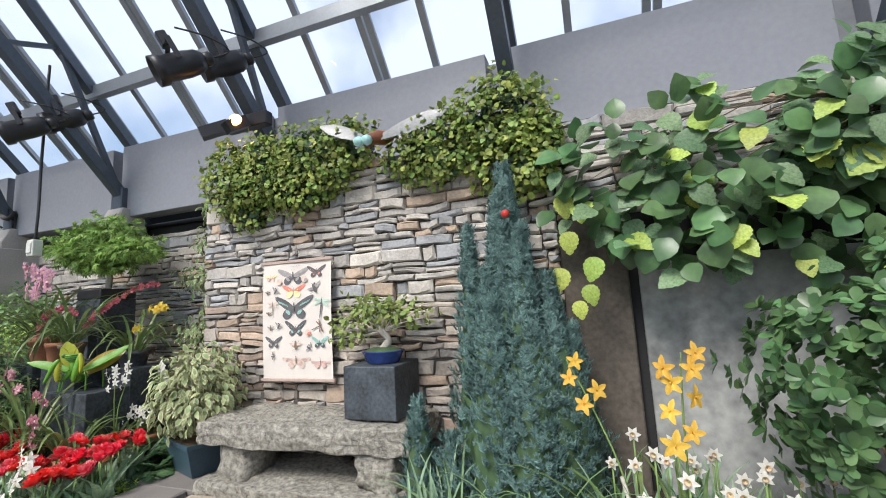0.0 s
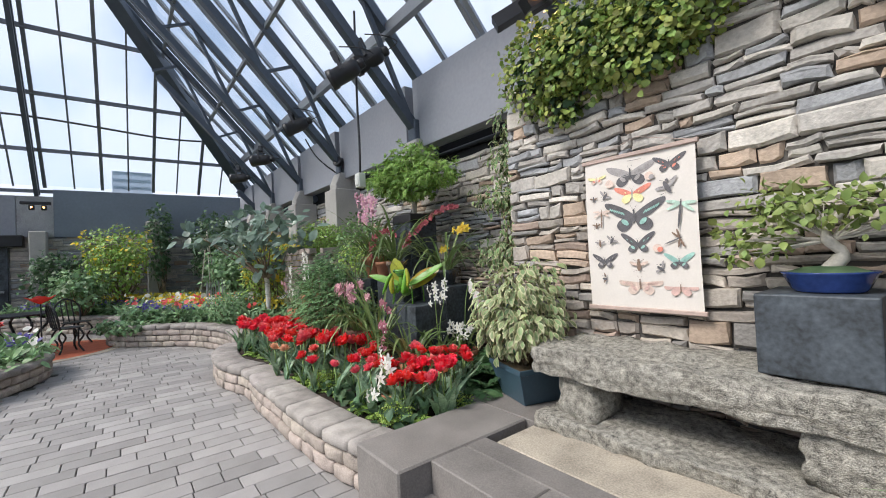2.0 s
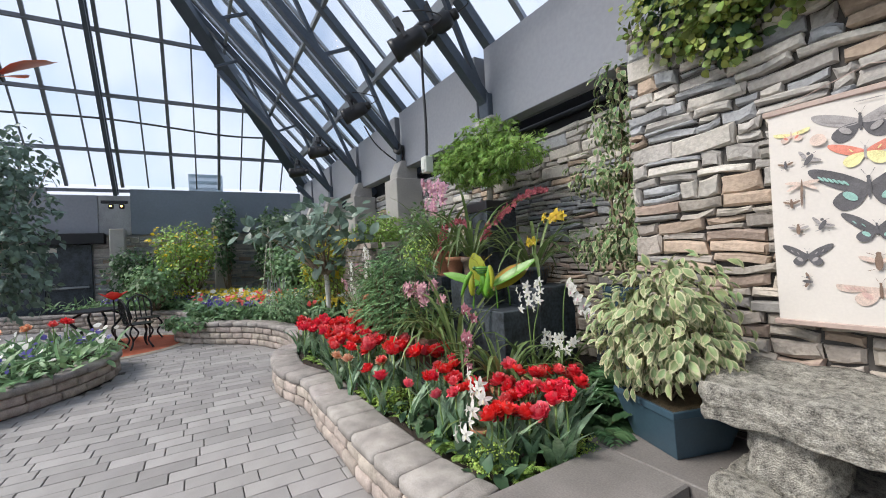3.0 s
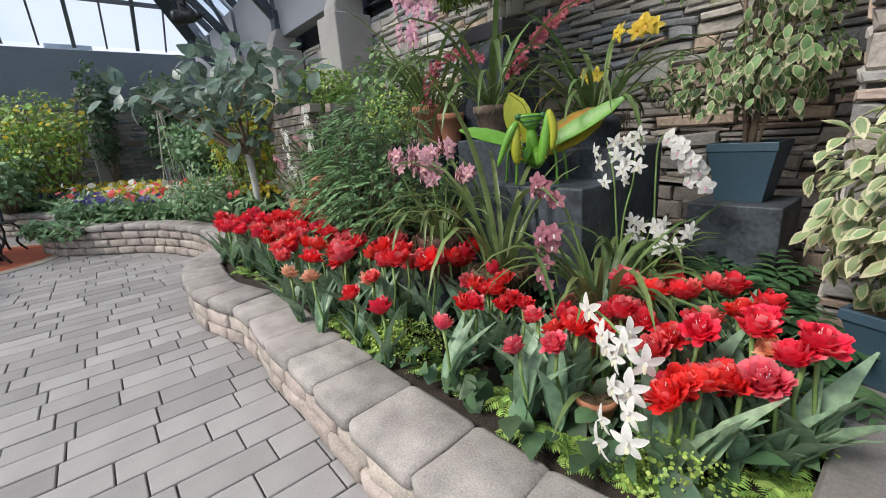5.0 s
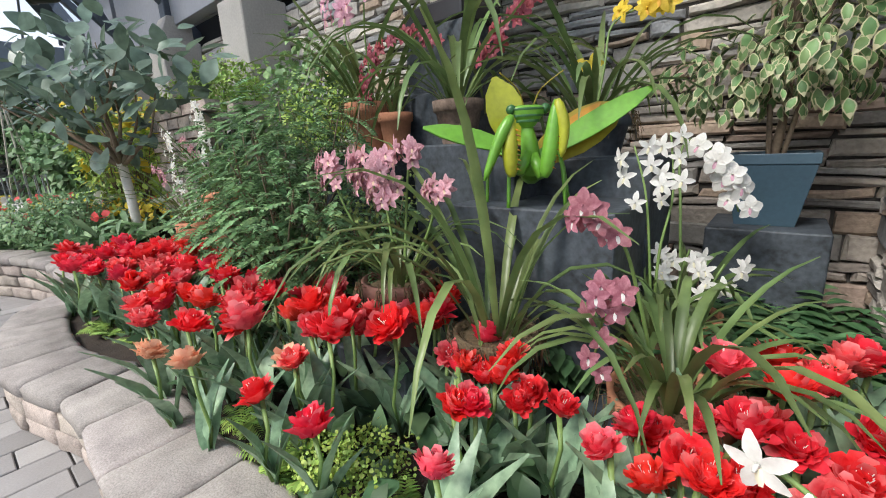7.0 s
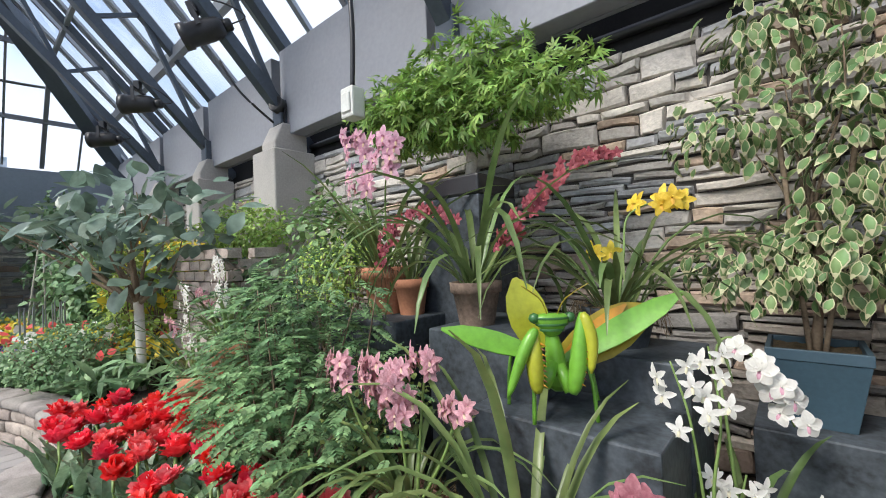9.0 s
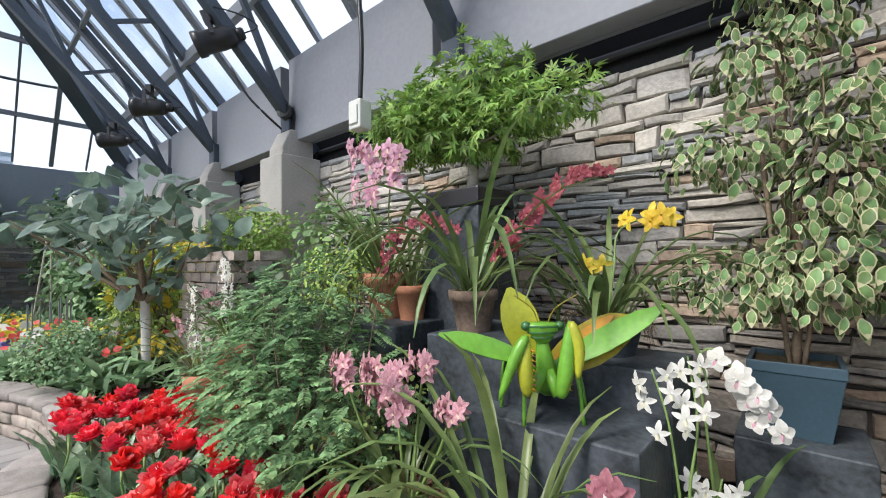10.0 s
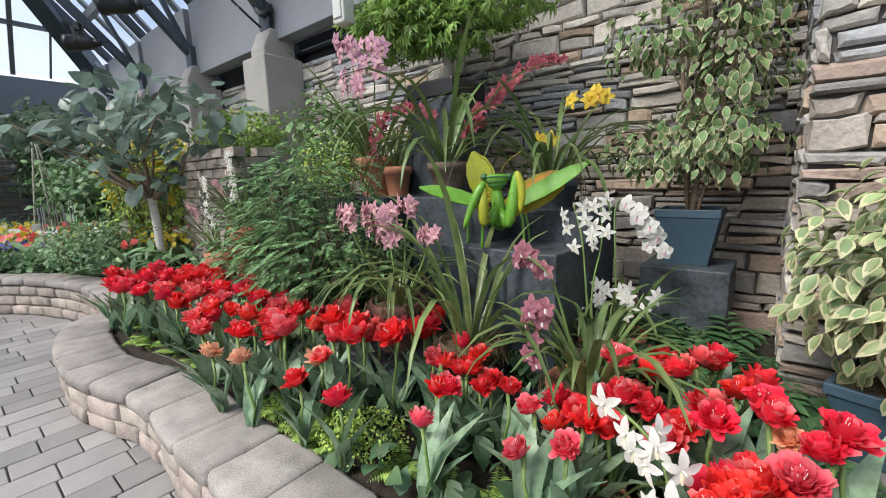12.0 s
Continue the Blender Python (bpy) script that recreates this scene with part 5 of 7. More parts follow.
def cypress():
    r = random.Random(53)
    ob = empty("blue_cypress", 0.0, 2.72, 0.34, "blue-green cypress with feathery upright sprays", "tree")
    put("trunk", mesh_from("trunk", *tube([(0, 0, 0), (0.02, 0, 1), (0, 0, 1.9)], [0.04, 0.025, 0.008], 7), M["bark"], True), ob)
    spires = [(0.02, 0.0, 2.08, 0.36), (-0.22, -0.08, 1.68, 0.22), (0.25, -0.05, 1.35, 0.32), (0.12, -0.12, 1.65, 0.30), (-0.10, -0.14, 1.4, 0.32), (0.36, -0.02, 1.05, 0.24), (-0.02, -0.06, 1.85, 0.30), (-0.58, -0.2, 0.62, 0.17), (-0.38, -0.2, 0.45, 0.2), (0.1, -0.18, 0.9, 0.3)]
    mats = []
    for sx, sy, top, rad in spires:
        for _ in range(int(900 * rad / 0.26 * top / 1.4)):
            z = r.random() ** 0.8 * top
            a = r.uniform(0, 6.283)
            k = rad * min(1.0, (top - z) / top * 1.25 + 0.06) * (0.75 + 0.35 * noise.noise(Vector((math.cos(a) * 1.5, math.sin(a) * 1.5, z * 4 + sx * 9))))
            out = Vector((math.cos(a), math.sin(a), 0))
            base = Vector((sx, sy, z)) + out * k * r.uniform(0.65, 1.0)
            way = (out * 0.7 + Vector((0, 0, 0.9)) + rand_dir(r) * 0.3).normalized()
            ln = r.uniform(0.045, 0.08)
            side = way.cross(out).normalized()
            mats.append(axes(base, way, out, ln, 0.8))
            for s in (0.1, 0.28, 0.46, 0.64, 0.8):
                for q in (-1, 1):
                    mats.append(axes(base + way * ln * s, way * 0.7 + side * q * 0.8 + rand_dir(r) * 0.25, out + rand_dir(r) * 0.4, ln * r.uniform(0.32, 0.5) * (1.1 - s * 0.5)))
    put("sprays", swarm_mesh("sprays", SPRAY, mats, M["leaf_cypress"]), ob)
    # solid dark cones added as the shaded inside of each spire
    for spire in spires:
        put("inner_spire", mesh_from("inner_spire", *lathe_at(*spire), M["leaf_dark"], True), ob, label="dark solid core painting the shade between the sprays")


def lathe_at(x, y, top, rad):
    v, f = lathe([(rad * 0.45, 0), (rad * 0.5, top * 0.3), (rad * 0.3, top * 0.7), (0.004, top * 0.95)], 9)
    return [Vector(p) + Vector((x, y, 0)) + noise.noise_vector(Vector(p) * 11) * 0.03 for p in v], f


cypress()
BIG = blade([0.06, 0.27, 0.33, 0.40, 0.38, 0.435, 0.38, 0.40, 0.30, 0.30, 0.17, 0.15, 0.01], 0.22, 0.3, 0.012)
BIG_OLD, BIG_NEW = mesh_from("leaf", *BIG, M["leaf_vine"], True), mesh_from("leaf", *BIG, M["leaf_vine_young"], True)


def vine():
    r = random.Random(54)
    ob = empty("broad_leaved_vine", 1.5, 2.80, 2.24, "rambling vine with broad toothed leaves, young ones lime green", "climbing plant")
    lobes = [(-0.75, 0, 0.05, 0.5, 0.25, 0.36), (-0.1, -0.05, 0.10, 0.65, 0.3, 0.42), (0.6, -0.05, 0.15, 0.6, 0.3, 0.5), (1.2, -0.1, 0.2, 0.6, 0.35, 0.6), (-0.45, -0.05, -0.3, 0.4, 0.2, 0.32), (0.35, 0, -0.35, 0.6, 0.2, 0.3), (1.1, 0, -0.4, 0.5, 0.2, 0.4)]
    pts = crown(lobes, 290, r, 0.6, 0.25)
    # backing leaves take the darker shrub green as shade behind the vine
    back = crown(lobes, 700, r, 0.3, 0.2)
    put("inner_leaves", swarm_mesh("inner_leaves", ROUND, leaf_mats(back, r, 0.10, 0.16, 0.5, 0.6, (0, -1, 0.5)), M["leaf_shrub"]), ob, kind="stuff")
    branches(ob, (0.9, 0.15, 0.3), [p for p, d in pts[::6]], r, 0.009, "bark", sag=0.1)
    for p, d in pts:
        if p.y > 0.12:
            p.y = 0.12
        young = (d.y < -0.2 and r.random() < 0.3)
        m = axes(p, Vector((r.uniform(-0.7, 0.7), -0.35, r.uniform(-1.0, 0.1))), Vector((r.uniform(-0.4, 0.4), -1, 0.7)), r.uniform(0.11, 0.18), r.uniform(0.9, 1.15))
        put("leaf", BIG_NEW if young else BIG_OLD, ob, m)
    for x, z in ((-1.02, -0.66), (-1.08, -0.75), (-1.15, -0.55), (-1.1, -0.33), (-1.12, -0.1), (-0.95, -0.5)):
        put("leaf", BIG_NEW, ob, axes((x, -0.1, z + 0.05), (r.uniform(-0.4, 0.4), -0.2, -1), (0.1, -1, 0.5), r.uniform(0.11, 0.16)))


vine()


def round_shrub():
    r = random.Random(55)
    ob = empty("glossy_round_shrub", 1.62, 2.2, 0.34, "large shrub with rosettes of glossy dark green leaves", "shrub")
    lobes = [(0, 0, 0.88, 0.55, 0.4, 0.40), (0.35, -0.05, 1.15, 0.45, 0.4, 0.36), (-0.15, 0, 0.62, 0.36, 0.3, 0.25), (0.5, 0, 0.75, 0.5, 0.4, 0.4)]
    branches(ob, (0.2, 0, -0.28), [(l[0], l[1], l[2]) for l in lobes * 2], r, 0.022)
    mats = []
    for p, d in crown(lobes, 1000, r, 0.68, 0.3):
        s = d.orthogonal().normalized()
        u = d.cross(s)
        for k in range(7):
            a = k * 0.9 + r.random()
            out = s * math.cos(a) + u * math.sin(a)
            mats.append(axes(p, out + d * r.uniform(0.2, 0.7) + Vector((0, 0, 0.15)), d + Vector((0, 0, 0.5)), r.uniform(0.042, 0.072)))
    terracotta_pot(ob, 0.24, 0.42)
    put("leaves", swarm_mesh("leaves", blade([0.05, 0.17, 0.27, 0.30, 0.12], 0.12, 0.08), mats, M["leaf_shrub"]), ob)


round_shrub()
# the panels set into the wall under the vine
part("wall_panel_brown", box_bm(0.33, 3.03, 0.0, 0.74, 3.11, 2.1, 0.01), M["brown_panel"], None, "rough dark brown panel beside the slate slab", category="wall", kind="structure")
part("wall_panel_slate", box_bm(0.80, 3.06, 0.0, 4.2, 3.11, 1.78, 0.006), M["stone_panel"], None, "blotched grey-green slate slab set in the wall", category="wall", kind="structure")
# thin black backing: the slab gap's shade is given by colour
part("wall_panel_gap", box_bm(0.74, 3.085, 0.0, 4.2, 3.108, 2.1), M["dark"], None, "near-black backing painting the shade of the gap round the slate slab", category="wall", kind="structure")
soil("bed_soil_east", [(-0.6, 2.0), (4.5, 1.2), (4.5, 3.1), (-0.6, 3.1)], 0.345, "soil at the foot of the cypress")
part("bed_edge_east", box_bm(0.6, 1.2, 0, 4.5, 1.45, 0.34, 0.02), M["block"], None, "low block edge of the cypress bed", category="kerb", kind="structure")


def golden_orchid(x, y, z, pts, n, seed):
    r = random.Random(seed)
    ob = empty("golden_orchid", x, y, z, "golden-yellow orchid on a tall bamboo-staked stem", "orchid", "golden orchids")
    straps(ob, 16, r, 0.4, 0.75, 1.4, 0.6, 1.1, 0.05, 0.0)
    spike(ob, pts, "golden", round(n * 0.75), 0.085, r, 0.06, 0.58)
    put("bamboo_stake", mesh_from("bamboo_stake", *tube([(0.02, 0.01, 0), (-0.07, 0.0, 0.42)], 0.009, 6), M["bark_pale"], True), ob)


golden_orchid(0.62, 2.2, 0.34, [(0, 0, 0), (-0.06, 0.05, 0.4), (-0.18, 0.1, 0.72), (-0.27, 0.1, 0.92)], 6, 61)
golden_orchid(0.80, 2.05, 0.34, [(0, 0, 0), (-0.01, 0, 0.3), (0.0, 0, 0.7), (0.02, 0, 0.98)], 9, 62)


def daffodil_head():
    groups = []
    pet = blade([0.06, 0.24, 0.28, 0.17, 0.02], 0.2, 0.1)
    for k in range(6):
        a = k * math.pi / 3
        groups.append((*moved(pet, axes((0, 0, 0), (math.cos(a), math.sin(a), 0.12), (0, 0, 1), 1)), M["white"]))
    v, f = lathe([(0.12, 0), (0.26, 0.3), (0.36, 0.42), (0.28, 0.3), (0.1, 0.05)], 10)
    groups.append((v, f, M["lip"]))
    return multi_mesh("flower", groups)


DAFF = daffodil_head()
dr = random.Random(63)
for k in range(30):
    x, y = (dr.uniform(0.45, 1.5), dr.uniform(1.95, 2.5)) if k > 3 else (dr.uniform(-0.62, -0.35), dr.uniform(2.15, 2.35))
    h = dr.uniform(0.34, 0.52) if k > 3 else dr.uniform(0.05, 0.14)
    ob = empty("daffodil", x, y, 0.345, "white daffodil with a peach cup", "daffodil", "daffodils under the cypress")
    put("stem", STEM, ob, Matrix.Diagonal((0.7, 0.7, h, 1)))
    put("flower", DAFF, ob, axes((0, 0, h), (dr.uniform(-0.5, 0.5), 0.1, 1), (dr.uniform(-0.7, 0.3), -1, 0.25), dr.uniform(0.032, 0.042)))
    for q in range(4):
        a = dr.uniform(0, 6.28)
        v, f = strap((0, 0, 0), (math.cos(a) * 0.3, math.sin(a) * 0.3, 1), dr.uniform(0.3, 0.5), dr.uniform(0.5, 1.6), 0.5)
        put("leaf", mesh_from("leaf", v, f, M["leaf_tulip"], True), ob)
for x, y, k in ((0.15, 2.15, 64), (0.45, 2.25, 65), (-0.25, 2.25, 66)):
    ob = empty("grass_clump", x, y, 0.345, "arching clump of narrow green leaves", "grass", "grass clumps")
    straps(ob, 26, random.Random(k), 0.35, 0.65, 1.6, 0.3, 1.0, 0.06, 0.0, "leaf_feather")


# ---- poster ----
M["paper"] = material("cream_paper", (0.70, 0.65, 0.59), 0.85, spread=0.05, scale=3, fine=90, bump=0.05)
M["rod"] = material("pale_wood_rod", (0.46, 0.35, 0.30), 0.6, spread=0.15, scale=8, fine=60, bump=0.1)
INK = {k: material("print_" + k, c, 0.85, spread=0.3, scale=30, fine=200, bump=0) for k, c in {"ink": (0.12, 0.115, 0.12), "brown": (0.22, 0.15, 0.11), "teal": (0.30, 0.50, 0.44), "coral": (0.70, 0.25, 0.18), "lemon": (0.80, 0.72, 0.36), "rose": (0.62, 0.42, 0.37), "grey": (0.36, 0.335, 0.325), "peach": (0.66, 0.52, 0.44), "mint": (0.45, 0.60, 0.50)}.items()}


def poster():
    """A school chart hung from a rod, with butterflies and insects printed on it as flat shapes."""
    ob = empty("insect_poster", -1.85, 2.985, 1.5, "cream wall chart of butterflies and insects hung on wooden rods", "poster")
    w, h = 0.70, 0.97
    v, f = [], []
    nx, ny = 8, 12

    def surf(x, z):
        return -0.012 * math.sin(math.pi * (z / h + 0.5)) + 0.006 * math.sin(x * 9)

    for j in range(ny + 1):
        for i in range(nx + 1):
            x, z = (i / nx - 0.5) * w, (j / ny - 0.5) * h
            v.append((x, surf(x, z), z))
    for j in range(ny):
        for i in range(nx):
            a = j * (nx + 1) + i
            f.append((a, a + 1, a + nx + 2, a + nx + 1))
    put("sheet", mesh_from("sheet", v, f, M["paper"], True), ob)
    for z in (h / 2 + 0.008, -h / 2 - 0.008):
        part("rod", box_bm(-w / 2 - 0.018, -0.014, z - 0.013, w / 2 + 0.018, 0.012, z + 0.013, 0.004), M["rod"], ob)
    put("cord", mesh_from("cord", *tube([(-w / 2 + 0.03, 0, h / 2 + 0.02), (0, 0.03, h / 2 + 0.12), (w / 2 - 0.03, 0, h / 2 + 0.02)], 0.002, 5), M["rod"]), ob)
    level = [0]

    def patch(pts, ink, name="print", soft=False):
        level[0] += 1
        if soft:
            pts = [(p.x, p.y) for p in smooth_line([(x, z, 0) for x, z in pts], 4, True)]
        over = 0.0035 if max(p[0] for p in pts) - min(p[0] for p in pts) < 0.075 else 0.0
        vv = [(x, surf(x, z) - 0.0022 - over - level[0] * 0.00003, z) for x, z in pts]
        put(name, mesh_from(name, vv, [tuple(range(len(vv)))], INK[ink]), ob)

    def oval(cx, cz, a, b, rot, ink, n=14):
        c, s = math.cos(radians(rot)), math.sin(radians(rot))
        patch([(cx + a * math.cos(t) * c - b * math.sin(t) * s, cz + a * math.cos(t) * s + b * math.sin(t) * c) for t in [6.2832 * k / n for k in range(n)]], ink)

    def butterfly(cx, cz, s, fore, hind, spot=None, lift=24, body="ink", bands=4):
        rise = math.sin(radians(lift)) * 1.1
        for k in (-1, 1):
            patch([(cx + k * 0.03 * s, cz - 0.06 * s), (cx + k * 0.42 * s, cz - 0.10 * s), (cx + k * 0.60 * s, cz - 0.32 * s), (cx + k * 0.46 * s, cz - 0.52 * s), (cx + k * 0.26 * s, cz - 0.50 * s), (cx + k * 0.10 * s, cz - 0.34 * s)][::-k], hind, soft=True)
            patch([(cx + k * 0.02 * s, cz + 0.03 * s), (cx + k * 0.40 * s, cz + rise * 0.62 * s), (cx + k * 0.80 * s, cz + rise * 0.98 * s), (cx + k * 1.0 * s, cz + rise * s), (cx + k * 0.96 * s, cz + (rise - 0.16) * s), (cx + k * 0.70 * s, cz + (rise * 0.6 - 0.20) * s), (cx + k * 0.36 * s, cz - 0.10 * s), (cx + k * 0.04 * s, cz - 0.08 * s)][::-k], fore, soft=True)
            if spot:
                for q in range(bands):
                    f = 0.36 + q * 0.5 / bands
                    oval(cx + k * s * f, cz + s * (rise * f * 0.82 - 0.06), 0.085 * s, 0.022 * s, 90 - k * 40, spot, 8)
                oval(cx + k * 0.30 * s, cz - 0.22 * s, 0.15 * s, 0.08 * s, k * 40, spot, 10)
            patch([(cx, cz + 0.14 * s), (cx + k * 0.10 * s, cz + 0.34 * s), (cx + k * 0.112 * s, cz + 0.34 * s)][::-k], body)
        oval(cx, cz - 0.06 * s, 0.04 * s, 0.24 * s, 0, body, 10)
        oval(cx, cz + 0.16 * s, 0.035 * s, 0.04 * s, 0, body, 8)

    def bug(cx, cz, s, rot, ink, wing="grey"):
        for k in (-1, 1):
            oval(cx + k * 0.5 * s * math.cos(radians(rot)), cz + k * 0.5 * s * math.sin(radians(rot)) + 0.2 * s, 0.5 * s, 0.16 * s, rot + k * 22, wing, 10)
            for q in (-0.4, 0.0, 0.4):
                patch([(cx, cz + q * s), (cx + k * 0.55 * s, cz + q * 1.5 * s), (cx + k * 0.55 * s, cz + q * 1.5 * s + 0.05 * s)][::-k], ink)
        oval(cx, cz, 0.2 * s, 0.55 * s, rot, ink, 12)
        oval(cx, cz + 0.55 * s, 0.14 * s, 0.14 * s, 0, ink, 8)

    def slim(cx, cz, s, rot, ink, wing="grey"):
        c, d = math.cos(radians(rot)), math.sin(radians(rot))
        hx, hz = cx + 0.45 * s * c, cz + 0.45 * s * d
        for k in (-1, 1):
            for q in (60, 95):
                t = radians(rot + 180 - k * q)
                oval(hx + 0.32 * s * math.cos(t), hz + 0.32 * s * math.sin(t), 0.32 * s, 0.07 * s, rot + 180 - k * q, wing, 10)
        oval(cx, cz, 0.65 * s, 0.05 * s, rot, ink, 10)

    butterfly(-0.03, 0.375, 0.155, "grey", "ink", "grey", 20)
    butterfly(0.205, 0.395, 0.095, "ink", "ink", "coral", 26, bands=2)
    butterfly(-0.26, 0.375, 0.068, "lemon", "peach", "coral", 12, "rose", 1)
    butterfly(-0.02, 0.245, 0.115, "coral", "lemon", "lemon", 22, "grey", 1)
    butterfly(-0.015, 0.105, 0.19, "ink", "ink", "teal", 26, bands=6)
    butterfly(0.0, -0.075, 0.105, "ink", "ink", "teal", 36, bands=2)
    butterfly(0.235, -0.19, 0.085, "teal", "ink", "teal", 30, bands=2)
    butterfly(-0.225, -0.18, 0.09, "ink", "ink", "grey", 28, bands=2)
    butterfly(0.0, -0.325, 0.135, "peach", "peach", "rose", 6, "brown", 5)
    butterfly(0.235, -0.345, 0.095, "rose", "rose", None, 2, "brown")
    bug(0.19, 0.25, 0.075, 28, "ink")
    bug(-0.2, 0.245, 0.05, -35, "ink")
    bug(-0.285, 0.235, 0.032, 0, "ink", "brown")
    bug(-0.27, 0.055, 0.034, 0, "brown", "brown")
    bug(0.0, -0.215, 0.062, 0, "brown", "peach")
    bug(0.13, -0.235, 0.045, 55, "ink", "grey")
    bug(-0.165, -0.05, 0.045, -30, "ink")
    bug(-0.25, -0.065, 0.04, 0, "brown")
    bug(-0.23, -0.30, 0.036, 85, "ink", "brown")
    slim(0.255, 0.085, 0.14, 82, "ink", "mint")
    slim(-0.23, 0.10, 0.10, 88, "brown", "peach")
    slim(0.21, -0.07, 0.09, 20, "ink", "brown")
    for x, z, tone in ((0.09, 0.335, "grey"), (-0.165, 0.325, "peach"), (0.12, -0.11, "coral")):
        oval(x, z, 0.028, 0.026, 0, "peach")
        oval(x + 0.014, z - 0.008, 0.017, 0.015, 20, tone)
    oval(0.0, 0.452, 0.05, 0.0025, 0, "grey", 6)
    return ob


poster()


# ---- bonsai on the slate cube ----
def bonsai():
    r = random.Random(71)
    ob = empty("bonsai", -0.95, 2.80, 1.175, "small-leaved bonsai with twisted pale branches in a blue glazed pot", "bonsai")
    v, f = lathe([(0.10, 0.0), (0.11, 0.012), (0.135, 0.075), (0.145, 0.085), (0.13, 0.085), (0.001, 0.075)], 24)
    put("pot", mesh_from("pot", [(x * 1.15, y * 0.85, z) for x, y, z in v], f, M["blueglaze"], True), ob, label="cobalt-blue glazed oval pot")
    bmv, bmf = lathe([(0.001, 0.11), (0.07, 0.105), (0.13, 0.08)], 14)
    put("moss", mesh_from("moss", [(x * 1.15, y * 0.85, z) for x, y, z in bmv], bmf, M["leaf_dark"], True), ob, label="dark green moss")
    put("trunk", mesh_from("trunk", *tube(smooth_line([(0, 0, 0.09), (0.05, 0, 0.16), (0.0, -0.02, 0.24), (0.06, 0, 0.34)], 5), [0.03] * 5 + [0.022] * 5 + [0.014] * 6, 8), M["bark_pale"], True), ob)
    lobes = [(-0.22, 0, 0.26, 0.20, 0.16, 0.12), (0.0, -0.03, 0.38, 0.26, 0.2, 0.10), (0.22, 0, 0.34, 0.2, 0.16, 0.10), (-0.15, 0, 0.40, 0.18, 0.15, 0.09), (-0.32, -0.02, 0.2, 0.12, 0.1, 0.1)]
    branches(ob, (0.02, 0, 0.22), [(l[0] + r.uniform(-0.12, 0.12), l[1] + r.uniform(-0.08, 0.08), l[2] + r.uniform(-0.06, 0.05)) for l in lobes * 6] + [(0.36, 0, 0.26), (0.33, -0.03, 0.3)], r, 0.008, "bark_pale")
    foliage("leaves", ob, OVATE, crown(lobes, 620, r, 0.25, 0.5), r, 0.028, 0.055, "leaf_bonsai", 0.2)


bonsai()

# ---- lamps and cables under the roof ----
M["lamp_glow"] = bpy.data.materials.new("warm_lamp_glow")
M["lamp_glow"].use_nodes = True
M["lamp_glow"].node_tree.nodes["Principled BSDF"].inputs["Emission Color"].default_value = (1.0, 0.42, 0.1, 1)
M["lamp_glow"].node_tree.nodes["Principled BSDF"].inputs["Emission Strength"].default_value = 8.0


def spotlight(x, y, z, yaw, tilt, size=1.0):
    ob = empty("stage_spotlight", x, y, z, "black theatre spotlight clamped to a roof truss", "spotlight", "stage spotlights")
    ob.matrix_basis = pose(x, y, z, tilt, 0, yaw) @ Matrix.Scale(size, 4)
    v, f = lathe([(0.001, -0.2), (0.07, -0.2), (0.10, -0.15), (0.11, -0.05), (0.11, 0.12), (0.125, 0.13), (0.125, 0.20), (0.11, 0.20), (0.10, 0.16), (0.001, 0.15)], 20)
    put("housing", mesh_from("housing", v, f, M["black"], True), ob)
    bm = bar_bm((-0.14, 0, 0), (-0.14, 0.18, 0), 0.012, 0.04)
    bar_bm((0.14, 0, 0), (0.14, 0.18, 0), 0.012, 0.04, bm)
    bar_bm((-0.145, 0.18, 0), (0.145, 0.18, 0), 0.012, 0.04, bm)
    part("yoke", bm, M["black"], ob)
    part("clamp", box_bm(-0.04, 0.17, -0.04, 0.04, 0.30, 0.04, 0.01), M["black"], ob)
    v, f = lathe([(0.045, -0.28), (0.06, -0.26), (0.06, -0.19)], 12, True)
    put("lamp_cap", mesh_from("lamp_cap", v, f, M["black"], True), ob)
    put("cable", mesh_from("cable", *tube(smooth_line([(0, 0, -0.27), (0.06, 0.0, -0.42), (0.12, 0.12, -0.3), (0.1, 0.26, -0.1)], 6), 0.008, 5), M["black"]), ob)


for x, y, z, yaw, tilt in ((-2.74, 2.56, 3.78, -38, 120), (-2.70, 2.98, 4.02, -42, 116), (-5.40, 2.74, 3.80, -40, 116), (-5.36, 3.08, 4.04, -46, 112), (-7.92, 2.98, 3.86, -35, 112), (-10.15, 2.95, 3.72, -40, 92), (-12.3, 2.95, 3.7, -40, 92)):
    spotlight(x, y, z, yaw, tilt, 1.05)


def emergency_lamp():
    ob = empty("emergency_lamp", -2.6, 3.18, 3.45, "black twin-headed lamp on a bracket, one head glowing orange", "lamp")
    part("bracket", box_bm(-0.30, 0.0, -0.02, 0.24, 0.10, 0.12, 0.01), M["black"], ob)
    for x, tx in ((0.02, -0.05), (-0.2, -0.38)):
        part("lamp_head", bar_bm((x, -0.03, 0.02), (tx, -0.20, -0.10), 0.11, 0.11), M["black"], ob)
    v, f = lathe([(0.001, 0.016), (0.045, 0.010), (0.06, 0)], 14)
    put("lens", mesh_from("lens", v, f, M["lamp_glow"], True), ob, axes((0.03, -0.17, -0.02), (0, 0.1, 1), (0.5, -1, -0.3), 1.0))
    li = new("emergency_lamp_light", bpy.data.lights.new("emergency_lamp_light", "SPOT"))
    li.data.energy, li.data.color, li.data.spot_size, li.data.shadow_soft_size = 12.0, (1.0, 0.6, 0.25), 1.6, 0.04
    li.matrix_world = look((-2.55, 2.96, 3.42), (-2.0, 0.5, 1.5))


emergency_lamp()


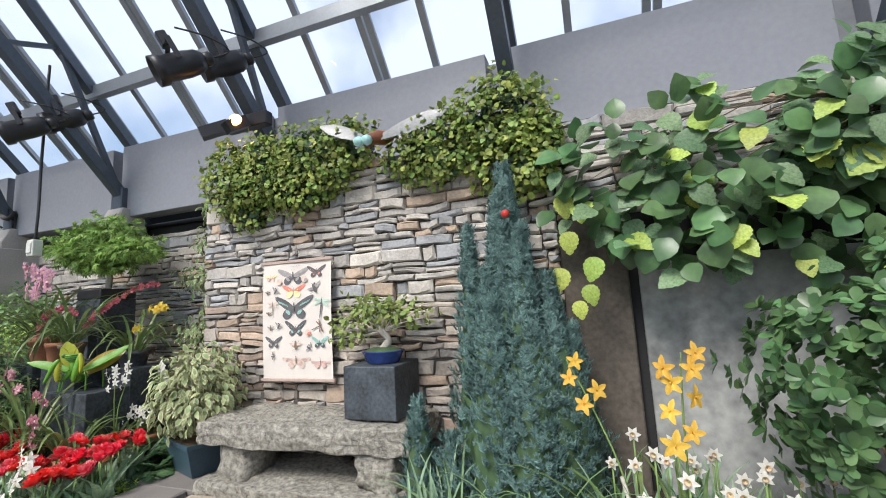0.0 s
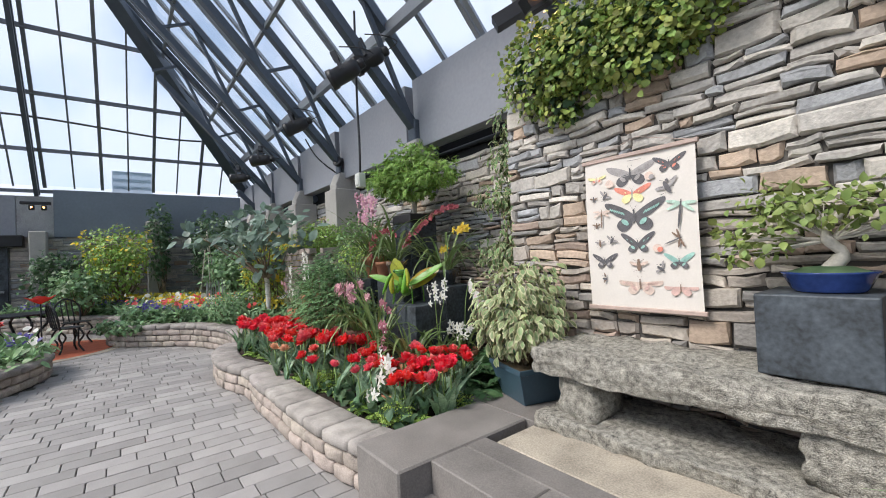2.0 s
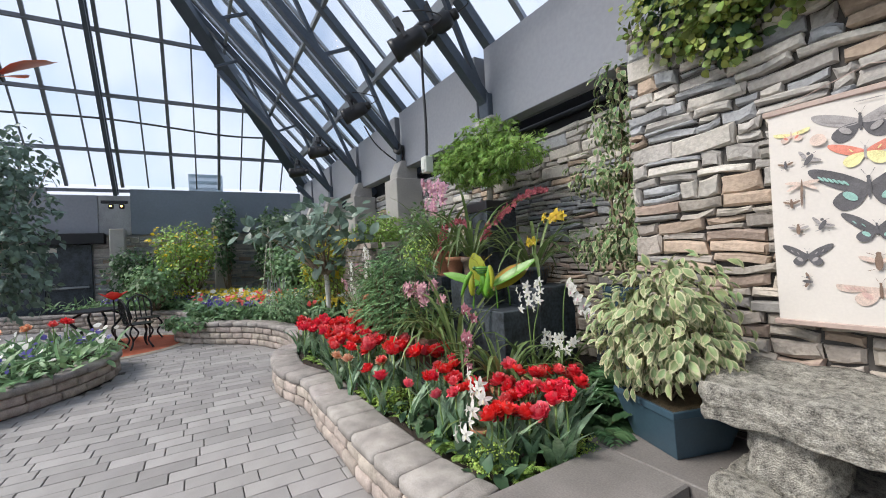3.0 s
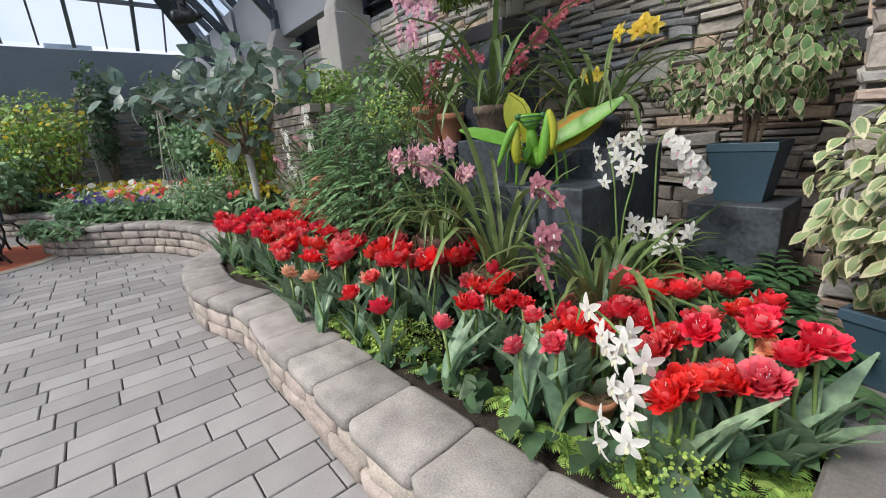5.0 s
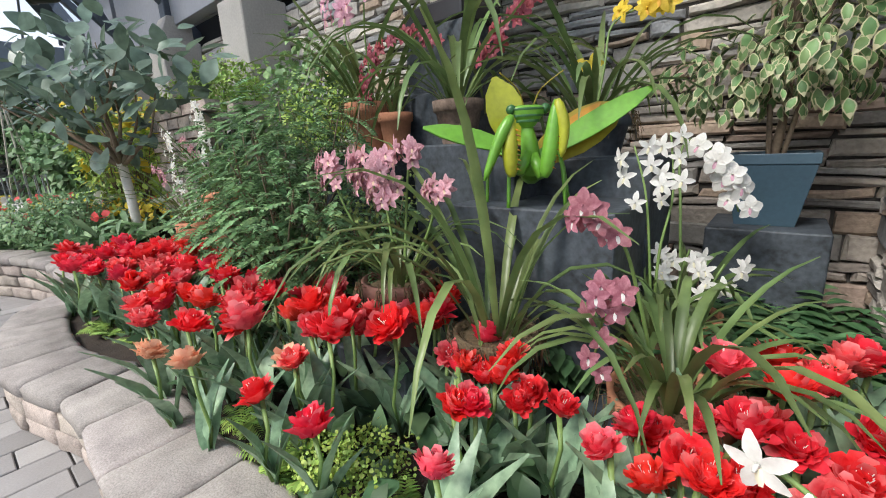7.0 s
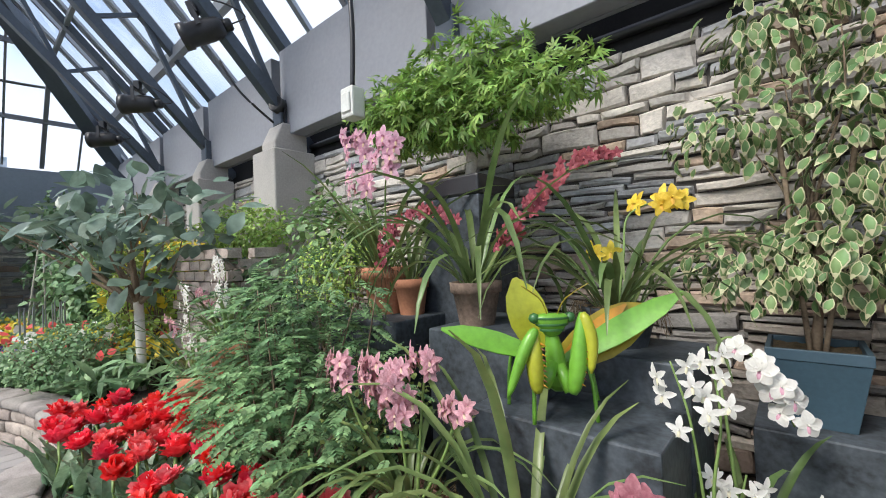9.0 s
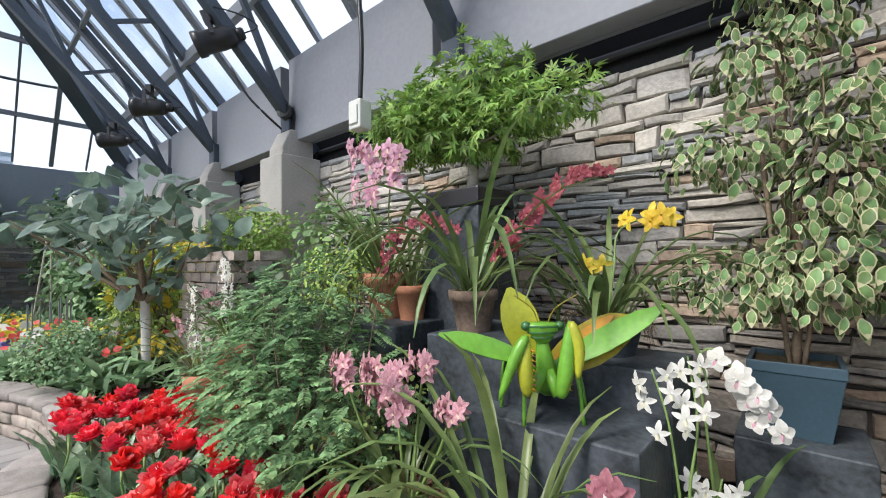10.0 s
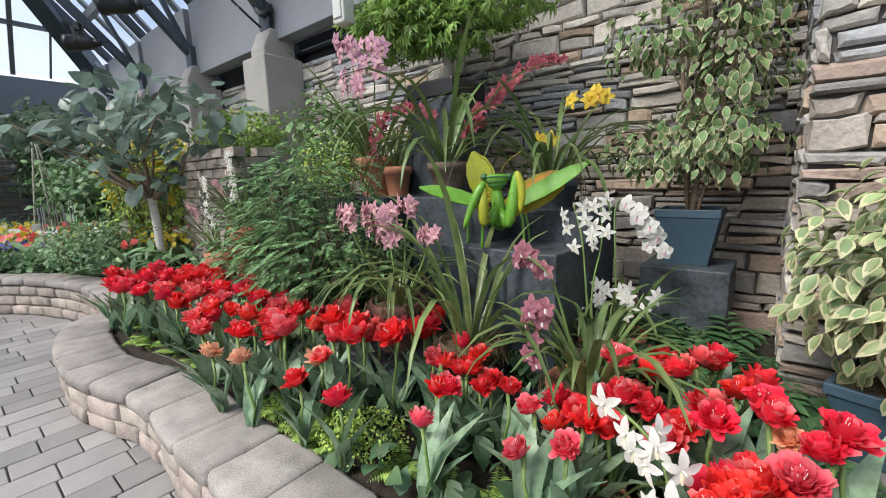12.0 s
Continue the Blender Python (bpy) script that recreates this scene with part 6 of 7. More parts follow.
def junction_box():
    ob = empty("hanging_socket_box", -5.5, 2.95, 2.33, "white weatherproof socket box hanging from a black cable", "socket box")
    M["plastic"] = material("white_plastic", (0.62, 0.63, 0.58), 0.5, spread=0.08, scale=5, bump=0.03)
    part("box", box_bm(-0.06, -0.05, 0.03, 0.06, 0.05, 0.22, 0.012, segments=2), M["plastic"], ob)
    part("cover", box_bm(-0.042, -0.062, 0.06, 0.042, -0.05, 0.18, 0.005), M["plastic"], ob)
    put("cable", mesh_from("cable", *tube(smooth_line([(0, 0, 0.22), (0.02, 0, 0.6), (-0.03, 0.02, 1.2), (0.0, 0.02, 2.4)], 6), 0.016, 6), M["black"], True), ob)


junction_box()


def pillar_lamp():
    """A small round lamp on a forked foot on top of a column head."""
    ob = empty("pillar_lamp", -7.86, 3.76, 3.05, "small round black lamp on a forked bracket on a column", "lamp")
    part("foot", box_bm(-0.07, -0.05, 0.0, 0.07, 0.05, 0.02, 0.004), M["black"], ob)
    for x in (-0.10, 0.10):
        part("fork_arm", bar_bm((x * 0.4, 0, 0.02), (x, 0, 0.20), 0.015, 0.03), M["black"], ob)
    v, f = lathe([(0.001, -0.09), (0.06, -0.08), (0.09, -0.02), (0.095, 0.07), (0.08, 0.07), (0.001, 0.04)], 18)
    put("housing", mesh_from("housing", v, f, M["black"], True), ob, pose(0, -0.02, 0.22, 75, 0, 20))


pillar_lamp()


def cable(name, pts, rad, label):
    tagged(put(name, mesh_from(name, *tube(smooth_line(pts, 8), rad, 5), M["black"], True)), label, "cable", "roof cables")


cable("roof_cable", [(-8.1, 3.2, 3.7), (-7.95, 3.3, 3.4), (-7.85, 3.45, 3.2), (-7.86, 3.66, 3.07)], 0.014, "black cable drooping from a spotlight to the pillar")
cable("roof_cable", [(-15.3, 3.0, 5.4), (-15.2, 1.5, 5.3), (-15.3, -1.3, 5.5), (-15.2, -4.0, 5.4), (-15.2, -8, 5.5)], 0.03, "dark cable slung across the far glass")
cable("sprinkler_pipe", [(-8.0, 4.12, 2.86), (-5, 4.12, 2.86), (-3, 4.12, 2.86)], 0.035, "dark pipe along the top of the stone wall")


# ---- sculptures ----
def glossy(name, c):
    return material(name, c, 0.35, spread=0.2, scale=8, fine=50, bump=0.08)


M["m_green"], M["m_yellow"], M["m_olive"], M["m_orange"] = glossy("mantis_green", (0.125, 0.31, 0.03)), glossy("mantis_yellow", (0.36, 0.38, 0.03)), glossy("mantis_olive", (0.30, 0.24, 0.02)), glossy("mantis_orange", (0.46, 0.22, 0.02))
M["m_dark"] = glossy("mantis_dark_green", (0.035, 0.12, 0.035))
M["gauze"] = glossy("gauze_wing", (0.22, 0.23, 0.23))
M["beetle_red"] = glossy("beetle_red", (0.5, 0.04, 0.03))
M["rust"] = glossy("rust_brown", (0.22, 0.08, 0.04))
M["eye_teal"] = glossy("pale_teal_eye", (0.35, 0.60, 0.58))


def mantis():
    """Built in a frame whose x runs to the mantis's left, y towards the walk and z up."""
    R, F = Vector((0.757, 0.652, 0)), Vector((0.652, -0.757, 0))
    root = Vector((-4.085, 2.625, 0.0))

    def w(x, y, z):
        return root + (R * x + F * y + Vector((0, 0, z - 1.262))) * 0.8 + Vector((0, 0, 1.262))

    g = []

    def wing(a, b, up, wide, mat, curl=0.1, base=0.3):
        d = w(*b) - w(*a)
        shape = blade([wide * base, wide * 0.8, wide, wide * 0.98, wide * 0.75, wide * 0.12], 0.2, curl)
        top = moved(shape, axes(w(*a), d, R * up[0] + F * up[1] + Vector((0, 0, up[2])), d.length))
        n = (top[0][4] - top[0][0]).cross(top[0][2] - top[0][0]).normalized() * 0.006
        g.append((*top, M[mat]))
        g.append(([p + n for p in top[0]], top[1], M[mat]))

    wing((-0.05, -0.02, 1.12), (-0.445, -0.04, 1.25), (0.1, 0.9, 0.6), 0.115, "m_green", 0.06, 0.5)
    wing((0.07, -0.02, 1.09), (0.57, -0.02, 1.34), (-0.3, 0.9, 0.6), 0.095, "m_green", -0.06, 0.4)
    wing((-0.03, -0.07, 1.13), (-0.115, -0.09, 1.44), (0.1, 1, 0.1), 0.27, "m_yellow", 0.05, 0.5)
    wing((0.07, -0.08, 1.07), (0.47, -0.08, 1.30), (-0.35, 1, 0.3), 0.21, "m_olive", 0.03, 0.5)
    wing((0.09, -0.075, 1.10), (0.36, -0.076, 1.31), (-0.35, 1, 0.3), 0.10, "m_orange", 0.03, 0.5)
    g.append((*tube(smooth_line([w(0.0, 0.03, 1.22), w(0.015, 0.03, 1.10), w(0.03, 0.0, 1.02), w(0.04, -0.12, 1.0), w(0.04, -0.3, 1.02)], 5), [0.020, 0.022, 0.026, 0.03, 0.032, 0.034, 0.036, 0.038, 0.04, 0.04, 0.04, 0.04, 0.038, 0.036, 0.034, 0.032, 0.03, 0.026, 0.022, 0.016, 0.008], 10), M["m_green"]))
    prof = [(0.005, -0.060), (0.020, -0.048), (0.036, -0.015), (0.050, 0.012), (0.046, 0.028), (0.030, 0.036), (0.004, 0.038)]
    hv, hf = lathe(prof, 16)
    g.append(([w(x * 1.55, y * 0.75 + 0.05, z + 1.262) for x, y, z in hv], hf, M["m_green"]))
    for zz, rr in ((0.020, 0.0505), (-0.006, 0.0425), (-0.028, 0.0325)):
        bv, bf = lathe([(rr * 0.985, zz - 0.005), (rr * 1.03, zz), (rr * 0.985, zz + 0.005)], 16)
        g.append(([w(x * 1.55, y * 0.77 + 0.05, z + 1.262) for x, y, z in bv], bf, M["m_dark"]))
    for k in (-1, 1):
        ball = lathe([(0.002, -0.022), (0.018, -0.013), (0.023, 0), (0.018, 0.015), (0.002, 0.022)], 10)
        g.append(([w(x + k * 0.072, y + 0.055, z + 1.282) for x, y, z in ball[0]], ball[1], M["m_dark"]))
        g.append((*tube(smooth_line([w(k * 0.02, 0.06, 1.295), w(k * 0.05, 0.08, 1.36), w(k * 0.13, 0.12, 1.42)], 5), 0.0022, 4), M["m_olive"]))
    # the folded forelegs: coxa, femur and spined shank
    for coxa, femur, shank, tone, other in ((((0.0, 0.05, 1.10), (-0.05, 0.09, 1.02)), ((-0.085, 0.13, 1.01), (-0.093, 0.13, 1.12), (-0.083, 0.12, 1.25)), ((-0.083, 0.13, 1.255), (-0.135, 0.14, 1.17), (-0.205, 0.15, 1.0)), "m_yellow", "m_green"),
                                            (((0.02, 0.05, 1.09), (0.05, 0.10, 1.0)), ((0.05, 0.13, 1.0), (0.075, 0.13, 1.12), (0.10, 0.12, 1.31)), ((0.10, 0.13, 1.31), (0.125, 0.14, 1.20), (0.115, 0.15, 1.08)), "m_green", "m_yellow")):
        g.append((*tube([w(*p) for p in coxa], [0.022, 0.020], 8), M["m_green"]))
        g.append((*tube(smooth_line([w(*p) for p in femur], 4), [0.012, 0.020, 0.024, 0.026, 0.027, 0.025, 0.021, 0.016, 0.008], 9), M[tone]))
        g.append((*tube(smooth_line([w(*p) for p in shank], 4), [0.008, 0.016, 0.019, 0.021, 0.020, 0.018, 0.015, 0.011, 0.003], 9), M[other]))
        a, b = Vector(femur[0]), Vector(femur[2])
        for q in range(9):
            p = a.lerp(b, 0.15 + q * 0.08)
            g.append((*tube([w(p.x + 0.012, p.y + 0.014, p.z), w(p.x + 0.032, p.y + 0.030, p.z - 0.010)], [0.005, 0.0008], 4), M["rust" if q % 2 else "m_orange"]))
    for k, a in ((-1, (0.10, 0.05)), (1, (0.10, 0.05)), (-1, (0.15, -0.18)), (1, (0.17, -0.18))):
        g.append((*tube(smooth_line([w(0.03, -0.04, 1.03), w(a[0] * k + 0.03, a[1], 1.10), w(a[0] * 1.25 * k + 0.03, a[1] + 0.04, 0.873)], 5), 0.007, 6), M["m_green"]))
    put_ob = put("mantis_sculpture", multi_mesh("mantis_sculpture", g))
    tagged(put_ob, "lime-green praying mantis sculpture with spread wings on a slate block", "sculpture")


mantis()


def dragonfly():
    g = []
    o = Vector((-1.02, 2.78, 2.83))
    for k, tip in ((-1, (-0.38, -0.1, 0.14)), (1, (0.55, 0.0, 0.10))):
        for q in (0.0, 0.09):
            a = o + Vector((0.06 * k + 0.03, 0.08 + q, 0.05))
            d = Vector(tip) + Vector((0, q * 1.5, 0.02 - q * 0.4))
            g.append((*moved(blade([0.05, 0.10, 0.13, 0.12, 0.02], 0.1, 0.05), axes(a, d, (0, -1, 0.3), d.length)), M["gauze"]))
    g.append((*tube(smooth_line([o + Vector((0, 0, 0)), o + Vector((0.05, 0.1, 0.06)), o + Vector((0.14, 0.3, 0.1)), o + Vector((0.3, 0.7, 0.16))], 5), [0.05] * 5 + [0.06] * 4 + [0.03] * 7, 8), M["rust"]))
    for k in (-1, 1):
        ball = lathe([(0.002, -0.045), (0.035, -0.025), (0.045, 0), (0.035, 0.025), (0.002, 0.045)], 10)
        g.append(([o + Vector((x + 0.035 * k - 0.01, y - 0.03, z)) for x, y, z in ball[0]], ball[1], M["eye_teal"]))
    tagged(put("dragonfly_sculpture", multi_mesh("dragonfly_sculpture", g)), "brown dragonfly sculpture with gauze wings on top of the wall", "sculpture")


dragonfly()
M["wing_orange"] = glossy("orange_wing", (0.62, 0.16, 0.05))


def butterfly_sculpture(x, y, z, s, name_label, ang, mat):
    g = []
    for k in (-1, 1):
        d = Vector((math.cos(radians(ang)) * k, math.sin(radians(ang)) * k, 0.35))
        g.append((*moved(blade([0.08, 0.2, 0.32, 0.34, 0.18], 0.1, 0.1), axes((x, y, z), d, (0.2, -0.4, 1), s)), M[mat]))
        g.append((*moved(blade([0.08, 0.3, 0.38, 0.3, 0.1], 0.1, 0.1), axes((x, y, z - 0.02), d + Vector((0.5, 0, -0.5)), (0.2, -0.4, 1), s * 0.7)), M[mat]))
    g.append((*tube([(x - 0.2 * s, y, z - 0.05 * s), (x, y, z), (x + 0.4 * s, y, z - 0.05 * s)], [0.01, 0.04 * s, 0.008], 6), M["black"]))
    tagged(put("butterfly_sculpture", multi_mesh("butterfly_sculpture", g)), name_label, "sculpture")
    cable("hanging_wire", [(x, y, z), (x, y, z + 2), (x, y, z + 4)], 0.002, "thin wire holding a butterfly sculpture")


butterfly_sculpture(-8.25, -1.35, 3.85, 0.62, "orange butterfly sculpture hanging under the roof", 62, "wing_orange")
tagged(put("ladybird_sculpture", mesh_from("ladybird_sculpture", *lathe([(0.03, 0), (0.035, 0.012), (0.02, 0.03), (0.002, 0.034)], 12), M["beetle_red"], True), None, pose(0.06, 2.52, 2.08, 80, 0, 0) @ Matrix.Scale(0.75, 4)), "small red beetle sculpture on the cypress", "sculpture")


# ---- the far beds ----
M["trunk_wrap"] = material("pale_wrapped_trunk", (0.62, 0.60, 0.54), 0.9, spread=0.12, scale=8, fine=60, bump=0.3)


def grey_tree():
    r = random.Random(81)
    ob = empty("grey_leaved_tree", -8.2, 2.45, 0.34, "small tree with a flat crown of grey-green leaves", "tree")
    put("trunk", mesh_from("trunk", *tube(smooth_line([(0, 0, 0), (0.0, 0, 0.5), (-0.05, 0, 0.85)], 5), 0.042, 8), M["trunk_wrap"], True), ob, label="pale wrapped trunk")
    lobes = [(0.0, 0, 1.88, 0.75, 0.6, 0.13), (-0.75, -0.1, 1.72, 0.65, 0.5, 0.14), (0.65, 0.1, 1.62, 0.6, 0.5, 0.15), (-1.3, -0.1, 1.5, 0.45, 0.4, 0.17), (0.2, -0.35, 1.55, 0.6, 0.35, 0.12), (1.1, 0.1, 1.36, 0.35, 0.35, 0.18), (-0.05, 0, 1.08, 0.45, 0.4, 0.18), (-0.8, -0.4, 1.42, 0.4, 0.3, 0.15), (-0.9, -0.9, 1.62, 0.45, 0.4, 0.18), (-0.3, -0.2, 1.3, 0.5, 0.4, 0.15)]
    pts = crown(lobes, 400, r, 0.3, 0.5)
    branches(ob, (-0.05, 0, 0.8), [(l[0] * 0.8, l[1], l[2]) for l in lobes] + [p for p, d in pts[::60]], r, 0.024, "bark")
    foliage("leaves", ob, blade([0.03, 0.17, 0.27, 0.31, 0.28, 0.17, 0.03], 0.10, 0.12), pts, r, 0.14, 0.24, "leaf_grey", 0.0, 0.55, (0.2, -0.4, 1.6))


grey_tree()


def cassia(x, y, h, w, seed, label, leaf="leaf_bonsai", flowers=True, n=1500, s=0.10):
    r = random.Random(seed)
    ob = empty("flowering_bush", x, y, 0.34, label, "shrub", "far shrubs")
    lobes = [(0, 0, h * 0.72, w, w * 0.7, h * 0.24), (w * 0.5, -0.1, h * 0.5, w * 0.6, w * 0.6, h * 0.3), (-w * 0.5, 0, h * 0.5, w * 0.6, w * 0.6, h * 0.28)]
    pts = crown(lobes, n, r, 0.45, 0.5, seed)
    branches(ob, (0, 0, 0), [p for p, d in pts[::60]], r, 0.018)
    foliage("leaves", ob, OVATE, pts, r, s * 0.5, s, leaf, 0.3)
    if flowers:
        foliage("blossoms", ob, ROUND, [(p + d * 0.05, d) for p, d in r.sample(pts, 260) if d.z > -0.4], r, 0.06, 0.11, "yellow", 0.0)


cassia(-14.2, 0.4, 2.3, 1.1, 82, "yellow-flowering bush in front of the far wall", "leaf_fern", True, 2200, 0.11)
cassia(-10.8, 3.2, 1.9, 0.9, 83, "yellow-flowering bush under the grey-leaved tree")
cassia(-9.3, 2.85, 1.6, 0.9, 84, "lime-green bush with yellow flowers", "leaf_lime", True, 2000, 0.08)
cassia(-15.3, 2.8, 2.9, 1.0, 85, "dark climbing shrub on the far wall", "leaf_dark", False, 1600, 0.16)
cassia(-12.8, 2.9, 1.6, 1.2, 86, "bushy green perennials along the far wall", "leaf_ivy", False, 1700, 0.16)
cassia(-15.6, -0.9, 1.7, 0.8, 87, "dark bush beside the far column", "leaf_dark", False, 1000, 0.15)
cassia(-13.6, -0.3, 1.2, 0.8, 88, "leafy green perennials in the far bed", "leaf_ivy", False, 1000, 0.14)
cassia(-15.8, 1.4, 3.3, 0.45, 89, "dark climber on the far column", "leaf_dark", False, 700, 0.15)
cassia(-9.9, 2.4, 0.55, 0.8, 90, "leafy perennials in the far bed", "leaf_ivy", False, 2200, 0.065)
cassia(-8.9, 2.0, 0.6, 0.6, 91, "low leafy plants behind the block wall", "leaf_ivy", False, 1900, 0.05)

fb = random.Random(92)


def strew(name, test, box, n, zlo, zhi, shape, mat, smin, smax, label, category, clump=0.0, droop=0.1):
    """Small plants strewn over part of a bed as one sheet of stuff."""
    pts = []
    while len(pts) < n:
        p = (fb.uniform(box[0], box[1]), fb.uniform(box[2], box[3]))
        if test(p) and (not clump or noise.noise(Vector((p[0] * 1.7, p[1] * 1.7, clump))) > -0.02):
            pts.append((Vector((p[0], p[1], fb.uniform(zlo, zhi))), Vector((fb.uniform(-1, 1), fb.uniform(-1, 1), 0.9)).normalized()))
    ob = put(name, swarm_mesh(name, shape, leaf_mats(pts, fb, smin, smax, droop, 0.5, (0.3, -0.4, 1)), M[mat]))
    tagged(ob, label, category, kind="stuff")


def edge_dist(p):
    return min((Vector((p[0], p[1], 0)) - q).length for q in far_line[::4])


def in_far(p):
    return inside(p, FAR_BED)


strew("ivy_edge", lambda p: in_far(p) and edge_dist(p) < 0.75 and p[0] < -8.0, (-15, -8.0, -3, 3.5), 2600, 0.34, 0.56, OVATE, "leaf_ivy", 0.07, 0.13, "ivy spilling along the edge of the far bed", "ivy")
strew("ivy_trail", lambda p: edge_dist(p) < 0.16 and -10.9 < p[0] < -9.9, (-11, -9.7, -0.2, 1.2), 300, 0.28, 0.48, OVATE, "leaf_ivy", 0.07, 0.12, "ivy hanging over the block wall", "ivy", 0, 0.8)
strew("bed_greenery", in_far, (-15.5, -7.6, -3, 3.8), 3600, 0.36, 0.62, NARROW, "leaf_ivy", 0.14, 0.28, "green leaves of the far bedding plants", "bedding plants")
strew("yellow_pansies", lambda p: in_far(p) and 0.75 < edge_dist(p) < 1.7, (-15, -8, -3, 3.0), 1500, 0.60, 0.78, ROUND, "yellow", 0.04, 0.068, "yellow pansies in the far bed", "pansies", 0)
strew("violet_pansies", lambda p: in_far(p) and 0.5 < edge_dist(p) < 0.85, (-15, -9, -3, 2.5), 500, 0.56, 0.68, ROUND, "violet", 0.04, 0.065, "violet pansies in the far bed", "pansies", 0)
strew("red_bedding", lambda p: in_far(p) and 0.3 < edge_dist(p) < 1.6, (-12, -8.3, -1, 3.0), 90, 0.64, 0.82, ROUND, "red", 0.06, 0.10, "red and salmon tulips in the far bed", "bedding flowers", 5.0)
strew("white_bedding", lambda p: in_far(p) and 0.4 < edge_dist(p) < 1.6, (-13, -8.3, -1, 3.0), 60, 0.66, 0.82, ROUND, "white", 0.08, 0.12, "white flowers in the far bed", "bedding flowers", 7.0)
in_left = lambda p: inside(p, LEFT_BED)
strew("round_bed_greenery", in_left, (-9.6, -6, -3.1, -0.3), 800, 0.26, 0.42, NARROW, "leaf_ivy", 0.16, 0.30, "grey-green leaves in the round bed", "bedding plants")
strew("round_bed_leaves", in_left, (-9.6, -6, -3.1, -0.3), 1500, 0.26, 0.42, OVATE, "leaf_ivy", 0.06, 0.11, "small green leaves in the round bed", "bedding plants")
strew("round_bed_violet", in_left, (-9.6, -6, -3.1, -0.3), 150, 0.42, 0.52, ROUND, "violet", 0.06, 0.09, "violet pansies in the round bed", "pansies", 2.0)
strew("round_bed_white", in_left, (-9.6, -6, -3.1, -0.3), 110, 0.44, 0.62, ROUND, "white", 0.06, 0.09, "white flowers in the round bed", "pansies", 4.0)
for x, y, kind in ((-8.4, -1.25, "salmon"), (-8.6, -1.05, "rose"), (-8.75, -0.95, "red"), (-8.9, -1.0, "red"), (-8.2, -1.5, "salmon"), (-8.0, -1.45, "rose")):
    tulip(x, y, 0.74, kind, 0.08, fb, 0.25)

# plant-support fence and canes in the far bed
ob = empty("wire_fence", -10.6, 2.0, 0.34, "low grey wire fence among the far plants", "fence")
for i in range(14):
    put("wire", mesh_from("wire", *tube([(i * 0.14 - 0.9, 0.25 * math.sin(i * 0.4), 0), (i * 0.14 - 0.9, 0.25 * math.sin(i * 0.4), 0.75)], 0.008, 5), M["alu"]), ob)
ob = empty("cane_tripod", -12.6, 2.2, 0.34, "tripod of thin pale canes for climbers", "plant support")
for a in range(3):
    put("cane", mesh_from("cane", *tube([(0.25 * math.cos(a * 2.1), 0.25 * math.sin(a * 2.1), 0), (0, 0, 2.0)], 0.014, 5), M["bark_pale"]), ob)


def big_tree():
    r = random.Random(95)
    ob = empty("weeping_fig_tree", -11.6, -2.7, 0.0, "tall weeping fig tree with several pale stems", "tree")
    for k in range(4):
        a = k * 1.6
        put("trunk", mesh_from("trunk", *tube(smooth_line([(0.16 * math.cos(a), 0.16 * math.sin(a), 0), (0.3 * math.cos(a), 0.25 * math.sin(a), 1.0), (0.5 * math.cos(a), 0.4 * math.sin(a), 2.6)], 5), [0.05] * 6 + [0.03] * 5, 7), M["bark_pale"], True), ob)
    lobes = [(0, 0, 2.6, 1.15, 1.1, 0.9), (0.5, 0.5, 1.8, 0.7, 0.7, 0.8), (-0.3, -0.4, 3.5, 0.9, 0.9, 0.8), (0.2, 0.4, 3.4, 0.7, 0.7, 0.7), (0.6, 0.0, 1.1, 0.5, 0.6, 0.5), (0, 0.4, 1.3, 0.6, 0.6, 0.6)]
    pts = crown(lobes, 3200, r, 0.45, 0.5)
    branches(ob, (0, 0, 1.6), [p for p, d in pts[::90]], r, 0.03, "bark_pale")
    # lighter grey-green than the dark leaf, with far haze in the colour
    foliage("leaves", ob, OVATE, pts, r, 0.09, 0.16, "leaf_grey", 0.7)


big_tree()
# round seating place with a table and chairs
v = [(0, 0, 0.004)] + [(1.15 * math.cos(a * 0.1963), 0.95 * math.sin(a * 0.1963), 0.004) for a in range(32)]
part_ring = [(i + 1, (i + 1) % 32 + 1, 0) for i in range(32)]
tagged(put("paved_circle", mesh_from("paved_circle", v, part_ring, M["redmat"]), None, pose(-11.0, -0.62, 0)), "orange-red paved circle under the garden table", "paving", kind="structure")
rv, rf = lathe([(1.0, 0.0), (1.0, 0.008), (1.17, 0.008), (1.17, 0.0)], 40)
tagged(put("paved_circle_rim", mesh_from("paved_circle_rim", [(x * 1.15, y * 0.97, z) for x, y, z in rv], rf, M["pale_concrete"]), None, pose(-11.0, -0.62, -0.002)), "pale rim of the paved circle", "paving", kind="structure")


def garden_table():
    ob = empty("garden_table", -11.05, -1.0, 0.005, "black cast-iron garden table with curved legs", "table")
    put("tabletop", mesh_from("tabletop", *lathe([(0.02, 0.70), (0.44, 0.70), (0.46, 0.715), (0.44, 0.73), (0.02, 0.73)], 24, True), M["black"]), ob)
    for k in range(4):
        a = k * 1.571 + 0.5
        c, s = math.cos(a), math.sin(a)
        put("leg", mesh_from("leg", *tube(smooth_line([(0.2 * c, 0.2 * s, 0.70), (0.38 * c, 0.38 * s, 0.55), (0.22 * c, 0.22 * s, 0.3), (0.40 * c, 0.40 * s, 0.0)], 5), 0.022, 6), M["black"], True), ob)


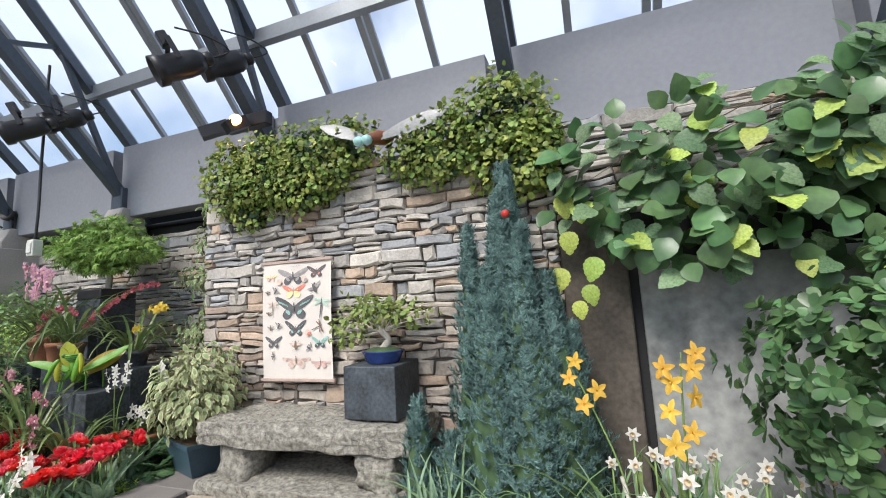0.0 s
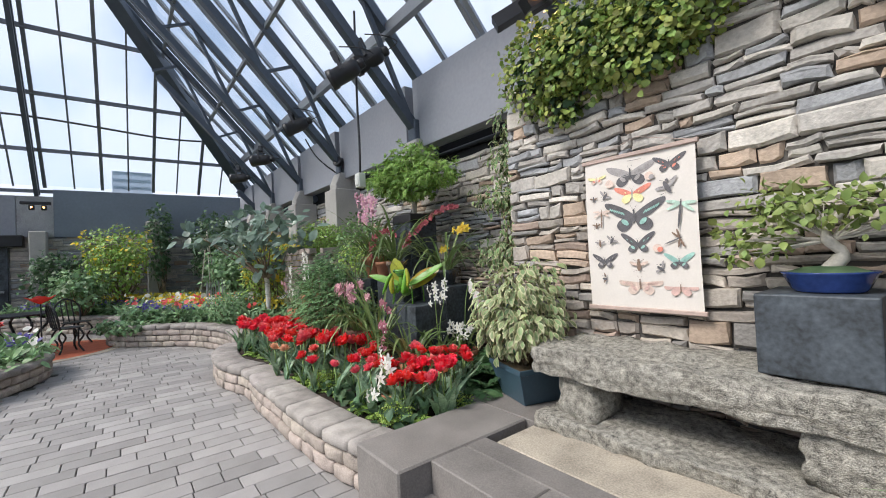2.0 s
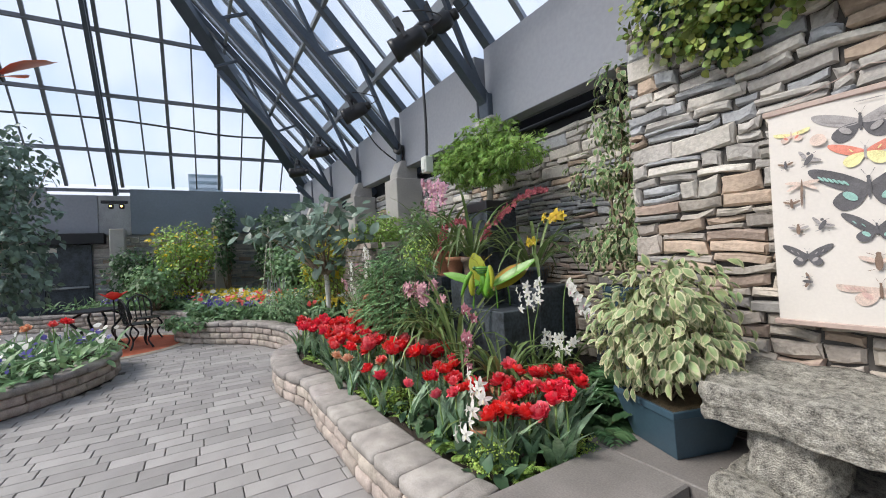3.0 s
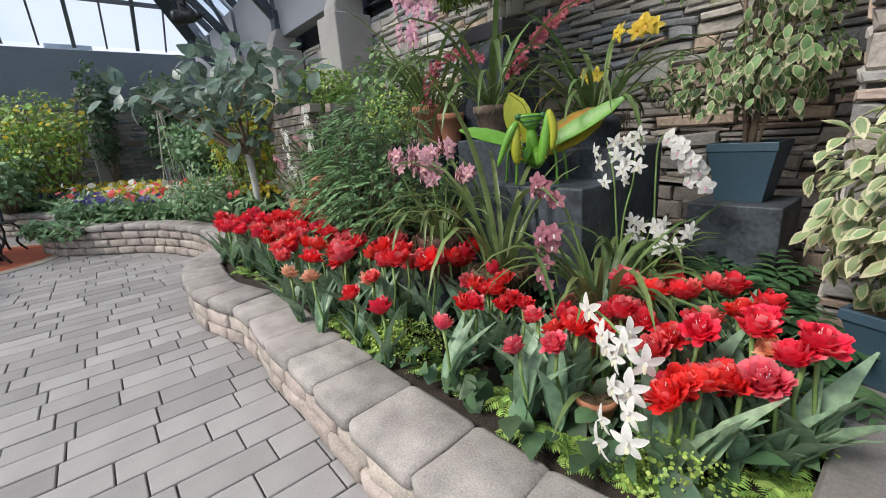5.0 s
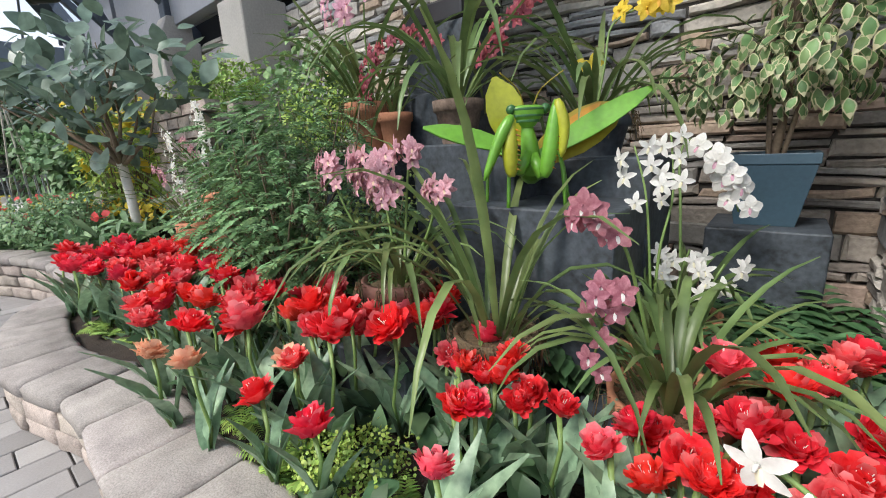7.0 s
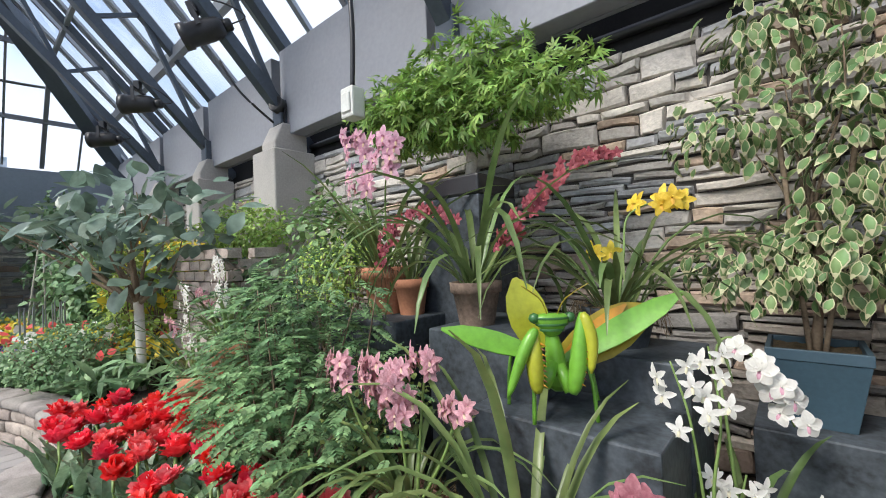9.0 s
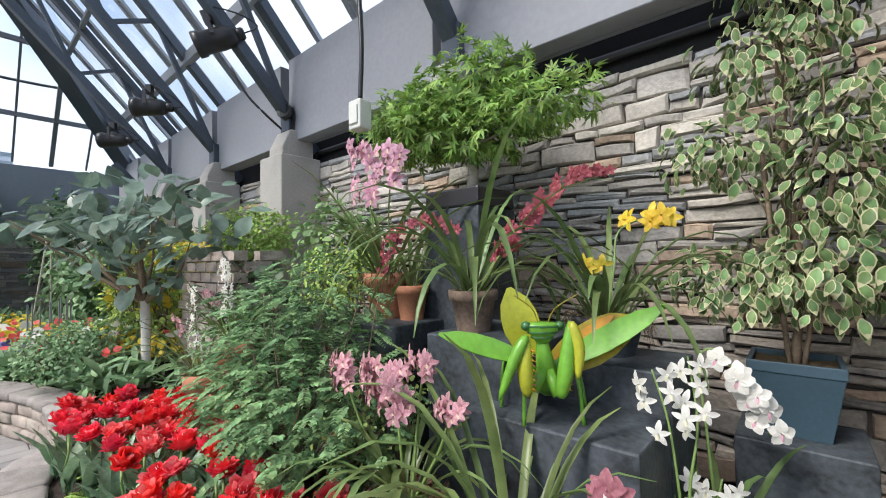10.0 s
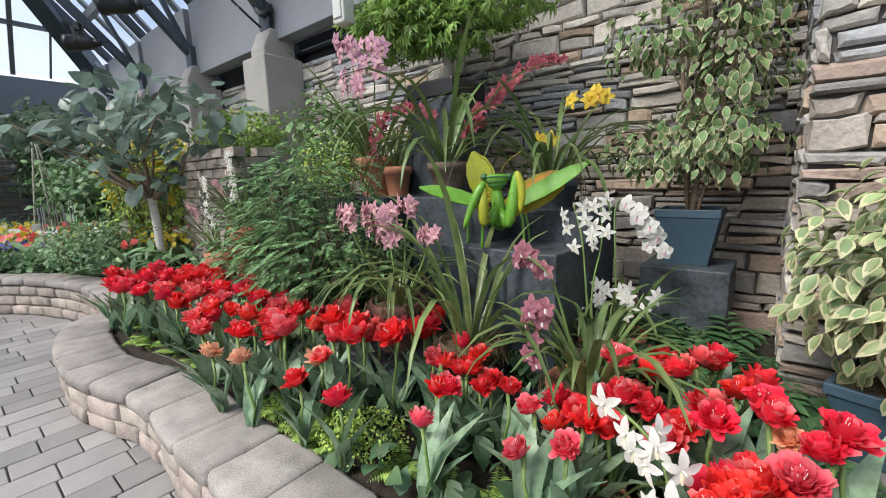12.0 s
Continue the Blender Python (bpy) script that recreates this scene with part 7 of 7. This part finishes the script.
def garden_chair(x, y, rz):
    ob = empty("garden_chair", x, y, 0.005, "black cast-iron garden chair with scrolled legs", "chair", "garden chairs", rz=rz)
    put("seat", mesh_from("seat", *lathe([(0.02, 0.43), (0.22, 0.43), (0.23, 0.445), (0.02, 0.455)], 18, True), M["black"]), ob)
    for k in range(4):
        a = k * 1.571 + 0.785
        c, s = math.cos(a), math.sin(a)
        put("leg", mesh_from("leg", *tube(smooth_line([(0.15 * c, 0.15 * s, 0.44), (0.24 * c, 0.24 * s, 0.3), (0.16 * c, 0.16 * s, 0.15), (0.24 * c, 0.24 * s, 0)], 5), 0.017, 6), M["black"], True), ob)
    put("backrest", mesh_from("backrest", *tube(smooth_line([(-0.2, 0.16, 0.44), (-0.22, 0.22, 0.75), (0, 0.26, 0.9), (0.22, 0.22, 0.75), (0.2, 0.16, 0.44)], 6), 0.018, 6), M["black"], True), ob)
    for q in (-0.1, 0, 0.1):
        put("back_bar", mesh_from("back_bar", *tube([(q, 0.17, 0.44), (q, 0.25, 0.86)], 0.012, 5), M["black"]), ob)


garden_table()
garden_chair(-10.6, -0.35, 200)
garden_chair(-11.6, -0.3, 130)
tagged(put("metal_poppy", multi_mesh("metal_poppy", [(*moved(blade([0.1, 0.4, 0.45, 0.3, 0.05], 0.3, -0.2), axes((0, 0, 0.9), (math.cos(a), math.sin(a), 0.4), (0, 0, 1), 0.25)), M["red"]) for a in (0.3, 1.9, 3.4, 5.0)] +
                                   [(*tube([(0, 0, 0.02), (0, 0, 0.9)], 0.012, 5), M["black"])]), None, pose(-10.7, -0.7, 0.0)), "red metal flower ornament beside the garden table", "ornament")

# doors and panels of the far wall
part("wall_west_light", box_bm(-16.62, -2.85, 2.45, -16.38, -1.75, 3.6, 0.01), M["fascia"], None, "light grey panel above the far doors", category="wall", kind="structure")
part("wall_west_bay", box_bm(-16.62, -1.75, 2.45, -16.40, -1.0, 3.6, 0.01), M["far_stone"], None, "dark stone bay at the far wall, paled in colour for haze", category="wall", kind="structure")
dd = empty("door_1", -16.4, -2.9, 0, "dark double glass doors at the far end", "door", kind="structure")
for k in (0, 1):
    part("door_frame", box_bm(0, k * 1.0 - 0.98, 0, 0.06, k * 1.0 - 0.02, 2.2, 0.01), M["slateblock"], dd)
    part("push_bar", box_bm(0.06, k * 1.0 - 0.9, 0.98, 0.12, k * 1.0 - 0.1, 1.04, 0.01), M["alu"], dd)
part("sign", box_bm(0.06, -0.35, 2.0, 0.075, 0.25, 2.12), M["paper"], dd, "small white sign with an unreadable line")
part("door_lintel", box_bm(-16.44, -4.2, 2.2, -16.1, -1.6, 2.5, 0.01), M["black"], None, "dark canopy over the far doors", category="lintel", kind="structure")
ob = empty("wall_floodlight", -15.9, -1.25, 3.3, "pair of small lit floodlights on a black bracket", "lamp")
part("bracket", box_bm(-0.06, -0.35, 0, 0.06, 0.25, 0.08, 0.01), M["black"], ob)
for y in (-0.12, 0.12):
    part("lamp_head", box_bm(0.04, y - 0.06, -0.16, 0.16, y + 0.06, -0.02, 0.02), M["black"], ob)
    put("lens", mesh_from("lens", *lathe([(0.001, 0.01), (0.022, 0.0)], 12), M["lamp_glow"]), ob, axes((0.165, y, -0.09), (0, 0, 1), (1, 0, 0), 1.0))

# the city beyond the glass
# tower colour shifted to pale blue in place of air haze
M["tower"] = material("hazy_tower", (0.42, 0.50, 0.58), 0.6, spread=0.15, scale=0.2, fine=2.0, bump=0)
tw = empty("office_tower", -150, 4.0, 0, "pale blue hazy office tower in the distance", "building")
part("wall", box_bm(-6, -4.5, 0, 6, 4.5, 29), M["tower"], tw)
for z in range(18, 29, 2):
    part("window_band", box_bm(5.98, -4.2, z, 6.08, 4.2, z + 0.9), M["glass"], tw)
tagged(put("ground", mesh_from("ground", [(-3000, -3000, -0.4), (3000, -3000, -0.4), (3000, 3000, -0.4), (-3000, 3000, -0.4)], [(0, 1, 2, 3)], M["concrete"])), "pale open ground outside the glasshouse", "ground", kind="structure")

# ---- pieces of floor and walls ----
def make_pavers():
    """Running-bond pavers with their long side along y."""
    L, W, g = 0.345, 0.1655, 0.007
    kinds = []
    for ln in (L, L * 0.5, L * 0.75):
        bm = box_bm(-W / 2 + g / 2, -ln / 2 + g / 2, -0.05, W / 2 - g / 2, ln / 2 - g / 2, 0.0, 0.004)
        me = bpy.data.meshes.new("paver")
        bm.to_mesh(me)
        bm.free()
        me.materials.append(M["paver"])
        kinds.append((ln, me, [v.co.copy() for v in me.vertices], [tuple(p.vertices) for p in me.polygons]))
    r = random.Random(77)
    vs, fs = [], []
    n = 0
    poly = [(p.x, p.y) for p in offset_line(main_line, -0.22)] + [(-7.3, 6), (-2.3, 6), (-2.3, 1.4)]
    farp = [(p.x, p.y) for p in offset_line(far_line, -0.2)] + [(-18, 8), (-7.0, 8)]
    leftp = [(p.x, p.y) for p in offset_line(left_line, -0.2)[:-1]]
    i0, i1 = int(-12 / W), int(8 / W)
    for i in range(i0, i1):
        x = -4.88 + i * W
        low = -8.9 - r.uniform(0, L)
        while low < 2.3:
            ln, me, src, sf = r.choices(kinds, (6, 1.2, 2))[0]
            y = low + ln / 2
            low += ln
            if inside((x, y), poly) or inside((x, y), farp) or inside((x, y), leftp) or (x > -2.3 and y > 1.4):
                continue
            if math.hypot(x + 11.0, y + 0.62) < 1.05:
                continue
            if -6.6 < x < -2.4 and y > -0.6 and n < 300:
                n += 1
                put("paver", me, floor, pose(x, y, r.uniform(-0.002, 0.001), r.uniform(-0.4, 0.4), r.uniform(-0.4, 0.4), 0))
            else:
                k = len(vs)
                dz = r.uniform(-0.002, 0.001)
                vs.extend([(v.x + x, v.y + y, v.z + dz) for v in src])
                fs.extend([tuple(a + k for a in f) for f in sf])
    put("pavers", mesh_from("pavers", vs, fs, M["paver_far"]), floor, kind="stuff")


make_pavers()


def ledge_stones(wall, x0, x1, z0, z1, y, seed, limit, hmin, hmax, lmin, lmax, facing="y", at=0.0, proud=0.05, side=-1):
    """Split stones in uneven courses over a wall's face, each proud of the mortar by its own amount."""
    r = random.Random(seed)
    vs, fs, count = [], [], 0
    z = z0
    while z < z1 - 0.02:
        h = min(r.uniform(hmin, hmax) if r.random() < 0.75 else r.uniform(hmax, hmax * 1.5), z1 - z)
        x = x0 - r.uniform(0, 0.05)
        while x < x1 - 0.02:
            w = min(r.uniform(lmin, lmax), x1 - x)
            subs = [(z, h)]
            if h > 0.075 and r.random() < 0.45:
                f = r.uniform(0.35, 0.65)
                subs = [(z, h * f), (z + h * f, h * (1 - f))]
            for sz, sh in subs:
                g = 0.006
                xa, xb, za, zb = max(x, x0) + g, x + w - g, sz + g * 0.7, sz + sh - g * 0.7
                if xb - xa < 0.03:
                    continue
                d = r.uniform(0.015, proud)
                bev = min(0.012, sh * 0.2)
                tilt = r.uniform(-0.012, 0.012)
                n = 3
                verts = []
                for ring, (dep, ins) in enumerate(((-0.05, 0.0), (d - bev, 0.0), (d, bev))):
                    ring_pts = [(xa + ins, za + ins), ((xa + xb) / 2, za + ins * 0.8), (xb - ins, za + ins), (xb - ins, zb - ins), ((xa + xb) / 2, zb - ins * 0.8), (xa + ins, zb - ins)]
                    for q, (px, pz) in enumerate(ring_pts):
                        verts.append((px + r.uniform(-0.012, 0.012), -dep - r.uniform(0, 0.012) * (ring == 2), pz + r.uniform(-0.006, 0.006) + tilt * (1 if px > (xa + xb) / 2 else -1)))
                faces = []
                for a in range(2):
                    for q in range(6):
                        p = (q + 1) % 6
                        faces.append((a * 6 + q, a * 6 + p, a * 6 + 6 + p, a * 6 + 6 + q))
                faces.append(tuple(range(12, 18)))
                if facing == "x":
                    verts = [(at - side * v[1], v[0], v[2]) for v in verts]
                    if side < 0:
                        faces = [tuple(reversed(f)) for f in faces]
                else:
                    verts = [(v[0], y + v[1], v[2]) for v in verts]
                if count < limit:
                    count += 1
                    put("stone", mesh_from("stone", verts, faces, M["stone"]), wall)
                else:
                    k = len(vs)
                    vs.extend(verts)
                    fs.extend([tuple(i + k for i in f) for f in faces])
            x += w
        z += h
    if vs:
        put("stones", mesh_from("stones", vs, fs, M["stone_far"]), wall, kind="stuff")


ledge_stones(wall_pier, -2.98, 0.32, 0.32, 2.80, FACE + 0.04, 5, 300, 0.035, 0.095, 0.08, 0.36)
ledge_stones(wall_recess, -7.9, -2.9, 0.26, 2.72, BACK + 0.04, 6, 300, 0.04, 0.10, 0.14, 0.5)
ledge_stones(wall_east, 0.32, 4.0, 2.1, 2.82, FACE + 0.06, 7, 0, 0.04, 0.09, 0.14, 0.5)
ledge_stones(wall_far_bays, -16.4, -8.2, 0.3, 2.72, BACK + 0.04, 8, 0, 0.05, 0.1, 0.2, 0.6)
ledge_stones(wall_pier, FACE + 0.05, BACK + 0.03, 0.32, 2.80, 0, 9, 0, 0.05, 0.1, 0.12, 0.4, "x", -2.96, 0.03)
ledge_stones(wall_west, -1.9, 3.9, 0.3, 2.44, 0, 10, 0, 0.06, 0.12, 0.2, 0.6, "x", -16.45, 0.05, 1)
